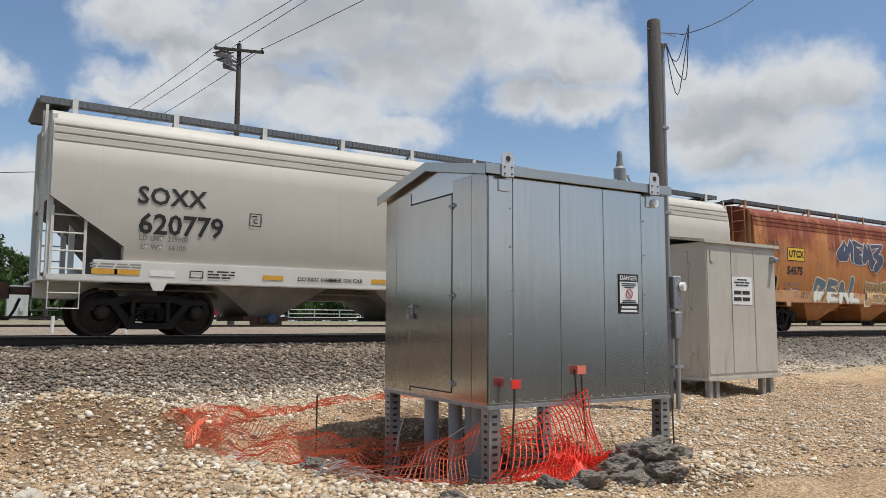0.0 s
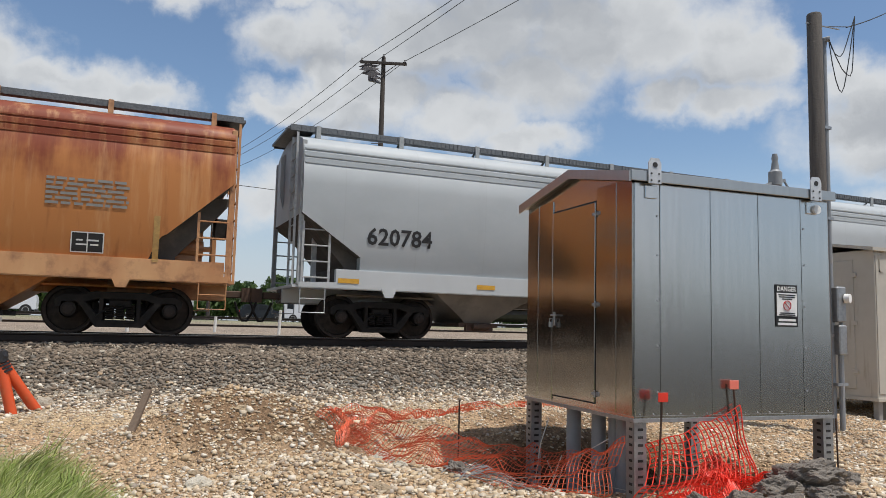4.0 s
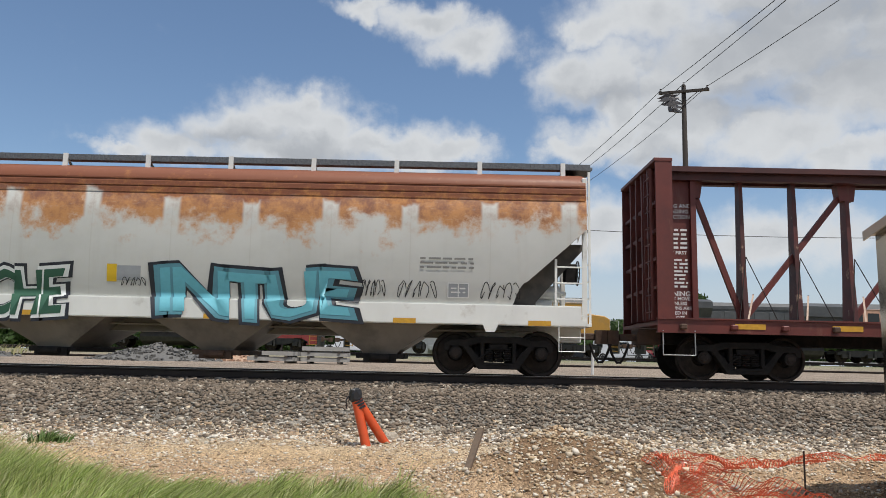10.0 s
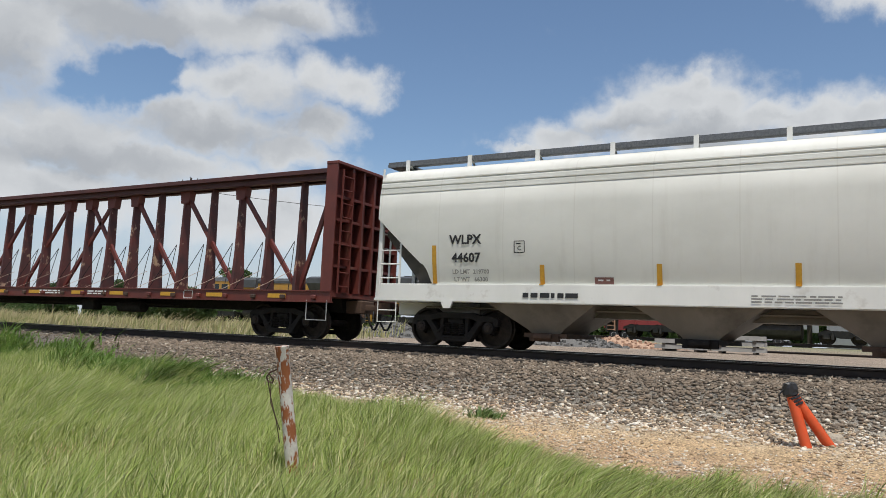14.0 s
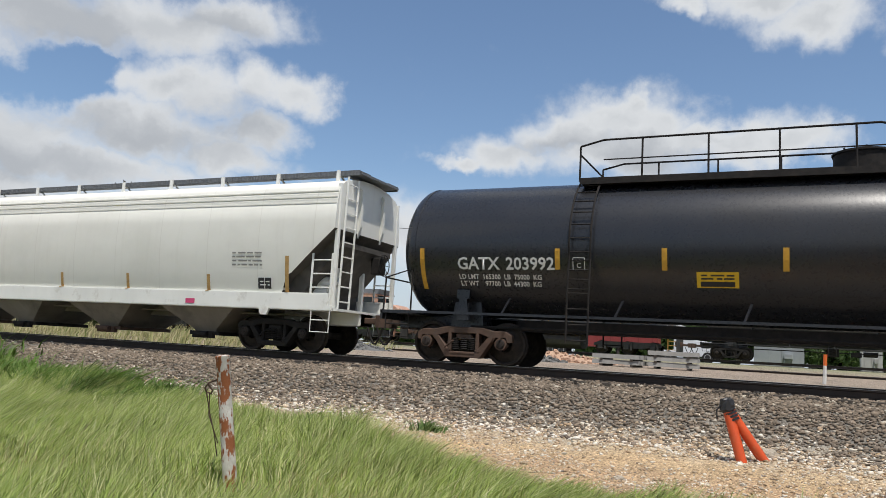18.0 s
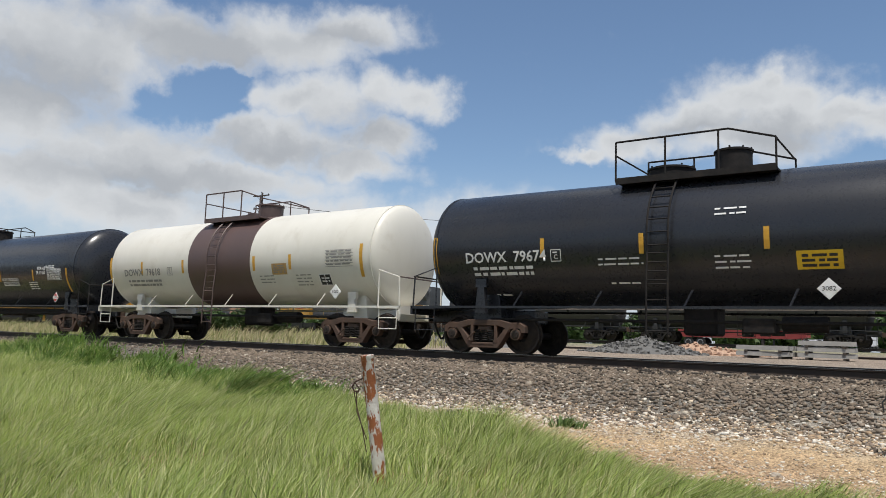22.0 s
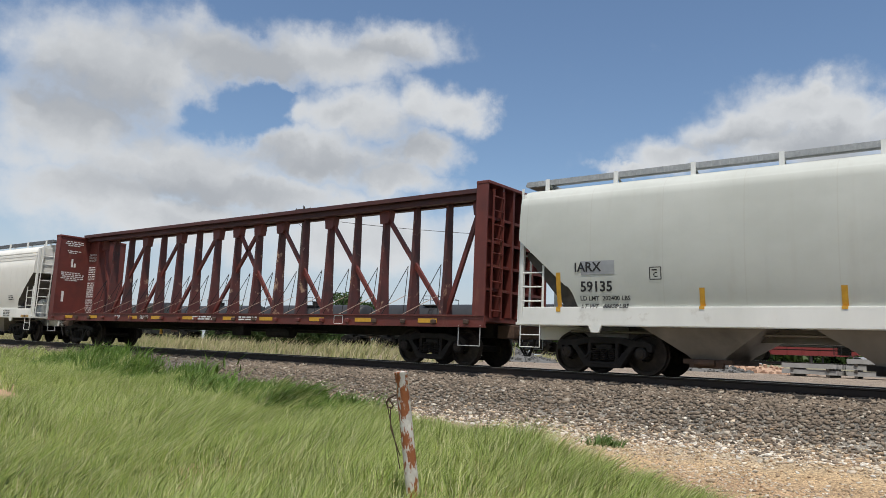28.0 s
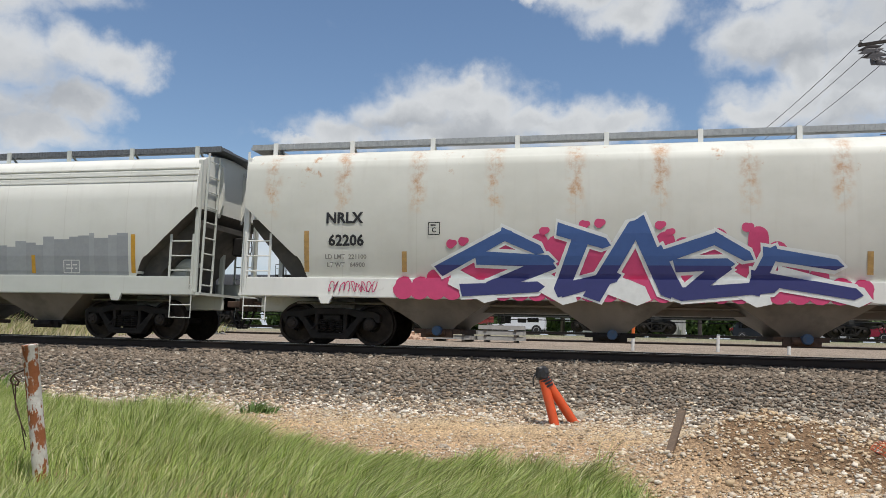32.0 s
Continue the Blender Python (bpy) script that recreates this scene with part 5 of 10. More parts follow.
P_BEIGE = weathered("beige_grey_paint", (0.531, 0.503, 0.446), (0.486, 0.463, 0.412), streak=0.3)
P_BEIGE_S = paint("pale_sill_paint", (0.62, 0.61, 0.57), (0.54, 0.53, 0.49))
P_GREY = weathered("blue_grey_paint", (0.418, 0.446, 0.463), (0.373, 0.401, 0.418), streak=0.3, dust=(0.28, 0.28, 0.27))
P_GREY_S = paint("light_grey_sill", (0.50, 0.52, 0.53), (0.44, 0.46, 0.47))
P_WHITE = weathered("off_white_paint", (0.69, 0.69, 0.64), (0.62, 0.62, 0.57))
P_WHITE_SPOT = weathered("off_white_paint_rust_spots", (0.633, 0.633, 0.576), (0.565, 0.565, 0.508), top=0.0, spots=0.8, rust=(0.56, 0.33, 0.14), rust2=(0.42, 0.19, 0.06))
P_RIB_RUST = weathered("off_white_paint_rusted_ribs", (0.66, 0.66, 0.60), (0.60, 0.60, 0.545), spots=0.85, seams=0.0, blots=0.52, rust=(0.50, 0.22, 0.07), rust2=(0.24, 0.075, 0.025))
P_WHITE_BARE = weathered("clean_white_paint", (0.74, 0.735, 0.68), (0.68, 0.675, 0.62), streak=0.35)
P_WHITE_RUST = weathered("off_white_paint_rust_patches", (0.588, 0.588, 0.554), (0.52, 0.52, 0.486), top=0.95, panels=0.9, spots=0.3, rust=(0.50, 0.21, 0.05), rust2=(0.20, 0.055, 0.018))
P_GREENGREY = weathered("pale_green_grey_paint", (0.531, 0.548, 0.508), (0.475, 0.492, 0.452))
P_WHITE_S = paint("white_sill_paint", (0.78, 0.78, 0.74), (0.68, 0.68, 0.64), dirt=(0.4, 0.36, 0.3), dirt_scale=2, dirt_lo=0.58, dirt_hi=0.85)
P_RUST = weathered("rusted_orange_paint", (0.4, 0.2, 0.08), (0.3, 0.12, 0.05), whole=1.0, rust=(0.47, 0.19, 0.062), rust2=(0.21, 0.05, 0.024), streak=0.2)
P_RUST_S = paint("faded_orange_sill", (0.55, 0.31, 0.15), (0.42, 0.19, 0.08), dirt=(0.2, 0.09, 0.05), dirt_scale=2.5)
# grimy paint below the sills, darkened further to include the shade there
P_UNDER = paint("dusty_shaded_hopper_paint", (0.25, 0.225, 0.195), (0.17, 0.15, 0.13), dirt=(0.09, 0.08, 0.07), dirt_scale=1.4, dirt_lo=0.5, dirt_hi=0.8)
P_TANKBLACK = paint("black_tank_paint", (0.017, 0.019, 0.024), (0.021, 0.022, 0.026), rough=0.28, gloss=0.04, dirt=(0.018, 0.017, 0.016), dirt_scale=0.8, dirt_lo=0.5, dirt_hi=0.9)
P_TANKWHITE = paint("cream_tank_paint", (0.66, 0.64, 0.57), (0.60, 0.58, 0.51), dirt=(0.48, 0.44, 0.36), dirt_scale=1.2, dirt_lo=0.55, dirt_hi=0.9)
P_BAND = paint("brown_band_paint", (0.105, 0.066, 0.058), (0.085, 0.055, 0.05))
P_YARDTANK = paint("dull_black_tank_paint", (0.02, 0.02, 0.022), (0.035, 0.034, 0.034), rough=0.5)
M_YELLOWBOX = plain("yellow_placard", (0.72, 0.46, 0.02), 0.5)
M_GREYPATCH = plain("grey_patch_paint", (0.33, 0.345, 0.36), 0.6)
M_GREYPATCH_B = plain("lighter_grey_patch_paint", (0.37, 0.385, 0.40), 0.6)
M_PALEPATCH = plain("pale_patch_paint", (0.72, 0.72, 0.70), 0.5)
M_FADED = plain("faded_lettering", (0.24, 0.235, 0.22), 0.6)
SPRAY = {k: plain("spray_" + k, c, 0.5) for k, c in dict(green=(0.03, 0.10, 0.06), dark=(0.02, 0.022, 0.03), white=(0.72, 0.74, 0.72), cyan=(0.13, 0.42, 0.50), teal=(0.10, 0.27, 0.33), navy=(0.035, 0.04, 0.16),
         blue=(0.05, 0.11, 0.30), pink=(0.58, 0.06, 0.17), slate=(0.06, 0.065, 0.11), cream=(0.66, 0.60, 0.44), tan=(0.46, 0.29, 0.12), maroon=(0.20, 0.09, 0.08), brown=(0.36, 0.20, 0.09), steel=(0.12, 0.175, 0.22), charcoal=(0.06, 0.07, 0.068), harbour=(0.10, 0.15, 0.19), flesh=(0.62, 0.36, 0.26)).items()}


def sized(me, w, h):
    """A copy of a flat mesh stretched to a width and height, centred."""
    c = me.copy()
    n = len(c.vertices)
    co = np.empty(n * 3)
    c.vertices.foreach_get("co", co)
    co = co.reshape(-1, 3)
    lo, hi = co.min(0), co.max(0)
    co = (co - (lo + hi) / 2) * np.array([w / max(1e-6, hi[0] - lo[0]), 1, h / max(1e-6, hi[2] - lo[2])])
    c.vertices.foreach_set("co", co.ravel())
    return c


def piece(side, text, x, z, w, h, rim, edge, fill, shear=0.15, glow=None, wild=0.0, seed=1, line=1.0):
    """A sprayed name in fat letters: rim, outline and fill, one over the other."""
    rnd = random.Random(seed)
    b0 = 0.022 + 0.03 * (1 - line)
    for k, (mt, bold, grow, off) in enumerate(((rim, b0 + 0.053 * line, 0.97 + 0.13 * line, 0.010), (edge, b0 + 0.028 * line, 0.97 + 0.07 * line, 0.014), (fill, b0, 0.97, 0.018))):
        me = sized(letters(text, 1.0, bold, shear, 0.86), w * grow, h * (1 + (grow - 1) * 2.2))
        if wild:
            for v in me.vertices:
                v.co.z += wild * h * math.sin(v.co.x * 2.1 + seed) * 0.12
                v.co.x += wild * 0.10 * math.sin(v.co.z * 7 + v.co.x * 3)
        side.lay(me, x, z, mt, "graffiti", off)
    if glow:
        bm = bmesh.new()
        for k in range(9):
            u = x - w * 0.45 + k * w * 0.11
            vs = [bm.verts.new((u + 0.02 * i - x, 0, (rnd.uniform(0.0, 0.05) + j) * h)) for i, j in ((0, 0.12), (3, 0.14), (4, 0.30), (1, 0.27))]
            bm.faces.new(vs)
        me = bpy.data.meshes.new("g")
        bm.to_mesh(me)
        bm.free()
        side.lay(me, x, z, glow, "graffiti", 0.021)


def brush(side, strokes, x, z, w, h, layers, split=None, off=0.010, sharp=False):
    """A sprayed piece in fat strokes, each from (xa, za) to (xb, zb) with a width at both ends, in shares of the piece's width and height.
    layers: paint and how far it reaches beyond the stroke, from below upwards; split: a height, and the paint of the top layer under it."""
    for k, (mt, grow) in enumerate(layers):
        parts = ((None, mt),) if split is None or k < len(layers) - 1 else ((1, mt), (-1, split[1]))
        for way, m2 in parts:
            whole = bmesh.new()
            for i, (xa, za, xb, zb, wa, wb) in enumerate(strokes):
                a, b = Vector(((xa - 0.5) * w, 0, (za - 0.5) * h)), Vector(((xb - 0.5) * w, 0, (zb - 0.5) * h))
                d = (b - a).normalized()
                n = Vector((-d.z, 0, d.x))
                ra, rb = wa * h / 2 + grow, wb * h / 2 + grow
                ring = [a + (d * math.cos(q) + n * math.sin(q)) * ra for q in [math.pi * (0.5 + j / 7) for j in range(8)]]
                ring += [b + (d * math.cos(q) + n * math.sin(q)) * rb for q in [math.pi * (-0.5 + j / 7) for j in range(8)]]
                if sharp:
                    ring = [a - n * ra - d * ra * 0.4, b - n * rb * 1.2, b + d * (0.14 + grow), b + n * rb * 1.2, a + n * ra - d * ra * 0.8]
                bm = bmesh.new()
                bm.faces.new([bm.verts.new(p) for p in ring])
                if way is not None:
                    bmesh.ops.bisect_plane(bm, geom=bm.verts[:] + bm.edges[:] + bm.faces[:], plane_co=(0, 0, split[0] - z), plane_no=(0, 0, -way), clear_outer=True)
                me = bpy.data.meshes.new("stroke")
                bm.to_mesh(me)
                bm.free()
                if len(me.vertices):
                    tmp = conform(me, x + side.dx, z, side.prof, off + 0.004 * k + 0.0003 * i, side.cuts)
                    tmp.to_mesh(me)
                    tmp.free()
                    whole.from_mesh(me)
            part("graffiti", whole, m2, side.car)


def scrawl(side, x, z, w, h, material, seed, n=7, t=0.022):
    """A quick tag: looping thin strokes."""
    rnd = random.Random(seed)
    bm = bmesh.new()
    u = -w / 2
    for k in range(n):
        pts = []
        cw = w / n
        for j in range(9):
            q = j / 8 * rnd.uniform(1.2, 1.9) * math.pi + k
            pts.append(Vector((u + cw * (0.5 + 0.6 * math.cos(q) * (1 - 0.3 * j / 8)), 0, h * 0.48 * math.sin(q * 1.3 + 0.5 * k))))
        for a, b in zip(pts, pts[1:]):
            d = (b - a)
            if d.length < 1e-4:
                continue
            s = Vector((-d.z, 0, d.x)).normalized() * t / 2
            bm.faces.new([bm.verts.new(p) for p in (a - s, b - s, b + s, a + s)])
        u += cw
    me = bpy.data.meshes.new("tag")
    bm.to_mesh(me)
    bm.free()
    side.lay(me, x, z, material, "graffiti_tag", 0.014)


def plate_c(side, x, z, material=None):
    side.outline(x, z, 0.24, 0.25, material or M_INK, 0.018)
    side.text("C", x, z - 0.035, 0.14, material or M_INK)
    side.bars(x, z + 0.07, 0.15, 1, material or M_INK, t=0.03)


def dims(side, x, z, mt, lbs=True, nums=("", "")):
    side.text("LD LMT  " + nums[0] + (" LBS" if lbs else ""), x, z + 0.08, 0.135, mt)
    side.text("LT WT   " + nums[1] + (" LBS" if lbs else ""), x, z - 0.09, 0.135, mt)


def whitebox(side, x, z, w=0.42, h=0.29, mt=None):
    side.plate(x, z, w, h, mt or M_INK, 0.010, "stencil_panel")
    side.outline(x, z, w, h, M_WHITE_INK, 0.02)
    side.plate(x, z, 0.02, h, M_WHITE_INK, 0.014, "stencil_line")
    side.bars(x, z + 0.04, w * 0.7, 2, M_WHITE_INK, 0.08, 0.03)


def stripes(side, mt, tall, short, zt=1.85, zs=1.62):
    for x in tall:
        side.plate(x, zt, 0.11, 0.88, mt, name="reflector")
    for x in short:
        side.plate(x, zs, 0.105, 0.43, mt, name="reflector")


def sill_marks(side, mt, xs, z=1.2, w=0.45):
    for x in xs:
        side.plate(x, z, w, 0.10, mt, name="reflector")


# 1: beige-grey
car, sd, H = hopper("beige-grey covered hopper car with a pale side sill and black lettering", 1.95, 21.69, P_BEIGE, P_BEIGE_S, P_UNDER, 4, "straight", flat_end_sill=True, caps=M_CAPBLUE)
sd.text("SOXX", -7.73, 2.70, 0.47, space=1.05)
sd.text("620779", -7.52, 2.15, 0.55)
dims(sd, -7.85, 1.81, M_FADED, False, ("219900", "66100"))
plate_c(sd, -6.04, 2.40)
sill_marks(sd, M_STRIPE, (-8.9, -8.5), 1.22)
sill_marks(sd, M_STRIPE, (-5.6, -3.04, -0.05, 3.05, 5.5, 8.6), 1.21)
for _x in (1.7, 6.55):
    sd.text("SECURE GATES AND\nHATCHES BEFORE\nMOVING CAR", _x, 1.23, 0.07)
sd.text("DO NOT HAMMER ON CAR", 4.2, 1.20, 0.125)
sd.plate(-7.85, 1.22, 0.47, 0.12, M_PALEPATCH, name="patch")
sd.bars(-6.7, 1.29, 0.55, 3, M_INK)
sd.outline(-7.2, 1.22, 0.25, 0.13, M_INK)
sd.bars(-8.7, 1.36, 0.9, 2, M_FADED, 0.05, 0.03)
sd.text("DO NOT HAMMER ON CAR", -4.27, 1.20, 0.125)
sd.bars(6.1, 2.26, 1.65, 3, M_FADED, 0.09, 0.045)
# 2: rusted orange
car, sd, H = hopper("heavily rusted orange covered hopper car covered in graffiti", 23.0, 43.2, P_RUST, P_RUST_S, P_RUST, 4, "round", ladder_paint=P_RUST_S)
sd.dx = -0.22
sd.plate(-7.5, 2.71, 1.05, 0.47, M_INK, 0.008, "logo_panel")
sd.plate(-7.5, 2.71, 1.0, 0.43, M_YELLOWBOX, 0.012, "logo_panel")
sd.text("UTCX", -7.5, 2.71, 0.33, bold=0.035, off=0.016)
sd.text("54575", -7.54, 2.12, 0.38, bold=0.035)
scrawl(sd, -8.95, 2.95, 0.8, 0.4, M_INK, 36, 6, 0.012)
dims(sd, -7.62, 1.57, M_FADED, False, ("219800", "66200"))
sd.outline(-6.11, 2.39, 0.23, 0.22, M_FADED)
stripes(sd, M_STRIPE_OLD, (-8.52, 8.94), (-6.36, -3.12, 0.09, 3.66, 6.3), 1.82, 1.56)
# blue above the sill, pale on it
brush(sd, ((0.06, 0.1, 0.12, 0.85, 0.16, 0.24), (0.12, 0.85, 0.26, 0.7, 0.24, 0.3), (0.26, 0.7, 0.12, 0.15, 0.3, 0.2), (0.33, 0.1, 0.38, 0.8, 0.2, 0.3), (0.38, 0.8, 0.52, 0.78, 0.3, 0.2),
           (0.38, 0.5, 0.5, 0.45, 0.24, 0.2), (0.35, 0.15, 0.5, 0.1, 0.2, 0.12), (0.58, 0.08, 0.64, 0.7, 0.2, 0.34), (0.64, 0.7, 0.74, 0.1, 0.3, 0.2), (0.62, 0.4, 0.7, 0.42, 0.2, 0.2), (0.82, 0.1, 0.86, 0.95, 0.2, 0.3), (0.8, 0.15, 0.97, 0.08, 0.18, 0.1)),
      -4.9, 1.52, 3.2, 0.9, ((SPRAY["cream"], 0.05), (SPRAY["steel"], 0.0)), (1.45, SPRAY["white"]))
scrawl(sd, -4.9, 1.22, 2.6, 0.3, SPRAY["charcoal"], 33, 8, 0.025)
# bubble letters with a thin white edge, each over the one before
for _k, _letter in enumerate((
        ((0.05, 0.44, 0.15, 0.8, 0.34, 0.08), (0.06, 0.42, 0.18, 0.42, 0.34, 0.3), (0.15, 0.84, 0.21, 0.56, 0.08, 0.2), (0.28, 0.92, 0.23, 0.56, 0.06, 0.2), (0.28, 0.88, 0.35, 0.42, 0.1, 0.42)),
        ((0.36, 0.84, 0.54, 0.76, 0.18, 0.08), (0.4, 0.6, 0.5, 0.57, 0.22, 0.12), (0.4, 0.36, 0.52, 0.32, 0.34, 0.26), (0.37, 0.8, 0.4, 0.4, 0.12, 0.3)),
        ((0.585, 0.84, 0.57, 0.36, 0.06, 0.28), (0.59, 0.8, 0.64, 0.44, 0.1, 0.2), (0.67, 0.84, 0.65, 0.44, 0.06, 0.18), (0.67, 0.8, 0.74, 0.24, 0.12, 0.38)),
        ((0.74, 0.78, 0.99, 0.84, 0.14, 0.06), (0.97, 0.8, 0.8, 0.5, 0.1, 0.2), (0.82, 0.5, 0.94, 0.4, 0.18, 0.3), (0.82, 0.1, 0.94, 0.34, 0.26, 0.28)))):
    brush(sd, _letter, -3.18, 2.92, 3.3, 1.25, ((SPRAY["white"], 0.03), (SPRAY["slate"], 0.0)), off=0.010 + 0.0065 * _k)
brush(sd, ((0.1, 0.3, 0.5, 0.7, 0.2, 0.1), (0.8, 0.2, 0.6, 0.5, 0.2, 0.1)), -1.98, 2.72, 0.18, 0.22, ((SPRAY["flesh"], 0.02),))
scrawl(sd, -5.2, 3.02, 0.5, 0.16, M_INK, 34, 4, 0.014)
scrawl(sd, -1.35, 2.6, 0.45, 0.4, M_INK, 35, 4, 0.014)
piece(sd, "JESUS", -1.48, 1.45, 2.7, 0.85, SPRAY["cream"], SPRAY["tan"], SPRAY["tan"], 0.0, SPRAY["charcoal"], 1.0, 6)
scrawl(sd, -1.5, 1.5, 2.7, 0.8, SPRAY["charcoal"], 31, 9, 0.03)
piece(sd, "GERMS", 3.76, 1.50, 2.75, 0.95, SPRAY["cream"], SPRAY["white"], SPRAY["charcoal"], 0.0, None, 0.3, 8, 0.7)
sd.bars(7.72, 2.82, 1.4, 6, M_FADED, 0.09, 0.05, 4)
whitebox(sd, 7.76, 1.68, 0.54, 0.36)
scrawl(sd, 5.66, 1.66, 0.7, 0.5, M_INK, 12, 5, 0.014)
scrawl(sd, -6.9, 1.3, 0.6, 0.3, M_INK, 13, 4, 0.012)
scrawl(sd, -8.6, 2.9, 0.8, 0.5, M_FADED, 14, 5, 0.014)
# 3: blue-grey
car, sd, H = hopper("blue-grey covered hopper car with a light side sill", 44.58, 64.42, P_GREY, P_GREY_S, P_UNDER, 4, "straight", flat_end_sill=True, ladder_paint=M_STEELWHITE)
sd.dx = -0.27
sill_marks(sd, M_STRIPE, (-8.6, -5.4, -2.6, 0.41, 3.17, 5.77), 1.2)
sill_marks(sd, M_STRIPE, (8.66, 9.06), 1.16)
sd.text("DO NOT HAMMER ON CAR", 4.30, 1.17, 0.125)
sd.bars(6.84, 1.28, 0.62, 3, M_INK)
sd.bars(1.9, 1.28, 0.55, 3, M_INK)
sd.bars(8.11, 2.14, 0.7, 3, M_INK, 0.075, 0.04)
sd.plate(7.95, 1.27, 0.3, 0.07, M_PALEPATCH, name="patch")
sd.bars(9.0, 1.35, 0.8, 2, M_INK, 0.05, 0.03)
sd.outline(8.2, 1.13, 0.26, 0.07, M_INK)
sd.text("620784", -7.5, 2.15, 0.5)
# 4: off-white, rust blots
car, sd, H = hopper("off-white covered hopper car with rust blots and a maroon graffiti", 65.79, 84.37, P_RIB_RUST, P_WHITE_S, P_UNDER, caps=M_CAPBLUE)
sd.text("TEIX", -7.11, 2.48, 0.35, bold=0.03)
sd.text("7840", -7.08, 2.02, 0.34, bold=0.03)
dims(sd, -6.92, 1.59, M_INK, True, ("194300", "68700"))
plate_c(sd, -5.81, 2.28)
stripes(sd, M_STRIPE_OLD, (-7.79, 7.61), (-5.19, -2.74, 2.69, 5.03), 1.80, 1.59)
sd.text("S&YB  NB", -7.38, 1.17, 0.26, M_FADED, bold=0.005)
# round letters in maroon and brown with hair-thin pale edges
for _k, (_paint, _letter) in enumerate((
        ("maroon", ((0.0, 0.55, 0.06, 0.5, 0.3, 0.24),)), ("maroon", ((0.24, 0.9, 0.1, 0.1, 0.08, 0.5), (0.24, 0.9, 0.29, 0.1, 0.06, 0.36))), ("maroon", ((0.33, 0.66, 0.34, 0.2, 0.5, 0.5),)),
        ("maroon", ((0.45, 0.7, 0.45, 0.2, 0.42, 0.44),)), ("maroon", ((0.55, 0.66, 0.53, 0.2, 0.44, 0.3), (0.55, 0.5, 0.58, 0.1, 0.3, 0.3))), ("brown", ((0.66, 0.68, 0.65, 0.15, 0.4, 0.42),)),
        ("brown", ((0.74, 0.72, 0.73, 0.1, 0.34, 0.3),)), ("maroon", ((0.83, 0.62, 0.8, 0.1, 0.44, 0.36), (0.88, 0.62, 0.9, 0.2, 0.44, 0.24))), ("maroon", ((0.97, 0.3, 0.99, 0.28, 0.2, 0.16),)))):
    brush(sd, _letter, 0.35, 1.52, 4.0, 0.98, ((SPRAY["cream"], 0.012), (SPRAY[_paint], 0.0)), off=0.008 + 0.0055 * (_k % 3))
sd.text("NGC", -0.1, 1.14, 0.2, SPRAY["white"], bold=0.02, off=0.032)
scrawl(sd, -4.5, 1.67, 1.1, 0.3, M_FADED, 15, 9, 0.012)
scrawl(sd, -2.54, 1.75, 1.15, 0.3, M_FADED, 16, 9, 0.014)
scrawl(sd, 5.97, 1.62, 1.55, 0.5, SPRAY["charcoal"], 17, 7, 0.05)
whitebox(sd, 6.95, 1.64)
sd.text("CAUTION: DO NOT USE STEAM,\nBOILING WATER OR SHARP OBJECTS\nTO CLEAN. ENTER CAR WITH SOFT SOLED SHOES", 6.3, 2.31, 0.085)
sd.text("CAUTION: ROTARY TYPE DOOR\nBEFORE OPENING OUTLETS", -3.85, 1.20, 0.07)
# 5: off-white, rust patches, two large pieces
car, sd, H = hopper("off-white covered hopper car streaked with rust, two large graffiti", 85.69, 104.4, P_WHITE_RUST, P_WHITE_S, P_UNDER, truck_in=1.75)
sd.dx = 0.4
sd.text("WLPX", -7.25, 2.64, 0.38, bold=0.035, space=1.05)
sd.text("60161", -7.33, 2.19, 0.37, bold=0.03)
dims(sd, -7.38, 1.64, M_FADED, False, ("197000", "65000"))
scrawl(sd, -7.35, 1.9, 1.15, 0.24, M_INK, 18, 8, 0.022)
scrawl(sd, -6.27, 1.88, 0.86, 0.62, SPRAY["steel"], 19, 6, 0.03)
scrawl(sd, -6.2, 1.8, 0.8, 0.5, SPRAY["navy"], 29, 6, 0.02)
scrawl(sd, -5.35, 1.66, 0.63, 0.52, M_INK, 20, 6, 0.02)
piece(sd, "SINCHE", -3.09, 1.52, 2.8, 1.0, SPRAY["dark"], SPRAY["white"], SPRAY["green"], 0.05, None, 0.4, 10)
piece(sd, "INTUE", 2.22, 1.54, 4.0, 0.97, SPRAY["dark"], SPRAY["teal"], SPRAY["cyan"], -0.05, None, 0.6, 11)
sd.plate(-0.75, 1.92, 0.2, 0.36, M_YELLOWBOX, name="old_placard")
sd.plate(-0.4, 1.92, 0.48, 0.3, M_GREYPATCH, name="old_placard", off=0.007)
scrawl(sd, -0.3, 1.75, 0.5, 0.18, M_INK, 21, 5, 0.014)
sd.bars(-5.1, 1.19, 1.05, 1, M_INK, 0.1, 0.10, 3)
sill_marks(sd, M_STRIPE, (-9.0, -6.15, -2.41, 1.41, 5.26, 8.0), 1.075, 0.46)
for k, (x, w) in enumerate(((4.6, 0.5), (5.5, 0.8), (7.2, 0.8))):
    scrawl(sd, x, 1.72, w, 0.36, M_INK, 40 + k, 5, 0.016)
whitebox(sd, 6.34, 1.71, mt=M_GREYPATCH)
sd.bars(6.1, 2.35, 1.1, 3, M_FADED, 0.09, 0.04)
# 6: centerbeam
centerbeam("oxide red centerbeam flatcar, empty, with worn posts", 105.85, 128.5, ("BNSF", "563 379"), 1)
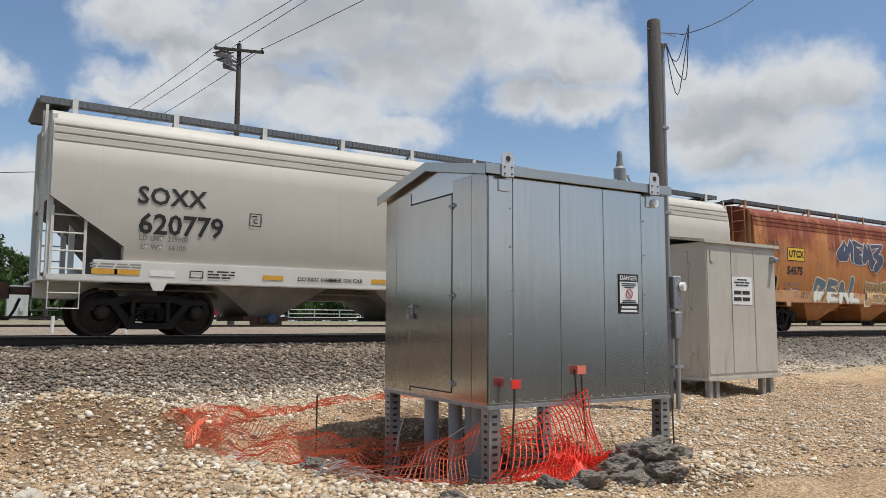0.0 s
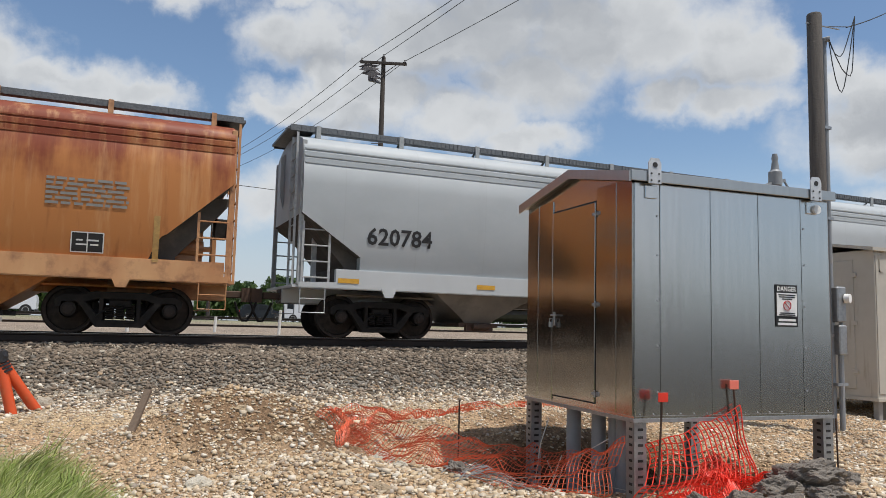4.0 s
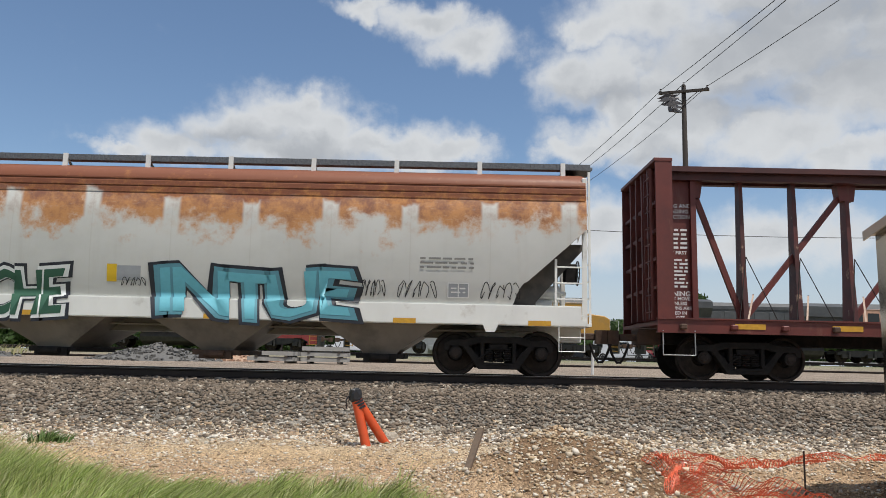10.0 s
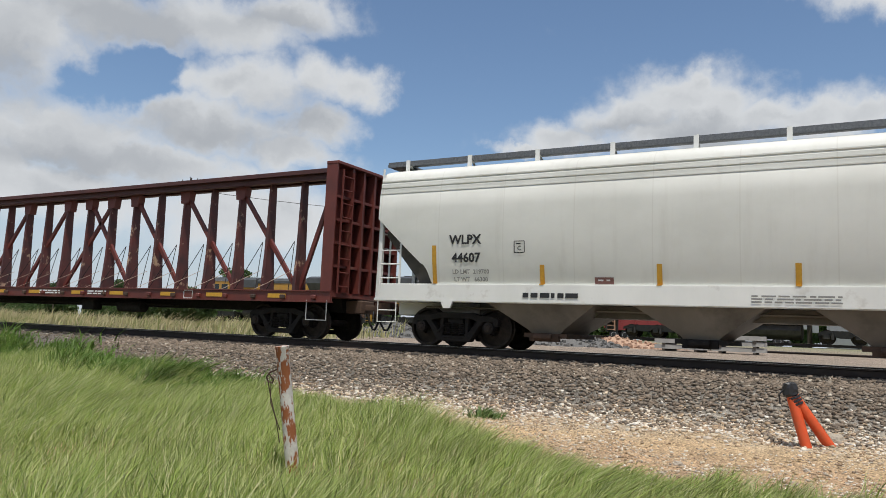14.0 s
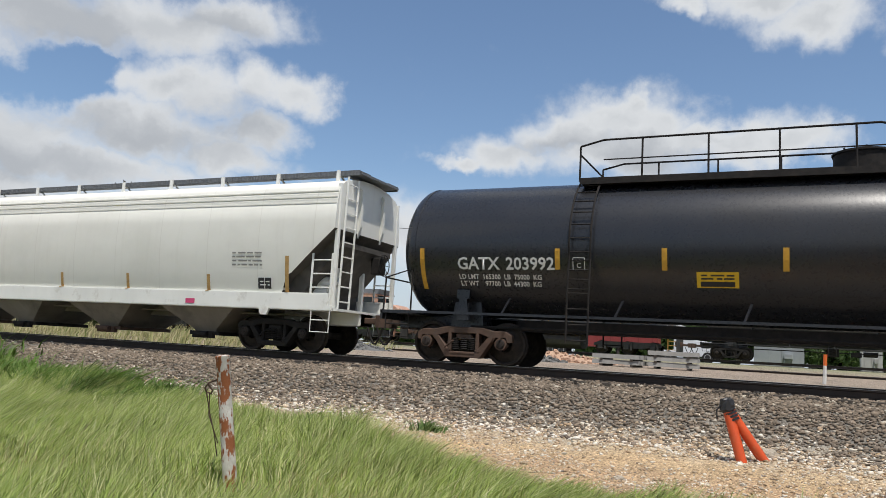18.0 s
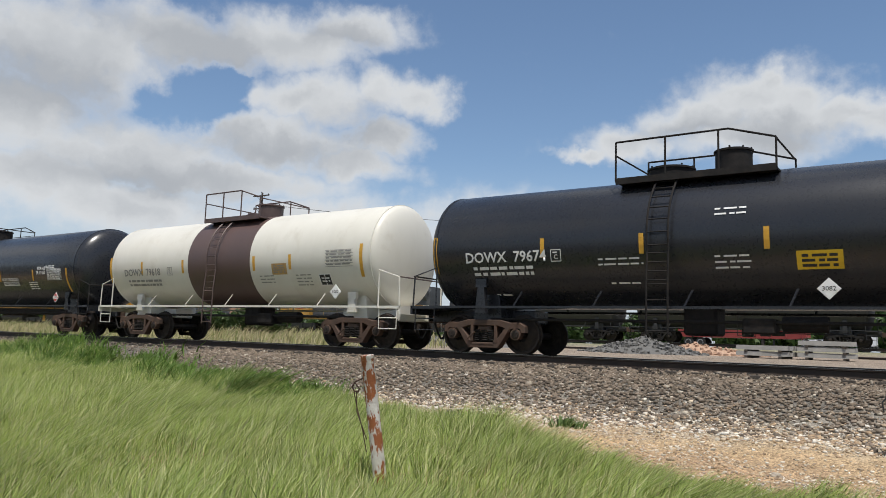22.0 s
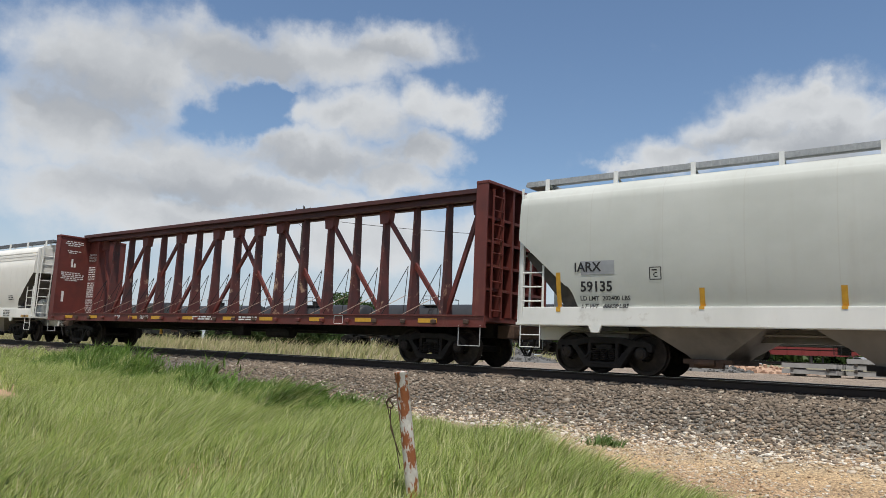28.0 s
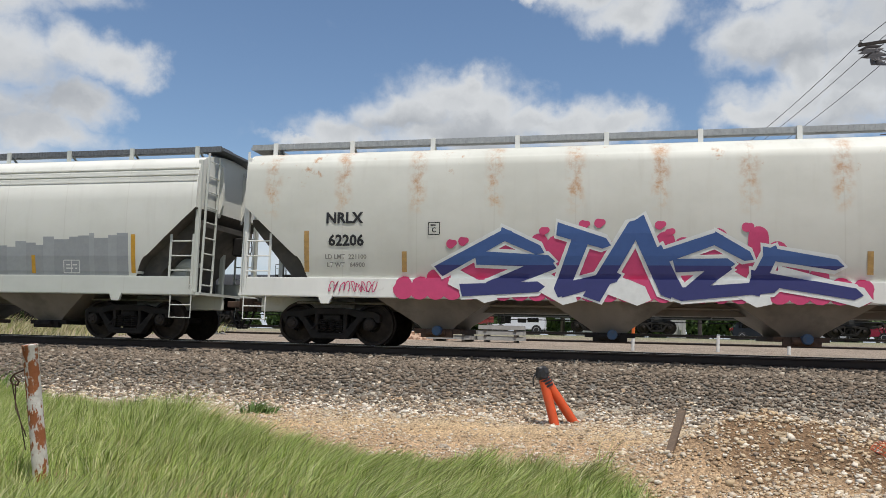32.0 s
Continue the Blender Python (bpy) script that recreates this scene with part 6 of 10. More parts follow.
# 7: white
car, sd, H = hopper("off-white covered hopper car with yellow reflector stripes", 129.92, 148.08, P_WHITE, P_WHITE_S, P_UNDER)
sd.text("WLPX", -6.68, 2.43, 0.29, bold=0.03)
sd.text("44607", -6.66, 2.02, 0.29, bold=0.03)
dims(sd, -6.55, 1.63, M_FADED, False, ("219700", "66300"))
plate_c(sd, -5.34, 2.25)
stripes(sd, M_STRIPE, (-7.49, 7.69), (-4.82, -2.33, 0.17, 2.49, 4.99), 1.88, 1.64)
for x in (-3.46, 3.77):
    sd.plate(x, 1.52, 0.4, 0.14, SPRAY["maroon"], name="badge")
    sd.bars(x, 1.53, 0.25, 1, M_WHITE_INK)
whitebox(sd, 7.05, 1.86)
sd.bars(5.33, 2.12, 0.5, 6, M_FADED, 0.07, 0.035)
sd.bars(-4.62, 1.2, 1.25, 1, M_INK, 0.1, 0.10, 3)
sd.bars(0.12, 1.24, 1.5, 3, M_FADED, 0.055, 0.03)
sd.bars(7.2, 1.28, 0.7, 3, M_INK, 0.06, 0.035)
# 8: white with a black tag
car, sd, H = hopper("clean white covered hopper car with a black tag", 149.44, 168.66, P_WHITE_BARE, P_WHITE_S, P_UNDER)
scrawl(sd, -8.75, 3.42, 1.2, 0.3, M_INK, 51, 8, 0.03)
scrawl(sd, -8.75, 3.06, 1.1, 0.26, M_INK, 52, 7, 0.03)
scrawl(sd, -8.8, 2.82, 0.7, 0.16, M_INK, 53, 4, 0.025)
sd.text("620060", -7.34, 2.18, 0.34, M_FADED, bold=0.01)
dims(sd, -7.45, 1.69, M_INK, False, ("219900", "66100"))
plate_c(sd, -5.96, 2.47, M_FADED)
stripes(sd, M_STRIPE_OLD, (-8.30, 8.28), (-5.5, -2.50, 0.36, 2.96, 5.81), 1.88, 1.64)
whitebox(sd, 7.61, 1.65)
sd.bars(7.06, 2.40, 0.95, 4, M_FADED, 0.1, 0.04)
sd.plate(5.28, 1.16, 0.31, 0.12, SPRAY["pink"], name="badge")
# 9: long black tank
car, sd, H = tanker("long black pressure tank car with a railed platform and white lettering", 170.0, 190.2, 170.15, 189.75, 1.53, 2.6, P_TANKBLACK, P_TANKBLACK, P_TANKBLACK, (174.4, 180.9, 6), 174.6, [(179.8, 0.55, 0.45)], big=True, truck_mat=M_BROWN, saddle=1.62)
sd.text("GATX", -7.78, 2.16, 0.36, M_WHITE_INK, bold=0.02)
sd.text("203992", -6.60, 2.16, 0.36, M_WHITE_INK, bold=0.02)
sd.text("LD LMT  165300  LB  75000  KG\nLT WT    97700  LB  44300  KG", -7.3, 1.82, 0.14, M_WHITE_INK)
plate_c(sd, -5.55, 2.17, M_WHITE_INK)
stripes(sd, M_STRIPE, (-9.12, 8.54), (-6.0, -3.85, -1.69, 0.91, 3.45, 6.09), 2.06, 2.27)
sd.plate(-2.88, 1.89, 0.76, 0.29, M_YELLOWBOX, name="placard")
sd.bars(-2.88, 1.97, 0.6, 2, M_INK, 0.06, 0.03)
sd.plate(-2.88, 1.81, 0.62, 0.09, M_INK, 0.014, "small_print")
sd.text("NON ODORIZED", 4.27, 2.13, 0.17, M_WHITE_INK, bold=0.02)
sd.plate(4.3, 1.97, 1.27, 0.15, M_WHITE_INK, name="placard")
sd.text("LIQUEFIED PETROLEUM GAS", 4.3, 1.97, 0.13, M_INK, off=0.016)
sd.text("FRA AIP", 6.78, 2.52, 0.18, M_WHITE_INK, bold=0.02)
sd.text("SR 13450", 6.70, 2.35, 0.18, M_WHITE_INK, bold=0.02)
for k in range(6):
    sd.plate(7.68, 2.07 + 0.085 * k, 1.02, 0.014, M_WHITE_INK, 0.013, "test_table")
for x in (7.17, 7.6, 7.82, 8.02, 8.19):
    sd.plate(x, 2.28, 0.014, 0.44, M_WHITE_INK, 0.014, "test_table")
sd.bars(7.68, 2.45, 0.95, 5, M_WHITE_INK, 0.085, 0.035)
sd.bars(7.4, 2.6, 0.6, 2, M_WHITE_INK, 0.06, 0.035)
sd.bars(2.57, 2.02, 0.68, 2, M_WHITE_INK, 0.08, 0.035)
sd.bars(6.03, 2.0, 0.66, 4, M_WHITE_INK, 0.08, 0.035)


def placard(side, x, z, face, ink, number, y):
    bm = bmesh.new()
    prism(bm, [(x, z - 0.2), (x + 0.2, z), (x, z + 0.2), (x - 0.2, z)], y, y - 0.012)
    p = part("hazard_placard", bm, M_WHITE_INK, side.car)
    bm = bmesh.new()
    prism(bm, [(x, z - 0.17), (x + 0.17, z), (x, z + 0.17), (x - 0.17, z)], y - 0.012, y - 0.016)
    part("placard_face", bm, face, p)
    bm = bmesh.new()
    box(bm, x - 0.14, x + 0.14, y - 0.019, y - 0.016, z - 0.055, z + 0.055)
    part("number_panel", bm, M_WHITE_INK, p)
    inst("number", letters(number, 0.12, 0.01), p, pose(x, y - 0.021, z)).data.materials.append(M_INK)


placard(sd, 7.97, 1.39, M_RED, M_WHITE_INK, "1075", -1.5)
# 10: cream tank with a brown band
car, sd, H = tanker("cream tank car with a brown band round its middle", 190.95, 204.5, 191.15, 203.85, 1.45, 2.55, P_TANKWHITE, P_TANKWHITE, P_TANKWHITE, (196.0, 198.6, 4), 197.1, [(197.95, 0.40, 0.42), (197.2, 0.22, 0.2)], truck_mat=M_BROWN, rail_mat=M_DOME, saddle=1.5)
bm = bmesh.new()
lathe(bm, [(1.452, -1.92), (1.46, -1.915), (1.46, 1.02), (1.452, 1.025)], 56, "x")
bmesh.ops.translate(bm, vec=(0, 0, 2.55), verts=bm.verts)
part("painted_band", bm, P_BAND, car, smooth=True)
sd.text("DOWX  79618", -4.41, 2.21, 0.32, M_FADED, bold=0.02)
sd.bars(-4.34, 1.94, 1.85, 2, M_FADED, 0.13, 0.07)
plate_c(sd, -2.88, 2.23, M_FADED)
stripes(sd, M_STRIPE, (-6.25, 5.41), (-4.41, -2.19, 1.2, 2.72), 2.33, 2.36)
sd.plate(2.27, 2.17, 0.62, 0.32, M_STRIPE_OLD, name="placard")
sd.bars(2.27, 2.26, 0.5, 4, M_FADED, 0.06, 0.03)
whitebox(sd, 4.02, 1.84)
for k in range(6):
    sd.plate(4.62, 2.18 + 0.09 * k, 1.02, 0.014, M_FADED, 0.013, "test_table")
sd.bars(4.62, 2.6, 0.95, 5, M_FADED, 0.09, 0.035)
sd.bars(3.2, 1.98, 0.6, 4, M_FADED, 0.09, 0.03)
sd.bars(1.7, 1.98, 0.6, 3, M_FADED, 0.09, 0.03)
placard(sd, 4.62, 1.48, M_WHITE_INK, M_INK, "3082", -1.5)
# 11: black tank
car, sd, H = tanker("black tank car with domes and a ladder", 204.9, 218.5, 205.15, 217.95, 1.45, 2.55, P_TANKBLACK, P_TANKBLACK, P_TANKBLACK, (210.1, 213.4, 4), 211.2, [(211.0, 0.5, 0.28), (212.35, 0.38, 0.55)], truck_mat=M_BROWN)
sd.text("DOWX  79674", -4.17, 2.24, 0.34, M_WHITE_INK, bold=0.02)
sd.bars(-4.25, 2.0, 1.6, 2, M_WHITE_INK, 0.13, 0.07)
plate_c(sd, -2.85, 2.24, M_WHITE_INK)
stripes(sd, M_STRIPE, (-6.13, 5.88), (-3.18, -0.88, 1.57, 3.60), 2.35, 2.42)
sd.plate(2.46, 1.98, 0.78, 0.34, M_YELLOWBOX, name="placard")
sd.bars(2.46, 2.06, 0.6, 3, M_INK, 0.09, 0.05)
whitebox(sd, 3.78, 1.98)
for k in range(7):
    sd.plate(5.11, 1.94 + 0.09 * k, 1.04, 0.014, M_WHITE_INK, 0.013, "test_table")
sd.bars(5.11, 2.43, 0.95, 6, M_WHITE_INK, 0.09, 0.04)
for x, z, w, n in ((-1.36, 2.12, 1.0, 2), (0.94, 2.1, 0.7, 3), (0.9, 3.05, 0.6, 2), (-1.3, 1.62, 0.7, 1), (4.6, 1.42, 0.6, 1), (-4.4, 1.4, 0.5, 1)):
    sd.bars(x, z, w, n, M_WHITE_INK, 0.11, 0.035)
placard(sd, 2.62, 1.43, M_WHITE_INK, M_INK, "3082", -1.5)
# 12: white
car, sd, H = hopper("clean white covered hopper car with a bright side sill", 219.2, 238.4, P_WHITE_BARE, P_WHITE_S, P_UNDER)
sd.text("EQUX", -7.17, 2.61, 0.35, bold=0.02, space=1.05)
sd.text("19756", -7.16, 2.18, 0.34, bold=0.02, space=1.05)
dims(sd, -7.16, 1.70, M_FADED, False, ("220100", "65900"))
plate_c(sd, -5.97, 2.41)
sd.bars(-2.17, 2.56, 1.1, 6, M_FADED, 0.09, 0.04)
sd.bars(7.52, 2.0, 0.5, 3, M_INK, 0.08, 0.04)
sd.plate(3.7, 1.18, 0.2, 0.2, M_STEELWHITE, name="badge")
sd.bars(4.37, 1.18, 0.75, 1, SPRAY["blue"], 0.1, 0.11, 2)
sill_marks(sd, M_STRIPE_OLD, (-8.42, -5.6, -2.85, 0.2, 3.0, 5.93), 1.08, 0.5)
sill_marks(sd, M_STRIPE_OLD, (8.9, 9.2), 1.1, 0.45)
sd.plate(-7.5, 1.22, 0.2, 0.07, M_PINKFLAG, name="badge")
sd.bars(7.2, 1.33, 0.7, 4, M_INK, 0.07, 0.035)
# 13: centerbeam
centerbeam("oxide red centerbeam flatcar, empty, with worn posts", 239.97, 262.4, ("BNSF", "563 499"), 2)
# 14: pale green-grey, smooth sides
car, sd, H = hopper("pale green-grey covered hopper car with smooth sides and a weld crack", 263.4, 281.85, P_GREENGREY, P_WHITE_S, P_UNDER, ribs=False, grate=M_STEELWHITE)
sd.plate(-7.21, 2.29, 0.8, 0.30, M_GREYPATCH, 0.007, "patch")
sd.text("IARX", -7.45, 2.30, 0.29, bold=0.02)
sd.text("59135", -7.25, 1.87, 0.31, bold=0.025)
dims(sd, -7.06, 1.54, M_INK, True, ("202400", "66600"))
plate_c(sd, -5.90, 2.13)
stripes(sd, M_STRIPE, (-8.18, 8.65), (-4.95, -2.40, 0.42, 3.08, 5.56), 1.77, 1.60)
bm = bmesh.new()
rnd = random.Random(5)
pts = [(0.96 + rnd.uniform(-0.03, 0.03) + 0.05 * math.sin(k), 1.45 + k * 0.11) for k in range(24)]
for (xa, za), (xb, zb) in zip(pts, pts[1:]):
    bm.faces.new([bm.verts.new(p) for p in ((xa - 0.012, 0, za), (xa + 0.012, 0, za), (xb + 0.012, 0, zb), (xb - 0.012, 0, zb))])
me = bpy.data.meshes.new("crack")
bm.to_mesh(me)
bm.free()
sd.lay(me, 0, 0, SPRAY["maroon"], "rust_crack")
sd.bars(7.37, 2.0, 0.65, 4, M_INK, 0.09, 0.045)
sd.bars(4.04, 1.72, 0.65, 2, M_INK, 0.1, 0.04)
# 15: white with an overpainted grey band
car, sd, H = hopper("off-white covered hopper car with an overpainted grey lower band", 283.17, 301.43, P_WHITE, P_GREENGREY, P_UNDER)
rnd = random.Random(8)
x = -6.7
while x < 7.4:
    w = rnd.uniform(0.10, 0.42)
    f = (x + 6.7) / 14.1
    top = 1.98 + 0.22 * f + rnd.uniform(-0.05, 0.05) + (rnd.choice((0.0, 0.0, 0.14, 0.24)) if f > 0.45 else 0.0)
    sd.plate(x + w / 2, (1.452 + top) / 2, w + 0.002, top - 1.452, M_GREYPATCH if rnd.random() < 0.7 else M_GREYPATCH_B, 0.006, "overpaint")
    x += w
sd.text("TIMX", -7.40, 2.46, 0.29, M_FADED, bold=0.02)
sd.text("88459", -7.31, 2.04, 0.30, M_FADED, bold=0.02)
plate_c(sd, -6.33, 2.21, M_FADED)
stripes(sd, M_STRIPE, (-8.14, 7.58), (-5.37, -2.73, 2.38, 4.91), 1.95, 1.70)
sd.plate(0.23, 1.80, 0.81, 0.24, M_STRIPE_OLD, 0.012, "placard")
sd.bars(0.23, 1.83, 0.7, 2, M_INK, 0.08, 0.04)
whitebox(sd, 5.95, 1.65, mt=M_GREYPATCH)
for x, c in ((-8.3, M_YELLOWBOX), (2.0, M_YELLOWBOX)):
    sd.plate(x, 1.2, 0.5, 0.3, M_PALEPATCH, name="patch")
# 16: white with a large piece
car, sd, H = hopper("off-white covered hopper car with a huge blue and pink graffiti", 302.63, 322.0, P_WHITE_SPOT, P_WHITE_S, P_UNDER, 4, ribs=False, grate=M_STEELWHITE, caps=M_CAPBLUE)
sd.text("NRLX", -7.34, 2.70, 0.32, bold=0.035)
sd.text("62206", -7.29, 2.22, 0.32, bold=0.035)
dims(sd, -7.30, 1.80, M_FADED, False, ("221100", "64900"))
plate_c(sd, -5.36, 2.47)
stripes(sd, M_STRIPE_OLD, (-8.19,), (-6.00,), 2.0, 1.78)
scrawl(sd, -7.11, 1.25, 1.1, 0.24, SPRAY["pink"], 61, 9, 0.018)


def big_piece(side):
    """Angular blue letters with a white edge over pink clouds."""
    rnd = random.Random(3)
    lobe = []
    for k in range(26):
        x = -6.0 + 8.7 * k / 25
        top = 1.15 + 1.25 * min(1.0, (x + 6.2) / 2.2, (2.95 - x) / 1.9) * rnd.uniform(0.8, 1.08)
        lobe.append((x, 1.22, x + rnd.uniform(-0.05, 0.05), max(1.3, top - 0.2), 0.46, 0.36))
    for x, z in ((-2.0, 2.55), (-2.3, 2.52), (-0.85, 2.5), (-0.68, 2.36), (0.75, 2.45), (-5.0, 2.15), (-4.75, 2.2), (-3.1, 2.4), (-2.62, 2.46)):
        lobe.append((x, z, x + 0.07, z + 0.02, rnd.uniform(0.12, 0.2), 0.12))
    brush(side, lobe, 0.5, 0.5, 1, 1, ((SPRAY["pink"], 0.0),), off=0.006)
    # strokes: foot x, foot z, head x, head z, width
    strokes = ((-5.2, 1.62, -3.85, 2.34, 0.26), (-3.9, 2.34, -3.2, 2.02, 0.24), (-4.4, 1.86, -3.0, 1.8, 0.28), (-3.0, 1.75, -4.2, 1.25, 0.30), (-4.7, 1.2, -3.2, 1.28, 0.26),
               (-2.75, 2.42, -1.9, 2.15, 0.26), (-2.35, 2.25, -2.75, 1.2, 0.34), (-2.7, 1.22, -1.7, 1.5, 0.28), (-2.1, 1.14, -1.3, 2.5, 0.34), (-1.25, 2.52, -0.7, 1.2, 0.34), (-0.9, 1.95, -0.5, 1.15, 0.3),
               (-0.7, 1.92, 0.2, 2.24, 0.26), (0.2, 2.22, 0.75, 1.9, 0.24), (-0.5, 1.72, 0.4, 1.75, 0.26), (0.3, 1.7, -0.3, 1.2, 0.3), (-0.4, 1.17, 1.2, 1.32, 0.26), (0.85, 1.25, 1.2, 1.98, 0.28), (1.1, 1.95, 2.3, 1.74, 0.24), (0.9, 1.5, 2.6, 1.2, 0.26))
    # white edges and fangs, then the blue, darker low down
    fangs = ((-4.9, 1.45, -4.2, 1.1, 0.24), (-3.3, 1.5, -2.6, 1.1, 0.3), (-1.9, 1.4, -1.2, 1.12, 0.3), (0.4, 1.45, 1.0, 1.1, 0.28), (1.4, 1.5, 2.7, 1.14, 0.26))
    for k, (xa, za, xb, zb, w) in enumerate(strokes + fangs):
        brush(side, ((xa, za, xb, zb, w, w * 0.7),), 0.5, 0.5, 1, 1, ((SPRAY["white"], 0.065),), off=0.016 + 0.0003 * k, sharp=True)
    for k, (xa, za, xb, zb, w) in enumerate(strokes):
        brush(side, ((xa, za, xb, zb, w, w * 0.7),), 0.5, 0.5, 1, 1, ((SPRAY["blue"], 0.0),), (1.72, SPRAY["navy"]), off=0.0245 + 0.0003 * k, sharp=True)


big_piece(sd)
stripes(sd, M_STRIPE_OLD, (), (-2.81, 0.01, 2.88), 2.0, 1.78)


# ---- the yard beyond the track ----
YY, YZ, YV = 56.0, 1.88, 8.0        # the yard track: its middle, rail head, and the speed of the train on it
M_LOCO = mat("locomotive_yellow", (0.46, 0.25, 0.04), (0.36, 0.19, 0.035), scale=1.2, rough=0.45, bump=0.05, dirt=(0.24, 0.15, 0.06), dirt_scale=1.5, dirt_lo=0.5, dirt_hi=0.85, stretch=(1, 1, 0.4))
M_LOCOPINK = mat("faded_salmon_paint", (0.50, 0.28, 0.19), (0.42, 0.24, 0.17), scale=1.1, rough=0.6, bump=0.05, dirt=(0.28, 0.19, 0.14), dirt_scale=1.8)
M_LOCOROOF = mat("sooty_grey_roof", (0.075, 0.08, 0.085), (0.045, 0.047, 0.05), scale=1.5, rough=0.6, bump=0.1)
M_LOCOBLACK = mat("black_locomotive_frame", (0.02, 0.02, 0.02), (0.05, 0.045, 0.04), scale=3, rough=0.7, bump=0.2)
M_DARKGLASS = plain("dark_cab_glass", (0.015, 0.018, 0.02), 0.08)
M_LOCORED = plain("red_lettering", (0.45, 0.04, 0.03), 0.5)

build_track(YY, YZ, "yard_rail", "worn steel rail of the yard track")
build_track(34.0, 1.42, "siding_rail", "rusty steel rail of a siding")


def three_axle_truck(car, x):
    def mk():
        bm = bmesh.new()
        prism(bm, [(-2.35, 0.55), (-2.35, 0.72), (-1.9, 0.88), (1.9, 0.88), (2.35, 0.72), (2.35, 0.55), (1.9, 0.6), (1.1, 0.42), (0.5, 0.42), (0.2, 0.6), (-0.2, 0.6), (-0.5, 0.42), (-1.1, 0.42), (-1.9, 0.6)], -0.1, 0.1)
        for s in (-1.85, 0, 1.85):
            box(bm, s - 0.2, s + 0.2, -0.16, 0.08, 0.34, 0.66, bevel=0.03)
            rod(bm, (s + 0.35, -0.14, 0.3), (s + 0.35, -0.14, 0.8), 0.09, 8)
        return link_mesh("side_frame", bm, M_LOCOBLACK)
    def mb():
        bm = bmesh.new()
        box(bm, -2.2, 2.2, -0.8, 0.8, 0.6, 0.85, bevel=0.04)
        return link_mesh("truck", bm, M_LOCOBLACK)
    t = inst("truck", shared("loco_truck", mb), car, pose(x, 0, 0))
    sf = shared("loco_frame", mk)
    inst("side_frame", sf, t, pose(0, -1.08, 0))
    inst("side_frame", sf, t, pose(0, 1.08, 0, 0, 0, 180))
    for k in (-1.85, 0, 1.85):
        w = inst("wheelset", shared("wheelset", wheelset_mesh), t, pose(k, 0, 0.457))
        WHEELS.append((w, k))


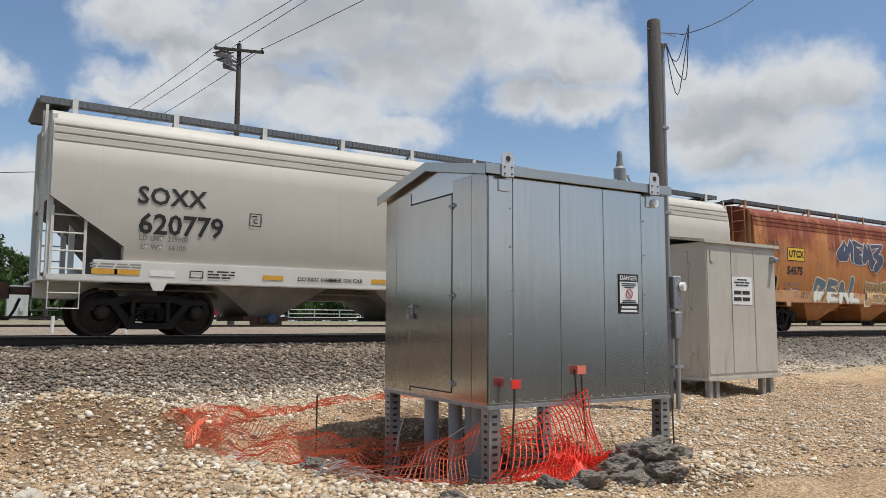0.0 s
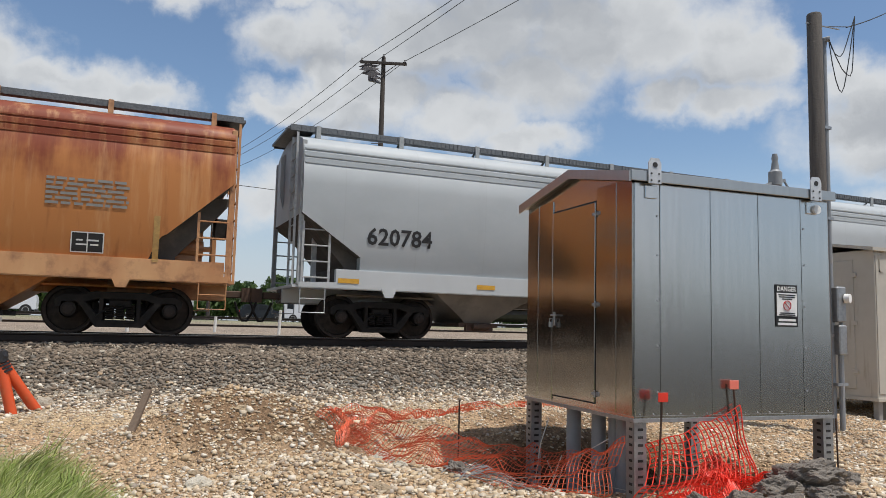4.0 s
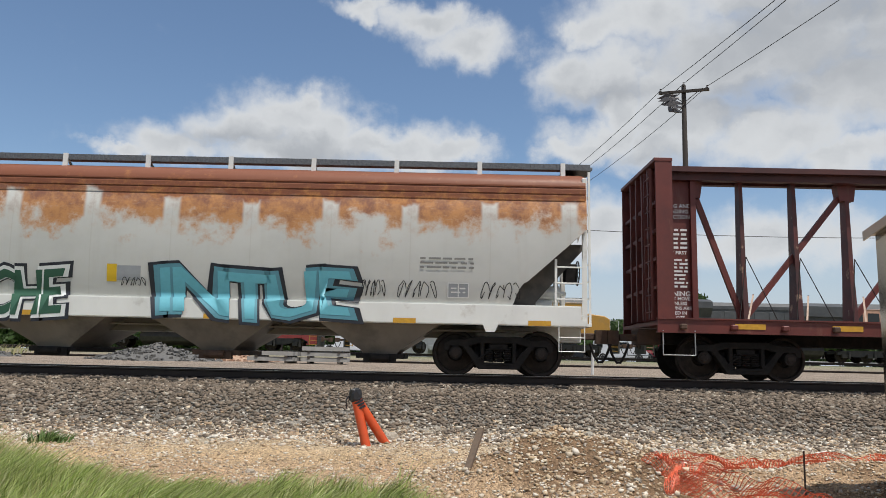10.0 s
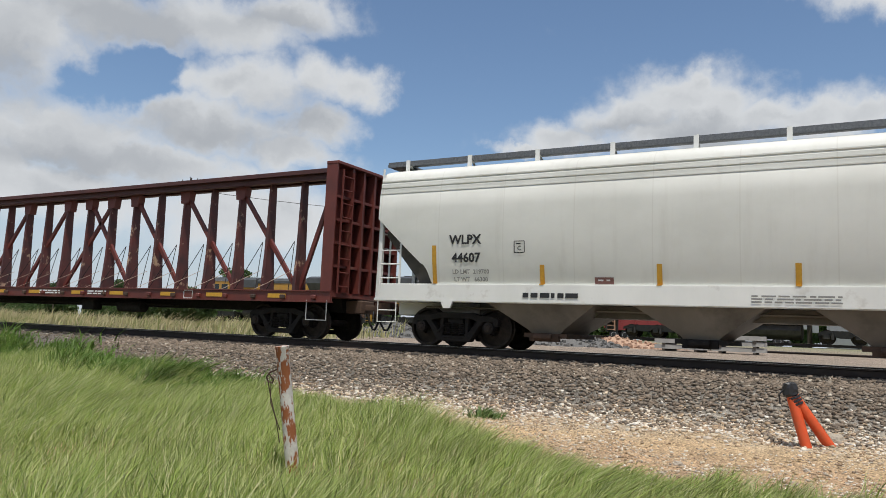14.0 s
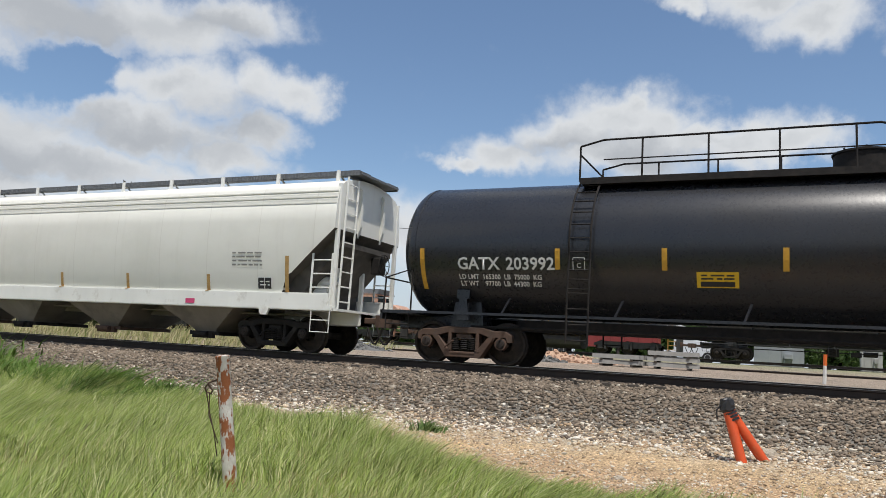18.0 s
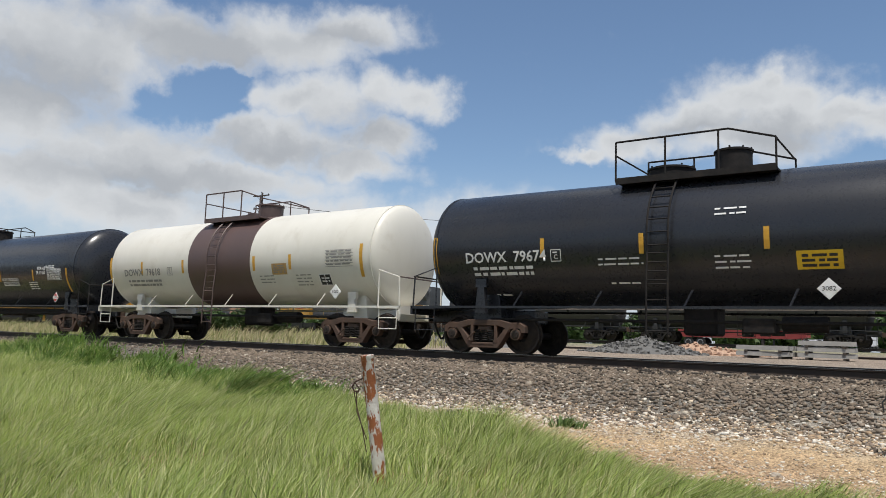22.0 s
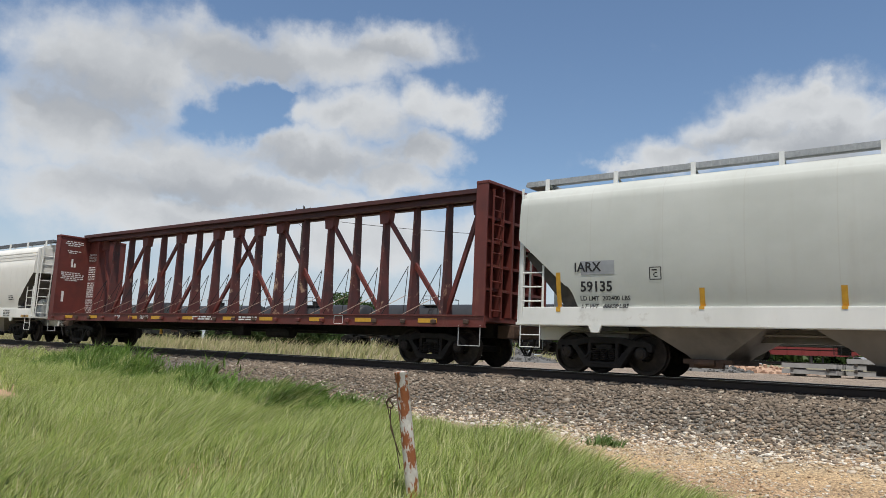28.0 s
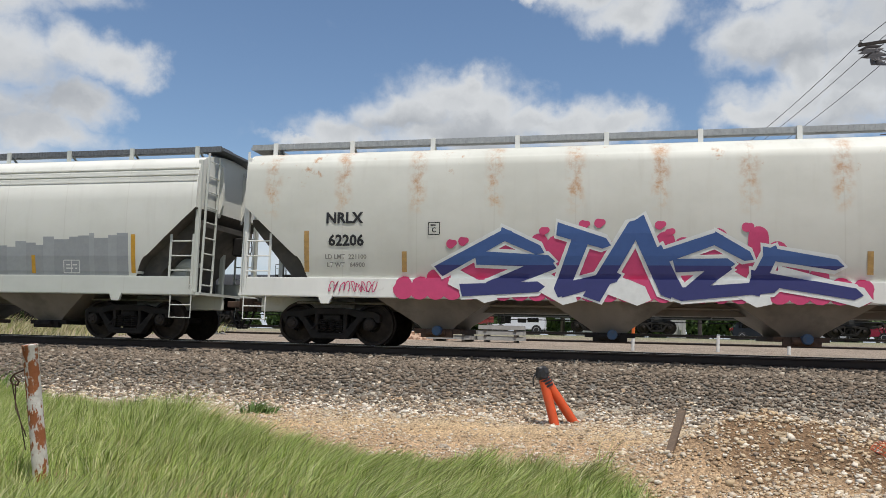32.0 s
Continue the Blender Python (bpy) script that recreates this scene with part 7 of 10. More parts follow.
def locomotive(label, u0, u1, body, flip=1, roof=None, dark_hood=False, number=""):
    """A six-axle road locomotive; its cab is at the low end for flip = 1."""
    car, H = start_car("locomotive", label, u0, u1, "locomotive")
    car["group"] = "locomotives of the yard train"
    roof = roof or M_LOCOROOF
    f = -flip

    def X(a):
        return f * a
    # frame and walkway
    bm = bmesh.new()
    box(bm, -H + 0.5, H - 0.5, -1.5, 1.5, 1.32, 1.62, bevel=0.03)
    part("frame", bm, body, car)
    bm = bmesh.new()
    box(bm, -H + 0.55, H - 0.55, -1.53, 1.53, 1.62, 1.66)
    part("walkway", bm, M_LOCOBLACK, car)
    # long hood with louvred doors
    a, b = H - 5.6, -(H - 0.9)
    hood = M_LOCOROOF if dark_hood else body
    bm = bmesh.new()
    prism(bm, [(-0.95, 1.66), (-0.95, 3.9), (-0.72, 4.15), (0.72, 4.15), (0.95, 3.9), (0.95, 1.66)], X(a), X(b), "yz")
    part("long_hood", bm, hood, car)
    for k in range(12):
        x = a - 0.8 - k * (a - b - 1.4) / 12
        for y in (-1, 1):
            bm = bmesh.new()
            box(bm, X(x) - 0.42, X(x) + 0.42, y * 0.945, y * 0.975, 1.75, 3.55, bevel=0.008)
            part("hood_door", bm, hood, car)
    # dark roof and the flared radiator at the rear
    bm = bmesh.new()
    prism(bm, [(-1.0, 3.72), (-1.0, 3.95), (-0.75, 4.22), (0.75, 4.22), (1.0, 3.95), (1.0, 3.72)], X(a - 0.1), X(b + 0.1), "yz")
    part("hood_roof", bm, roof, car)
    bm = bmesh.new()
    prism(bm, [(-0.98, 3.1), (-1.5, 3.75), (-1.5, 4.2), (-0.9, 4.4), (0.9, 4.4), (1.5, 4.2), (1.5, 3.75), (0.98, 3.1)], X(b + 0.3), X(b + 4.6), "yz")
    part("radiator", bm, roof, car)
    bm = bmesh.new()
    prism(bm, [(-1.25, 3.3), (-1.25, 4.05), (-0.8, 4.3), (0.8, 4.3), (1.25, 4.05), (1.25, 3.3)], X(a - 3.4), X(a - 0.3), "yz")
    part("blower_housing", bm, roof, car)
    bm = bmesh.new()
    box(bm, X(b + 7.2) - 0.45, X(b + 7.2) + 0.45, -0.3, 0.3, 4.2, 4.52, bevel=0.05)
    part("exhaust_stack", bm, M_LOCOBLACK, car)
    for x in (b + 1.4, b + 3.3):
        bm = bmesh.new()
        rod(bm, (X(x), 0, 4.38), (X(x), 0, 4.48), 0.62, 20)
        part("radiator_fan", bm, M_LOCOBLACK, car)
    # cab and nose
    bm = bmesh.new()
    prism(bm, [(-1.5, 1.66), (-1.5, 3.9), (-1.15, 4.25), (1.15, 4.25), (1.5, 3.9), (1.5, 1.66)], X(a + 2.55), X(a), "yz")
    cab = part("cab", bm, body, car)
    bm = bmesh.new()
    prism(bm, [(-1.53, 3.86), (-1.18, 4.29), (1.18, 4.29), (1.53, 3.86)], X(a + 2.65), X(a - 0.05), "yz")
    part("cab_roof", bm, roof, cab)
    for y in (-1, 1):
        for x in (a + 0.55, a + 1.75):
            bm = bmesh.new()
            box(bm, X(x) - 0.42, X(x) + 0.42, y * 1.49, y * 1.515, 2.95, 3.6, bevel=0.01)
            part("cab_window", bm, M_DARKGLASS, cab)
        bm = bmesh.new()
        box(bm, X(a + 2.54), X(a + 2.575), y * 0.2, y * 1.15, 3.15, 3.75)
        part("windscreen", bm, M_DARKGLASS, cab)
    bm = bmesh.new()
    prism(bm, [(X(a + 2.5), 1.66), (X(a + 4.5), 1.66), (X(a + 4.5), 2.75), (X(a + 4.1), 3.0), (X(a + 2.5), 3.2)], -1.15, 1.15)
    bmesh.ops.bevel(bm, geom=[e for e in bm.edges], offset=0.06, segments=1, affect="EDGES")
    part("nose", bm, body, car)
    # pilots, steps, tank, rails
    for s in (-1, 1):
        bm = bmesh.new()
        box(bm, s * (H - 0.62), s * (H - 0.5), -1.4, 1.4, 0.3, 1.35)
        part("pilot", bm, M_LOCOBLACK, car)
        bm = bmesh.new()
        for z in (0.45, 0.75, 1.05, 1.35):
            box(bm, s * (H - 1.15), s * (H - 0.65), -1.52, -1.25, z, z + 0.04)
        box(bm, s * (H - 1.19), s * (H - 1.15), -1.52, -1.25, 0.4, 1.6)
        part("steps", bm, body, car)
        coupler(car, s * (H - 0.3), s)
        three_axle_truck(car, s * (H - 4.1))
        bm = bmesh.new()
        tube(bm, [(s * (H - 0.6), -1.48, 1.62), (s * (H - 0.6), -1.48, 2.65), (s * (H - 1.2), -1.48, 2.65), (s * (H - 1.2), -1.48, 1.62)], 0.022, 5)
        part("end_handrail", bm, M_WHITE_INK, car)
    bm = bmesh.new()
    lathe(bm, [(0.3, -3.1), (0.62, -3.05), (0.62, 3.05), (0.3, 3.1)], 12, "x")
    bmesh.ops.transform(bm, matrix=Matrix.Translation((0, 0, 0.82)) @ Matrix.Diagonal((1, 2.1, 1.0, 1)), verts=bm.verts)
    part("fuel_tank", bm, M_LOCOBLACK, car, smooth=True)
    for y in (-1.46, 1.46):
        bm = bmesh.new()
        tube(bm, [(X(a - 0.2), y, 2.65), (X(b), y, 2.65)], 0.02, 5)
        for k in range(9):
            x = a - 0.2 - (a - b - 0.2) * k / 8
            rod(bm, (X(x), y, 1.64), (X(x), y, 2.65), 0.016, 5)
        part("handrail", bm, body, car)
    if number:
        inst("lettering", letters(number, 0.62, 0.015), car, pose(X(a + 1.25), -1.522, 2.45)).data.materials.append(M_LOCORED)
    return car


_m, _w = len(MOVING), len(WHEELS)
locomotive("yellow road locomotive with a sooty grey hood roof", 50.7, 71.7, M_LOCO)
locomotive("yellow road locomotive with a dark hood and red numbers", 72.5, 93.5, M_LOCO, flip=-1, number="876")
locomotive("faded salmon road locomotive with a dark long hood", 94.3, 115.3, M_LOCOPINK, flip=-1, dark_hood=True)
locomotive("yellow road locomotive with a dark long hood", 116.0, 137.0, M_LOCO, dark_hood=True, number="876")
for k in range(9):
    u = 138.0 + 17.0 * k
    tanker("plain black tank car of the yard train", u, u + 16.2, u + 0.3, u + 15.9, 1.5, 2.55, P_YARDTANK, P_YARDTANK, P_YARDTANK, (u + 6.8, u + 9.4, 4), u + 8.0, [(u + 8.1, 0.42, 0.4)])
YARD_CARS, YARD_WHEELS = MOVING[_m:], WHEELS[_w:]
del MOVING[_m:], WHEELS[_w:]
for _c, _ in YARD_CARS[4:]:
    _c["group"] = "tank cars of the yard train"


# ---- sheds, stacks, stakes ----
M_SHED = mat("pale_blue_metal_siding", (0.40, 0.44, 0.48), (0.35, 0.39, 0.43), scale=2, rough=0.5, bump=0.05)
M_SHEDWHITE = mat("white_metal_siding", (0.52, 0.53, 0.54), (0.45, 0.46, 0.47), scale=2, rough=0.5, bump=0.05)
M_CONCRETE = mat("pale_concrete_sleeper", (0.30, 0.29, 0.275), (0.23, 0.225, 0.21), scale=5, rough=0.9, bump=0.3)


def shed(name, label, x, y, w, d, h, material):
    z = float(ground_z(x, y)) - 0.02
    s = tagged(new(name), label, "shed")
    s.matrix_basis = pose(x, y, z)
    bm = bmesh.new()
    box(bm, -w / 2, w / 2, -d / 2, d / 2, 0.08, h, bevel=0.015)
    part("wall_shell", bm, material, s)
    n = int(w / 0.4)
    for k in range(n):
        bm = bmesh.new()
        box(bm, -w / 2 + (k + 0.5) * w / n - 0.012, -w / 2 + (k + 0.5) * w / n + 0.012, -d / 2 - 0.018, -d / 2, 0.1, h - 0.02)
        part("standing_seam", bm, material, s)
    bm = bmesh.new()
    prism(bm, [(-d / 2 - 0.12, h), (0, h + 0.06), (d / 2 + 0.12, h), (d / 2 + 0.12, h - 0.05), (-d / 2 - 0.12, h - 0.05)], -w / 2 - 0.1, w / 2 + 0.1, "yz")
    part("roof", bm, M_STEELWHITE, s)
    bm = bmesh.new()
    box(bm, -w / 2 - 0.05, w / 2 + 0.05, -d / 2 - 0.05, d / 2 + 0.05, 0, 0.08)
    part("base_slab", bm, M_CONCRETE, s)
    bm = bmesh.new()
    box(bm, w * 0.1, w * 0.28, -d / 2 - 0.16, -d / 2 - 0.02, 0.62, 0.98, bevel=0.015)
    for k in (0.12, 0.26):
        rod(bm, (w * k, -d / 2 - 0.1, 0.02), (w * k, -d / 2 - 0.1, 0.62), 0.025, 6)
    part("meter_box", bm, material, s)
    return s


shed("equipment_shed", "pale blue metal equipment shed in the yard", -1.2, 60.6, 3.3, 2.2, 2.6, M_SHED)
shed("white_hut", "white metal relay hut behind the yard track", 4.65, 60.6, 1.3, 1.2, 2.4, M_SHEDWHITE)


post = tagged(new("relay_post"), "weathered timber post with grey metal boxes", "post")
post.matrix_basis = pose(-4.0, 60.6, float(ground_z(-4.0, 60.6))) @ Matrix.Scale(1.45, 4)
bm = bmesh.new()
rod(bm, (0, 0, -0.2), (0, 0, 2.6), 0.12, 10)
part("shaft", bm, M_TIE, post)
for x, z in ((-0.25, 0.9), (0.28, 0.75), (0.02, 1.5)):
    bm = bmesh.new()
    box(bm, x - 0.14, x + 0.14, -0.32, -0.12, z, z + 0.5, bevel=0.02)
    part("box", bm, M_SHED, post)


def tie_stack(x, y, yaw, layers, seed):
    rnd = random.Random(seed)
    st = tagged(new("sleeper_stack"), "stack of pale concrete sleepers on the gravel", "sleeper stack", "stacks of sleepers")
    st.matrix_basis = pose(x, y, float(ground_z(x, y)), 0, 0, yaw)
    def mk():
        bm = bmesh.new()
        prism(bm, [(-0.13, 0), (0.13, 0), (0.10, 0.15), (-0.10, 0.15)], -0.85, 0.85, "yz")
        return link_mesh("sleeper", bm, M_CONCRETE)
    me = shared("concrete_tie", mk)
    for l in range(layers):
        for k in range(4):
            inst("sleeper", me, st, pose(rnd.uniform(-0.05, 0.05), -0.55 + 0.36 * k, 0.07 + l * 0.2, 0, 0, rnd.uniform(-1, 1)))
        for k in (-0.55, 0.55):
            bm = bmesh.new()
            box(bm, k - 0.05, k + 0.05, -0.7, 0.7, l * 0.2, l * 0.2 + 0.07)
            part("batten", bm, M_TIE, st)


tie_stack(-5.95, 28.0, -4, 2, 1)
tie_stack(-4.15, 28.2, 3, 3, 2)


def stake(x, y, h, tip, label):
    z = float(ground_z(x, y))
    s = tagged(new("marker_stake"), label, "marker stake", "stakes in the yard")
    s.matrix_basis = pose(x, y, z, 0, 2)
    bm = bmesh.new()
    rod(bm, (0, 0, -0.1), (0, 0, h * (0.62 if tip else 1.0)), 0.05, 8)
    part("shaft", bm, M_WHITE_INK, s)
    if tip:
        bm = bmesh.new()
        rod(bm, (0, 0, h * 0.62), (0, 0, h), 0.053, 8)
        part("tip", bm, tip, s)


M_STAKEORANGE = plain("orange_stake_paint", (0.75, 0.16, 0.03), 0.5)
stake(0.55, 25.0, 0.85, M_STAKEORANGE, "white stake with an orange tip")
stake(5.2, 25.0, 0.80, None, "plain white marker stake in gravel")
stake(3.2, 25.5, 0.5, None, "plain white marker stake in gravel")


def heap(name, label, x, y, rx, ry, h, colours, n, seed):
    """A heap of loose stones poured over a cone."""
    bm = bmesh.new()
    rnd = random.Random(seed)
    rings = []
    for i in range(9):
        f = i / 8
        rings.append([(x + rx * f * math.cos(k * math.pi / 12) * rnd.uniform(0.93, 1.07), y + ry * f * math.sin(k * math.pi / 12) * rnd.uniform(0.93, 1.07),
                       float(ground_z(x, y)) - 0.05 + h * (1 - f) ** 1.15 * rnd.uniform(0.94, 1.06)) for k in range(24)] if i else [(x, y, float(ground_z(x, y)) + h)] * 24)
    loft(bm, rings)
    core = [f for f in bm.faces]
    vs = bmesh.ops.create_cube
    for _ in range(n):
        a, f = rnd.uniform(0, 6.283), rnd.uniform(0, 1) ** 0.6
        s = rnd.uniform(0.05, 0.13)
        r = vs(bm, size=s)
        m = pose(x + rx * f * math.cos(a), y + ry * f * math.sin(a), float(ground_z(x, y)) - 0.03 + h * (1 - f) ** 1.15, rnd.uniform(0, 90), rnd.uniform(0, 90), rnd.uniform(0, 90))
        bmesh.ops.transform(bm, matrix=m, verts=r["verts"])
    me = link_mesh(name, bm, island_material(name + "_stone", colours, 0.9))
    return tagged(new(name, me), label, "gravel heap", "heaps in the yard", "stuff")


heap("gravel_heap", "low heap of grey crushed stone", -10.6, 28.5, 2.6, 1.8, 0.65, ((0.09, 0.088, 0.084), (0.14, 0.136, 0.128), (0.11, 0.107, 0.10)), 330, 4)
heap("gravel_heap", "long heap of pale grey gravel", -19.5, 29.5, 3.2, 1.9, 0.75, ((0.12, 0.119, 0.113), (0.16, 0.157, 0.148), (0.10, 0.099, 0.096)), 330, 5)
heap("dirt_heap", "low heap of reddish dirt", -9.2, 30.5, 3.0, 1.6, 0.45, ((0.36, 0.22, 0.15), (0.42, 0.28, 0.19), (0.33, 0.2, 0.14)), 160, 6)

# ---- parking lot, vehicles, fence ----
M_LOT = mat("pale_asphalt", (0.15, 0.147, 0.14), (0.20, 0.195, 0.18), scale=0.4, rough=0.95, bump=0.3, bscale=25)
bm = bmesh.new()
box(bm, -70, 60, 62, 84, 1.45, float(ground_z(0, 75)) + 0.03)
tagged(part("parking_lot", bm, M_LOT), "pale worn asphalt parking lot", "road", kind="structure")
LOTZ = float(ground_z(0, 75)) + 0.03
M_TYRE = plain("black_tyre_rubber", (0.02, 0.02, 0.02), 0.8)
M_CHROME = plain("bright_wheel_rim", (0.5, 0.5, 0.5), 0.3, 0.8)
M_LAMPGLASS = plain("clear_lamp_glass", (0.7, 0.7, 0.68), 0.15)
M_LAMPRED = plain("red_lamp_glass", (0.4, 0.02, 0.02), 0.2)


def road_wheel(v, x, y, r, w=0.22):
    bm = bmesh.new()
    lathe(bm, [(r * 0.6, -w / 2), (r * 0.94, -w / 2), (r, -w * 0.3), (r, w * 0.3), (r * 0.94, w / 2), (r * 0.6, w / 2)], 20)
    t = part("wheel", bm, M_TYRE, v, m=pose(x, y, r), smooth=True)
    bm = bmesh.new()
    s = -1 if y < 0 else 1
    lathe(bm, [(0.02, s * (w / 2 - 0.06)), (r * 0.28, s * (w / 2 - 0.01)), (r * 0.6, s * (w / 2 + 0.006)), (r * 0.6, s * (w / 2 - 0.08)), (0.02, s * (w / 2 - 0.08))], 14)
    part("rim", bm, M_CHROME, t)


def vehicle(name, label, x, y, outline, glass, w, wheels, r, colour, yaw=0, category="car"):
    v = tagged(new(name), label, category, "vehicles in the lot")
    v.matrix_basis = pose(x, y, LOTZ, 0, 0, yaw)
    bm = bmesh.new()
    prism(bm, outline, -w / 2, w / 2)
    bmesh.ops.bevel(bm, geom=[e for e in bm.edges], offset=0.07, segments=2, affect="EDGES")
    part("body", bm, colour, v, smooth=True)
    for g in glass:
        for s in (-1, 1):
            bm = bmesh.new()
            prism(bm, g, s * (w / 2 - 0.02), s * (w / 2 + 0.012))
            part("side_window", bm, M_DARKGLASS, v)
    for wx in wheels:
        for s in (-1, 1):
            road_wheel(v, wx, s * (w / 2 - 0.06), r)
    x1, x0 = max(p[0] for p in outline), min(p[0] for p in outline)
    for s in (-1, 1):
        bm = bmesh.new()
        box(bm, x1 - 0.12, x1 + 0.012, s * w * 0.28, s * w * 0.44, 0.66, 0.84, bevel=0.02)
        part("headlight", bm, M_LAMPGLASS, v)
        bm = bmesh.new()
        box(bm, x0 - 0.012, x0 + 0.1, s * w * 0.33, s * w * 0.45, 0.8, 1.05, bevel=0.02)
        part("tail_light", bm, M_LAMPRED, v)
    bm = bmesh.new()
    box(bm, x1 - 0.1, x1 + 0.06, -w * 0.46, w * 0.46, 0.36, 0.56, bevel=0.03)
    part("bumper", bm, M_TYRE, v)
    return v


M_CARDARK = plain("dark_blue_grey_car_paint", (0.02, 0.024, 0.03), 0.15)
M_CARWHITE = plain("white_van_paint", (0.72, 0.73, 0.74), 0.25)
M_CARRED = plain("dark_red_truck_paint", (0.32, 0.02, 0.045), 0.25)
M_TRAILRED = plain("red_trailer_paint", (0.24, 0.035, 0.03), 0.5)
vehicle("suv", "dark blue-grey sport utility car parked in the lot", 13.0, 75.5, [(-2.2, 0.3), (-2.25, 0.9), (-2.05, 1.15), (-1.75, 1.62), (0.35, 1.66), (1.15, 1.12), (2.1, 0.95), (2.25, 0.6), (2.2, 0.3)],
        [[(-1.75, 1.12), (-1.5, 1.5), (-0.5, 1.54), (-0.5, 1.12)], [(-0.4, 1.12), (-0.4, 1.54), (0.3, 1.54), (0.9, 1.12)]], 1.85, (-1.4, 1.4), 0.36, M_CARDARK)
vehicle("van", "white passenger van with dark side stripe", 17.8, 75.0, [(-2.6, 0.35), (-2.65, 1.9), (-2.4, 2.15), (0.9, 2.15), (1.5, 1.3), (2.5, 1.15), (2.65, 0.7), (2.6, 0.35)],
        [[(-2.3, 1.3), (-2.3, 1.8), (-1.7, 1.8), (-1.7, 1.3)], [(-0.2, 1.25), (-0.2, 1.85), (0.75, 1.85), (1.1, 1.25)]], 2.0, (-1.7, 1.75), 0.38, M_CARWHITE, -12, "van")
vehicle("pickup", "dark red pickup truck with black wheels", 22.4, 75.0, [(-2.5, 0.5), (-2.5, 1.15), (-0.6, 1.15), (-0.5, 1.8), (0.7, 1.82), (1.2, 1.25), (2.3, 1.15), (2.4, 0.55)],
        [[(-0.4, 1.22), (-0.4, 1.7), (0.6, 1.7), (0.95, 1.22)]], 1.9, (-1.5, 1.6), 0.45, M_CARRED, -35, "truck")
# a tractor with a red flat trailer
tr = vehicle("tractor_unit", "white long-nosed tractor unit with chrome wheels", -10.0, 79.0, [(-3.0, 0.6), (-3.0, 1.0), (-1.0, 1.05), (-1.0, 3.0), (-0.6, 3.6), (0.6, 3.3), (1.15, 2.1), (2.9, 1.95), (3.05, 1.5), (3.0, 0.5)],
             [[(-0.1, 2.1), (-0.1, 2.8), (0.55, 2.8), (0.85, 2.1)]], 2.3, (-2.6, -1.5, 2.2), 0.5, M_CARWHITE, 0, "truck")
tl = tagged(new("trailer"), "red open-top trailer behind the tractor unit", "trailer", "vehicles in the lot")
tl.matrix_basis = pose(-18.6, 79.0, LOTZ)
bm = bmesh.new()
prism(bm, [(-6.0, 1.2), (-6.2, 3.2), (6.0, 3.2), (6.0, 1.2), (5.0, 1.0), (-5.5, 1.0)], -1.25, 1.25)
part("body", bm, M_TRAILRED, tl)
for k in range(9):
    bm = bmesh.new()
    box(bm, -5.6 + k * 1.4, -5.5 + k * 1.4, -1.33, -1.25, 1.05, 3.2)
    part("side_stake", bm, M_TRAILRED, tl)
for wx in (-5.0, -3.8):
    for s in (-1, 1):
        road_wheel(tl, wx, s * 1.05, 0.5, 0.3)
bm = bmesh.new()
box(bm, 3.0, 3.15, -1.0, -0.85, 0, 1.05)
part("landing_leg", bm, M_LOCOBLACK, tl)
# white pipe fence
M_GALVRAIL = plain("weathered_white_pipe", (0.42, 0.42, 0.40), 0.6)
fence = tagged(new("pipe_fence"), "white pipe rail fence at the edge of the lot", "fence")
for k in range(13):
    bm = bmesh.new()
    rod(bm, (27 + 2.6 * k, 66, 1.5), (27 + 2.6 * k, 66, 2.75), 0.06, 8)
    part("post", bm, M_GALVRAIL, fence)
for z in (1.95, 2.3, 2.68):
    bm = bmesh.new()
    rod(bm, (27, 66, z), (27 + 31.2, 66, z), 0.045, 8)
    part("rail", bm, M_GALVRAIL, fence)

# ---- trees ----
M_BARK = mat("grey_brown_bark", (0.10, 0.08, 0.06), (0.16, 0.13, 0.10), scale=4, rough=0.95, bump=0.6, stretch=(3, 3, 0.6))
LEAFY = ((0.035, 0.065, 0.018), (0.055, 0.10, 0.025), (0.08, 0.135, 0.035), (0.045, 0.085, 0.022), (0.10, 0.15, 0.05))
M_LEAF = island_material("tree_leaves", LEAFY, 0.6, 0.3, 0.6)


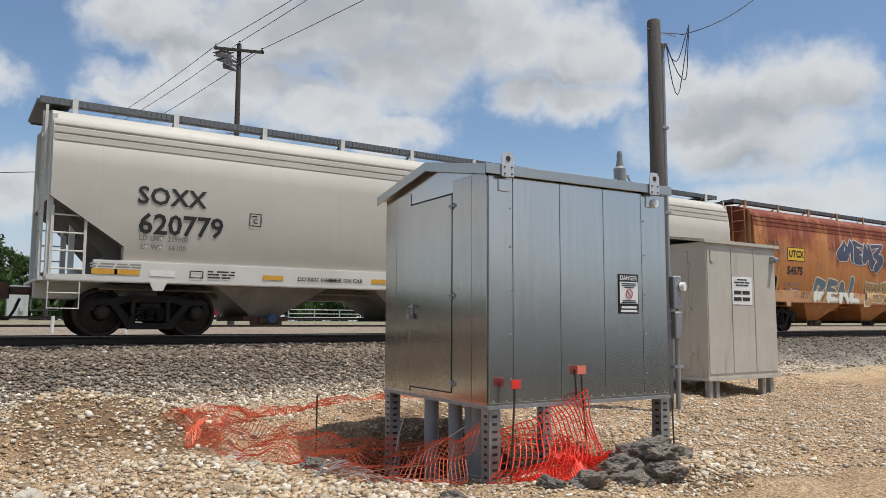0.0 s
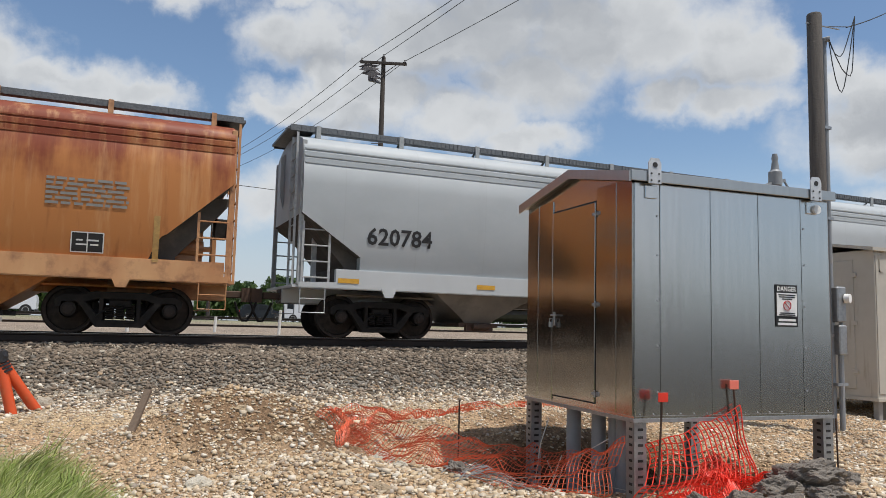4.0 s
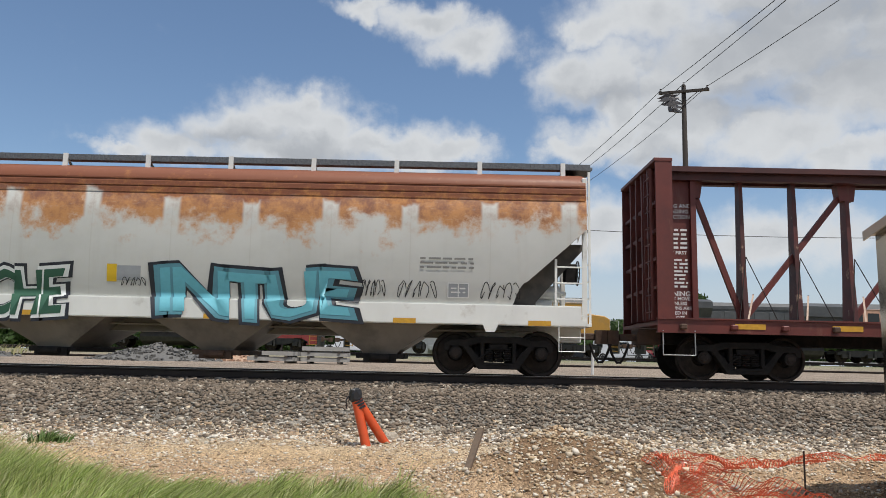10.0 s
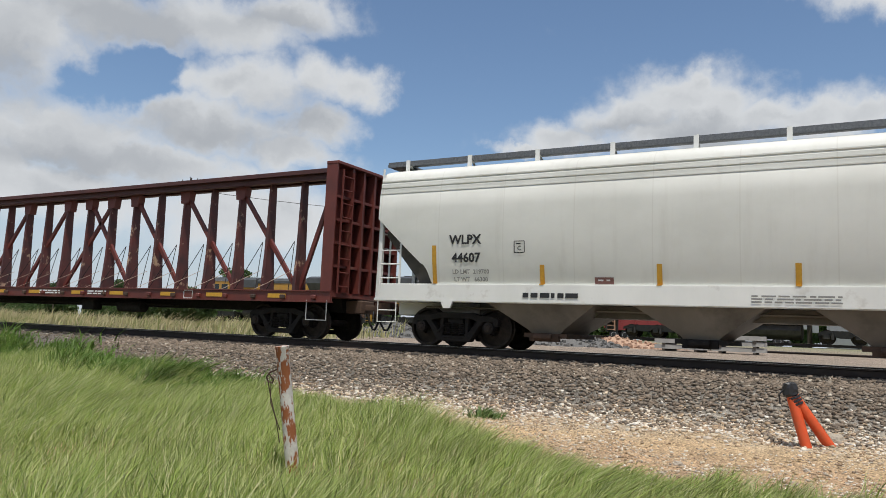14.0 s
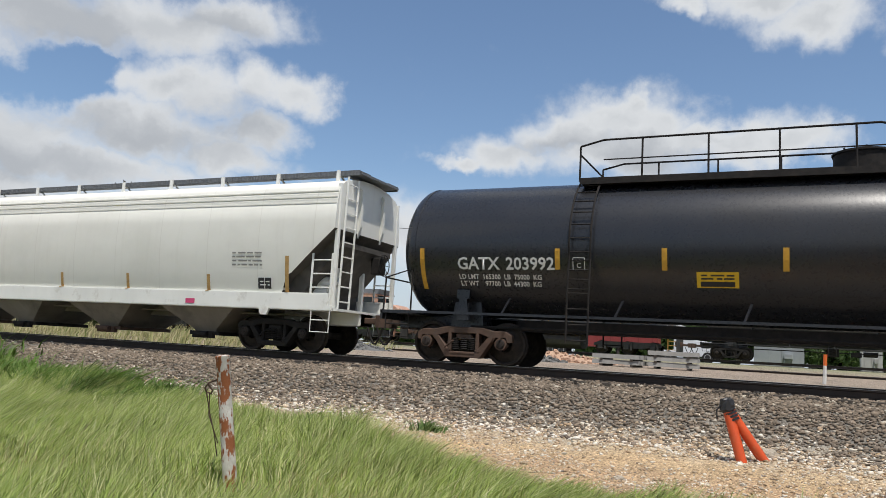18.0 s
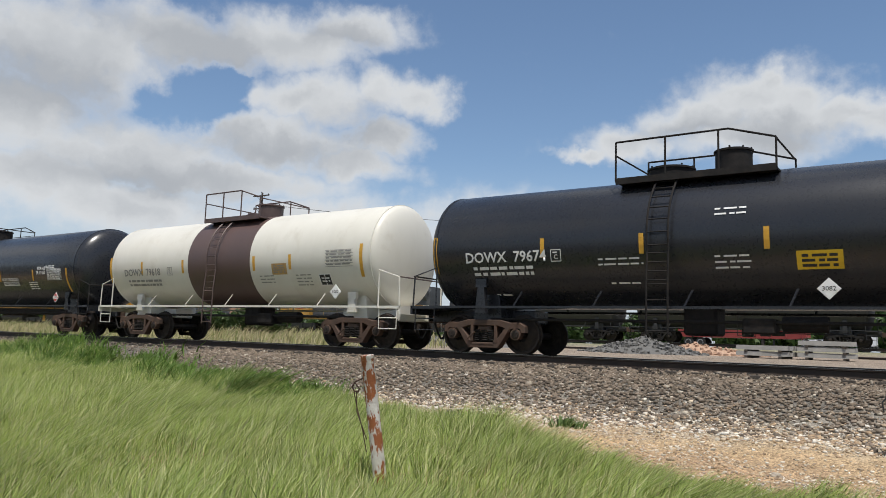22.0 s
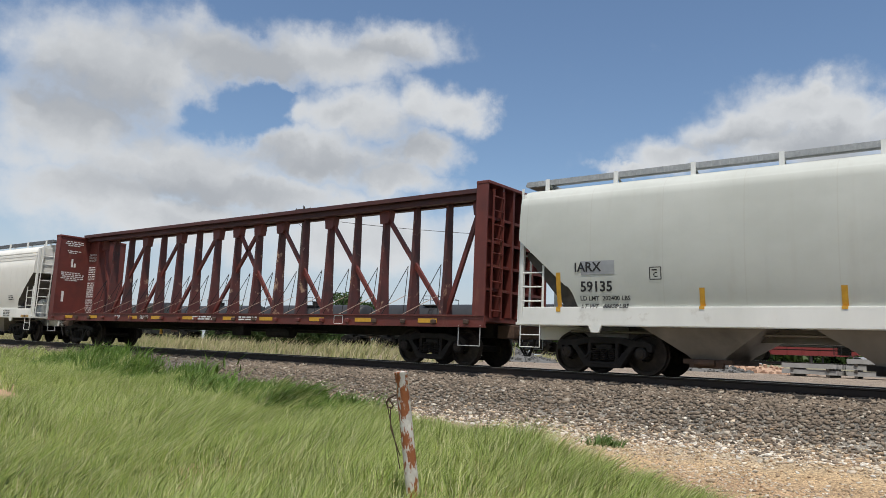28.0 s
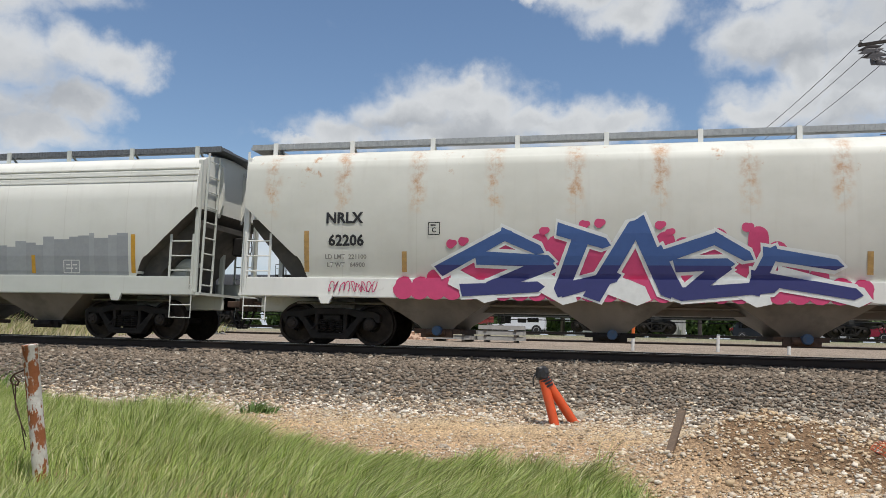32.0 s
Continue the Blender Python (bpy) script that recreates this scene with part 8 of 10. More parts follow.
def tree_meshes(seed, h, spread, leaves=3600, leaf=0.34):
    rnd = random.Random(seed)
    bm = bmesh.new()
    th = h * 0.32
    rod(bm, (0, 0, -0.3), (0.1, 0.05, th), 0.028 * h, 9, 0.02 * h)
    tips = []
    for k in range(7):
        a = k * 2.4 + rnd.uniform(-0.4, 0.4)
        r = spread * rnd.uniform(0.35, 0.8)
        e = Vector((r * math.cos(a), r * math.sin(a), h * rnd.uniform(0.5, 0.88)))
        m = Vector((0.45 * e.x, 0.45 * e.y, th + (e.z - th) * 0.55))
        rod(bm, (0.08, 0.04, th * 0.9), m, 0.014 * h, 6, 0.009 * h)
        rod(bm, m, e, 0.009 * h, 5, 0.003 * h)
        tips += [m, e, e + Vector((rnd.uniform(-1, 1), rnd.uniform(-1, 1), rnd.uniform(-0.4, 0.6))) * spread * 0.25]
    tips.append(Vector((0, 0, h * 0.9)))
    trunk = link_mesh("trunk", bm, M_BARK)
    rng = np.random.default_rng(seed)
    T = np.array([tuple(t) for t in tips])
    c = T[rng.integers(0, len(T), leaves)]
    R = rng.uniform(0.16, 0.34, len(T))[rng.integers(0, len(T), leaves)] * spread
    d = rng.normal(0, 1, (leaves, 3))
    d /= np.linalg.norm(d, axis=1)[:, None]
    p = c + d * (R * rng.uniform(0.35, 1.0, leaves) ** 0.5)[:, None] * np.array([1, 1, 0.75])
    p[:, 2] = np.maximum(p[:, 2], h * 0.16)
    u = rng.normal(0, 1, (leaves, 3))
    u /= np.linalg.norm(u, axis=1)[:, None]
    v = np.cross(u, rng.normal(0, 1, (leaves, 3)))
    v /= np.linalg.norm(v, axis=1)[:, None]
    s = leaf * rng.uniform(0.5, 1.3, leaves)[:, None]
    V = np.stack([p - u * s, p + v * s * 0.5, p + u * s, p - v * s * 0.5], 1).reshape(-1, 3)
    me = bpy.data.meshes.new("crown")
    me.from_pydata(V.tolist(), [], np.arange(leaves * 4).reshape(-1, 4).tolist())
    me.materials.append(M_LEAF)
    return trunk, me


KINDS = [tree_meshes(51, 9, 4.2), tree_meshes(52, 7, 3.6), tree_meshes(53, 12, 5.2), tree_meshes(54, 5, 3.2)]


def tree(x, y, k, s=1.0, label="leafy green tree behind the yard", group="trees behind the yard", yaw=0.0):
    t = tagged(new("tree"), label, "tree", group)
    t.matrix_basis = pose(x, y, float(ground_z(x, y)), 0, 0, yaw) @ Matrix.Scale(s, 4)
    inst("trunk", KINDS[k][0], t)
    inst("crown", KINDS[k][1], t)


_r = random.Random(8)
for a, e in ((-1.6, 6.0), (1.2, 6.2), (3.4, 5.0), (-4.6, 4.7), (-6.9, 4.6)):
    d = 112 + _r.uniform(-6, 6)
    h = d * math.tan(radians(e)) + 0.2
    tree(d * math.tan(radians(a)), d, 2, h / 12.3, "tall leafy green tree behind the yard", yaw=_r.uniform(0, 360))
for k in range(17):
    a = 5 + 2.1 * k + _r.uniform(-0.6, 0.6)
    d = 104 + _r.uniform(-4, 10)
    tree(d * math.tan(radians(a)), d, (0, 1, 3)[k % 3], _r.uniform(0.75, 1.1), yaw=_r.uniform(0, 360))
for a, e in ((-43.5, 3.6), (-45.0, 4.3), (-46.4, 3.4), (-48.0, 2.6), (-50.5, 2.2), (-53, 2.8), (-57, 2.3), (-61, 2.4), (-38, 2.0), (-34, 2.2), (-28, 2.1), (-22, 2.4), (-17, 2.3), (-13, 2.6), (-9.5, 2.8)):
    d = 150 / max(0.72, math.cos(radians(a)))
    h = d * math.tan(radians(e)) + 0.2
    tree(d * math.sin(radians(a)), d * math.cos(radians(a)), 2 if h > 8 else 1, h / (12.3 if h > 8 else 7.3), "leafy green tree far behind the yard", yaw=_r.uniform(0, 360))
for k in range(30):
    x = -22 + 4.0 * k
    bush = tagged(new("bush"), "dense dark green hedge bush behind the lot", "bush", "hedge behind the lot")
    bush.matrix_basis = pose(x + _r.uniform(-1, 1), 93 + _r.uniform(-2, 2), float(ground_z(x, 93)) - 2.7, 0, 0, _r.uniform(0, 360)) @ Matrix.Diagonal((1.1, 1.1, _r.uniform(1.35, 1.6), 1))
    inst("branch", KINDS[3][0], bush)
    inst("foliage", KINDS[3][1], bush)
for k in range(36):
    x = -262 + 6.8 * k
    bush = tagged(new("bush"), "dark green bush in the far tree line", "bush", "far tree line")
    bush.matrix_basis = pose(x + _r.uniform(-2, 2), 122 + _r.uniform(-4, 4), -1.2, 0, 0, _r.uniform(0, 360)) @ Matrix.Diagonal((1.5, 1.5, _r.uniform(1.25, 1.6), 1))
    inst("branch", KINDS[3][0], bush)
    inst("foliage", KINDS[3][1], bush)
# two rows outside the view, added to darken what the aluminium cabinet reflects
for k in range(9):
    tree(-58 - _r.uniform(0, 14), 4 - 9 * k + _r.uniform(-2, 2), (1, 0)[k % 2], _r.uniform(0.9, 1.15), "leafy green tree out of view, added for the cabinet's reflections", "trees behind the verge", _r.uniform(0, 360))
for k in range(11):
    tree(-46 + 11 * k + _r.uniform(-2, 2), -52 + _r.uniform(-4, 4), (1, 3)[k % 2], _r.uniform(0.8, 1.0), "leafy green tree out of view, added for the cabinet's reflections", "trees behind the verge", _r.uniform(0, 360))
for x, y in ((-33.5, 30.5), (-36.5, 31.5), (-41, 32.5)):
    bush = tagged(new("bush"), "low green bush in dry grass", "bush", "bushes in the dry grass")
    bush.matrix_basis = pose(x, y, float(ground_z(x, y)) - 0.35) @ Matrix.Scale(0.42, 4)
    inst("branch", KINDS[3][0], bush)
    inst("foliage", KINDS[3][1], bush)
# white building far to the side
wb = tagged(new("warehouse"), "long white metal warehouse far off", "building")
wb.matrix_basis = pose(-158, 136, 1.55, 0, 0, 35)
M_BUILDWHITE = mat("white_cladding", (0.66, 0.66, 0.64), (0.58, 0.58, 0.57), scale=0.3, rough=0.6)
bm = bmesh.new()
box(bm, -14, 14, -7, 7, 0, 4.4)
part("wall", bm, M_BUILDWHITE, wb)
bm = bmesh.new()
prism(bm, [(-7.4, 4.4), (0, 5.9), (7.4, 4.4)], -14.4, 14.4, "yz")
part("roof", bm, M_STEELWHITE, wb)
for k in range(4):
    bm = bmesh.new()
    box(bm, -11 + 6 * k, -8 + 6 * k, -7.06, -7.0, 0.1, 3.4)
    part("roller_door", bm, M_SHED, wb)


# ---- things beside the track ----
def brushed(name, col, rough=0.3, metal=1.0, blot=0.12):
    """Bare sheet metal: long faint rolling marks, cloudy gloss."""
    m = mat(name, col, tuple(c * 0.93 for c in col), scale=1.1, rough=rough, metal=metal, bump=0.006, bscale=160, stretch=(14, 14, 0.6), gloss=0.03)
    return m


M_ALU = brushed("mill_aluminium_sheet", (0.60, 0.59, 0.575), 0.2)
# the same sheet, coloured darker for the door end that faces away from the sun
M_ALU_SHADED = brushed("mill_aluminium_shaded_end", (0.47, 0.445, 0.41), 0.14)
M_TRIM = brushed("folded_aluminium_trim", (0.50, 0.49, 0.47), 0.30)
M_GALV = mat("galvanised_steel", (0.40, 0.41, 0.42), (0.30, 0.31, 0.32), scale=16, rough=0.45, metal=0.7, bump=0.05)
M_PVC = mat("grey_plastic_conduit", (0.27, 0.285, 0.30), (0.22, 0.235, 0.25), scale=5, rough=0.5, bump=0.03, dirt=(0.35, 0.28, 0.2), dirt_scale=3, dirt_lo=0.6, dirt_hi=0.9)
M_SEAM = plain("dark_seam", (0.03, 0.03, 0.03), 0.7)
M_SIGN = plain("white_sign_face", (0.82, 0.82, 0.80), 0.4)
M_SIGNBLACK = plain("black_sign_ink", (0.015, 0.015, 0.015), 0.45)


M_LUG = mat("bright_zinc_plate", (0.66, 0.67, 0.68), (0.55, 0.56, 0.57), scale=16, rough=0.4, metal=0.3, bump=0.05)


def build_cabinet():
    cab = tagged(new("signal_cabinet"), "bare aluminium signal equipment cabinet on perforated steel legs", "equipment cabinet")
    cab.matrix_basis = pose(5.035, 5.942, 0, 0, 0, -2.87)
    Lx, Wy, z0, z1, zr = 2.536, 2.312, 0.735, 3.14, 3.36
    bm = bmesh.new()
    prism(bm, [(0, z0), (Wy, z0), (Wy, z1), (Wy / 2, zr - 0.03), (0, z1)], 0, Lx, "yz")
    part("body", bm, M_ALU, cab)
    # panels on the long face, each a sheet with folded edges
    xs = [0.004, 0.305, 0.93, 1.553, 2.136, 2.532]
    for a, b in zip(xs, xs[1:]):
        bm = bmesh.new()
        box(bm, a + 0.004, b - 0.004, -0.012, 0.0, z0 + 0.03, z1 - 0.05, bevel=0.004)
        part("side_panel", bm, M_ALU, cab)
        bm = bmesh.new()
        box(bm, a + 0.004, b - 0.004, Wy, Wy + 0.012, z0 + 0.03, z1 - 0.05, bevel=0.004)
        part("side_panel", bm, M_ALU, cab)
    # gable ends: jambs and the door
    for a, b in ((0.004, 0.29), (0.29, 0.675), (1.645, 2.01), (2.01, 2.308)):
        bm = bmesh.new()
        box(bm, -0.012, 0.0, a + 0.003, b - 0.003, z0 + 0.03, z1 - 0.02, bevel=0.004)
        part("end_panel", bm, M_ALU_SHADED, cab)
    bm = bmesh.new()
    box(bm, -0.022, 0.0, 0.685, 1.63, z0 + 0.09, 2.97, bevel=0.006)
    door = part("door", bm, M_ALU_SHADED, cab)
    bm = bmesh.new()
    for y in (0.678, 1.637):
        box(bm, -0.006, 0.001, y - 0.006, y + 0.006, z0 + 0.08, 2.99)
    for z in (z0 + 0.083, 2.982):
        box(bm, -0.006, 0.001, 0.678, 1.637, z - 0.007, z + 0.007)
    part("door_gap", bm, M_SEAM, cab)
    for z in (0.92, 1.86, 2.84):
        bm = bmesh.new()
        box(bm, -0.022, -0.012, 0.60, 0.66, z - 0.02, z + 0.02, bevel=0.003)
        rod(bm, (-0.026, 0.672, z - 0.035), (-0.026, 0.672, z + 0.035), 0.009, 8)
        box(bm, -0.03, -0.02, 0.685, 0.73, z - 0.015, z + 0.015, bevel=0.003)
        part("hinge", bm, M_GALV, door)
    bm = bmesh.new()
    box(bm, -0.035, -0.02, 1.55, 1.59, 1.63, 1.79, bevel=0.005)
    rod(bm, (-0.03, 1.57, 1.75), (-0.07, 1.57, 1.75), 0.011, 8)
    rod(bm, (-0.065, 1.58, 1.75), (-0.065, 1.46, 1.75), 0.010, 8)
    part("door_handle", bm, M_GALV, door)
    bm = bmesh.new()
    lathe(bm, [(0.025, -0.03), (0.025, 0.03)], 10, "z")
    tube(bm, [(-0.018, 0, 0.03), (-0.018, 0, 0.07), (0.018, 0, 0.07), (0.018, 0, 0.03)], 0.006, 5)
    bmesh.ops.translate(bm, vec=(-0.07, 1.57, 1.64), verts=bm.verts)
    part("padlock", bm, M_GALV, door)
    # roof: two sloping sheets with a deep edge
    for s in (0, 1):
        bm = bmesh.new()
        y0, y1 = (-0.06, Wy / 2) if s == 0 else (Wy + 0.12, Wy / 2)
        prism(bm, [(y0, z1 - 0.015), (y1, zr), (y1, zr + 0.045), (y0, z1 + 0.03)], -0.07, Lx + 0.05, "yz")
        part("roof_sheet", bm, M_TRIM, cab)
    bm = bmesh.new()
    for y0, y1 in ((-0.06, Wy / 2), (Wy + 0.12, Wy / 2)):
        prism(bm, [(y0, z1 - 0.07), (y1, zr - 0.055), (y1, zr + 0.05), (y0, z1 + 0.035)], -0.09, -0.07, "yz")
    part("gable_trim", bm, M_TRIM, cab)
    bm = bmesh.new()
    box(bm, -0.07, Lx + 0.05, -0.075, -0.055, z1 - 0.06, z1 + 0.045, bevel=0.004)
    part("eave_trim", bm, M_TRIM, cab)
    # lifting lugs
    for x in (0.19, 2.285):
        bm = bmesh.new()
        prism(bm, [(x - 0.075, 3.06), (x + 0.075, 3.06), (x + 0.075, 3.27), (x + 0.045, 3.32), (x - 0.045, 3.32), (x - 0.075, 3.27)], -0.095, -0.08)
        lug = part("lifting_lug", bm, M_LUG, cab)
        bm = bmesh.new()
        rod(bm, (x, -0.10, 3.25), (x, -0.078, 3.25), 0.028, 12)
        part("lug_hole", bm, M_SEAM, lug)
        bm = bmesh.new()
        for dx, dz in ((-0.045, 3.09), (0.045, 3.09), (-0.045, 3.16), (0.045, 3.16)):
            rod(bm, (x + dx, -0.102, dz), (x + dx, -0.09, dz), 0.010, 6)
        part("bolts", bm, M_SEAM, lug)
        bm = bmesh.new()
        box(bm, x - 0.07, x + 0.07, -0.03, -0.012, 2.92, 3.05, bevel=0.004)
        part("backing_plate", bm, M_ALU, cab)
    bm = bmesh.new()
    rod(bm, (2.335, -0.012, 2.97), (2.335, -0.06, 2.97), 0.05, 14)
    part("vent_cap", bm, M_SIGN, cab)
    # rivets along the first seam and the base
    bm = bmesh.new()
    for z in (1.0, 1.45, 1.9, 2.35, 2.75):
        for x in (0.27, 2.17):
            rod(bm, (x, -0.02, z), (x, -0.01, z), 0.010, 6)
    for k in range(16):
        rod(bm, (0.06 + k * 0.16, -0.02, z0 + 0.05), (0.06 + k * 0.16, -0.008, z0 + 0.05), 0.006, 6)
    part("rivets", bm, M_GALV, cab)
    bm = bmesh.new()
    box(bm, -0.012, Lx + 0.01, -0.016, Wy + 0.02, z0 - 0.03, z0 + 0.005)
    part("base_channel", bm, M_GALV, cab)
    # legs of perforated angle
    for lx, ly in ((0.02, 0.02), (0.02, Wy - 0.1), (Lx - 0.12, 0.02), (Lx - 0.12, Wy - 0.1)):
        bm = bmesh.new()
        foot = float(ground_z(5.1 + lx, 5.95 + ly)) - 0.25
        box(bm, lx, lx + 0.012, ly, ly + 0.14, foot, z0)
        box(bm, lx, lx + 0.14, ly - 0.002, ly + 0.012, foot, z0)
        leg = part("leg", bm, M_GALV, cab)
        bm = bmesh.new()
        z = foot + 0.3
        while z < z0 - 0.03:
            box(bm, lx + 0.04, lx + 0.10, ly - 0.006, ly - 0.001, z, z + 0.025)
            box(bm, lx - 0.006, lx - 0.001, ly + 0.03, ly + 0.08, z, z + 0.025)
            z += 0.075
        part("leg_slots", bm, M_SEAM, leg)
    # cable conduits rising out of the pit
    for x, y, r in ((0.18, 1.45, 0.085), (0.22, 0.98, 0.08), (0.32, 0.80, 0.08), (0.30, 0.62, 0.085)):
        bm = bmesh.new()
        rod(bm, (x, y, -1.2), (x, y, z0), r, 16)
        part("conduit", bm, M_PVC, cab, smooth=True)
    # warning sign
    sx, sz = 1.91, 1.90
    bm = bmesh.new()
    box(bm, sx - 0.152, sx + 0.152, -0.022, -0.013, sz - 0.225, sz + 0.225, bevel=0.003)
    sign = part("warning_sign", bm, M_SIGNBLACK, cab)
    bm = bmesh.new()
    box(bm, sx - 0.137, sx + 0.137, -0.026, -0.022, sz - 0.11, sz + 0.135)
    part("sign_face", bm, M_SIGN, sign)
    inst("lettering", sized(letters("DANGER", 0.064, 0.02), 0.26, 0.055), sign, pose(sx, -0.0265, sz + 0.18)).data.materials.append(M_SIGN)
    bm = bmesh.new()
    for k, w in enumerate((0.23, 0.21, 0.14)):
        box(bm, sx - w / 2, sx + w / 2, -0.028, -0.0265, sz + 0.108 - k * 0.022, sz + 0.12 - k * 0.022)
    for k, w in enumerate((0.2, 0.22)):
        box(bm, sx - w / 2, sx + w / 2, -0.028, -0.0265, sz - 0.085 - k * 0.02, sz - 0.073 - k * 0.02)
    part("small_print", bm, M_SIGNBLACK, sign)
    bm = bmesh.new()
    for k in range(20):
        a, b = 2 * math.pi * k / 20, 2 * math.pi * (k + 1) / 20
        bar(bm, (sx + 0.05 * math.cos(a), -0.029, sz + 0.002 + 0.05 * math.sin(a)), (sx + 0.05 * math.cos(b), -0.029, sz + 0.002 + 0.05 * math.sin(b)), 0.011, 0.004)
    bar(bm, (sx - 0.035, -0.03, sz + 0.037), (sx + 0.035, -0.03, sz - 0.033), 0.011, 0.003)
    part("prohibition_ring", bm, M_RED, sign)
    bm = bmesh.new()
    for k, w in enumerate((0.23, 0.25)):
        box(bm, sx - w / 2, sx + w / 2, -0.026, -0.0225, sz - 0.165 - k * 0.042, sz - 0.14 - k * 0.042)
    part("owner_print", bm, M_SIGN, sign)


build_cabinet()

M_OLDPAINT = mat("weathered_cream_paint", (0.50, 0.47, 0.41), (0.44, 0.41, 0.355), scale=1.4, rough=0.6, bump=0.06, dirt=(0.27, 0.22, 0.16), dirt_scale=2.0, dirt_lo=0.58, dirt_hi=0.85, dirt_stretch=(3, 3, 0.4))
M_CONCRETE = mat("grey_concrete", (0.33, 0.32, 0.30), (0.26, 0.25, 0.235), scale=6, rough=0.9, bump=0.2)


def build_old_cabinet():
    cab = tagged(new("relay_cabinet"), "weathered cream-painted steel relay cabinet with a posted notice", "equipment cabinet")
    g = float(ground_z(14.5, 10.5))
    cab.matrix_basis = pose(13.75, 9.95, g, 0, 0, 0)
    bm = bmesh.new()
    box(bm, 0, 2.43, 0, 1.9, 0.42, 3.28, bevel=0.01)
    part("body", bm, M_OLDPAINT, cab)
    for a, b in ((0.03, 0.82), (0.84, 1.62), (1.64, 2.42)):
        bm = bmesh.new()
        box(bm, a, b, -0.014, 0, 0.50, 3.18, bevel=0.005)
        part("side_panel", bm, M_OLDPAINT, cab)
    for s in (0, 1):
        bm = bmesh.new()
        y0, y1 = (-0.06, 0.95) if s == 0 else (1.96, 0.95)
        prism(bm, [(y0, 3.25), (y1, 3.42), (y1, 3.47), (y0, 3.32)], -0.1, 2.55, "yz")
        part("roof_sheet", bm, M_OLDPAINT, cab)
    bm = bmesh.new()
    box(bm, -0.02, 0, 0.45, 1.45, 0.56, 3.1, bevel=0.006)
    door = part("door", bm, M_OLDPAINT, cab)
    bm = bmesh.new()
    for z in (0.9, 1.85, 2.8):
        box(bm, -0.04, -0.015, 0.38, 0.5, z - 0.04, z + 0.04, bevel=0.005)
    part("hinge", bm, M_OLDPAINT, door)
    bm = bmesh.new()
    box(bm, -0.03, 2.48, -0.03, 1.93, 0.36, 0.425)
    part("base_frame", bm, M_OLDPAINT, cab)
    for x in (0.12, 0.34, 1.95, 2.25):
        for y in (0.1, 1.75):
            bm = bmesh.new()
            box(bm, x - 0.06, x + 0.06, y - 0.06, y + 0.06, -0.3, 0.36, bevel=0.01)
            part("footing", bm, M_CONCRETE, cab)
    bm = bmesh.new()
    box(bm, 0.84, 1.54, -0.022, -0.014, 1.96, 2.56, bevel=0.004)
    sign = part("notice", bm, M_SIGN, cab)
    bm = bmesh.new()
    for w, z, t in ((0.34, 2.5, 0.03), (0.56, 2.44, 0.03), (0.44, 2.38, 0.03), (0.58, 2.22, 0.08), (0.60, 2.08, 0.08)):
        x = 1.19 - w / 2
        n = 3 if t < 0.05 else 2
        for k in range(n):
            box(bm, x + k * w / n, x + (k + 0.86) * w / n, -0.027, -0.022, z - t / 2, z + t / 2)
    part("small_print", bm, M_SIGNBLACK, sign)
    bm = bmesh.new()
    box(bm, 2.24, 2.38, -0.10, 0, 2.92, 3.06, bevel=0.01)
    rod(bm, (2.31, -0.10, 2.99), (2.31, -0.18, 2.96), 0.06, 12)
    part("door_lamp", bm, M_GALV, cab)
    bm = bmesh.new()
    box(bm, 0.12, 0.14, -0.03, -0.012, 2.85, 3.1)
    box(bm, 0.12, 0.24, -0.03, -0.012, 2.85, 2.87)
    part("bracket", bm, M_OLDPAINT, cab)


build_old_cabinet()

M_POLE = mat("weathered_pole_timber", (0.12, 0.105, 0.092), (0.075, 0.066, 0.06), scale=3, rough=0.9, bump=0.4, bscale=30, stretch=(8, 8, 0.4))
M_POLE_FAR = mat("dark_pole_timber", (0.06, 0.048, 0.04), (0.04, 0.034, 0.03), scale=3, rough=0.9, bump=0.3, stretch=(6, 6, 0.4))
M_WIRE = plain("black_wire", (0.015, 0.015, 0.016), 0.6)
M_CERAMIC = plain("grey_insulator", (0.12, 0.11, 0.11), 0.3)


def sagging(bm, a, b, sag, r, n=12, seg=5):
    a, b = Vector(a), Vector(b)
    pts = [a.lerp(b, k / n) - Vector((0, 0, sag * 4 * (k / n) * (1 - k / n))) for k in range(n + 1)]
    tube(bm, pts, r, seg)


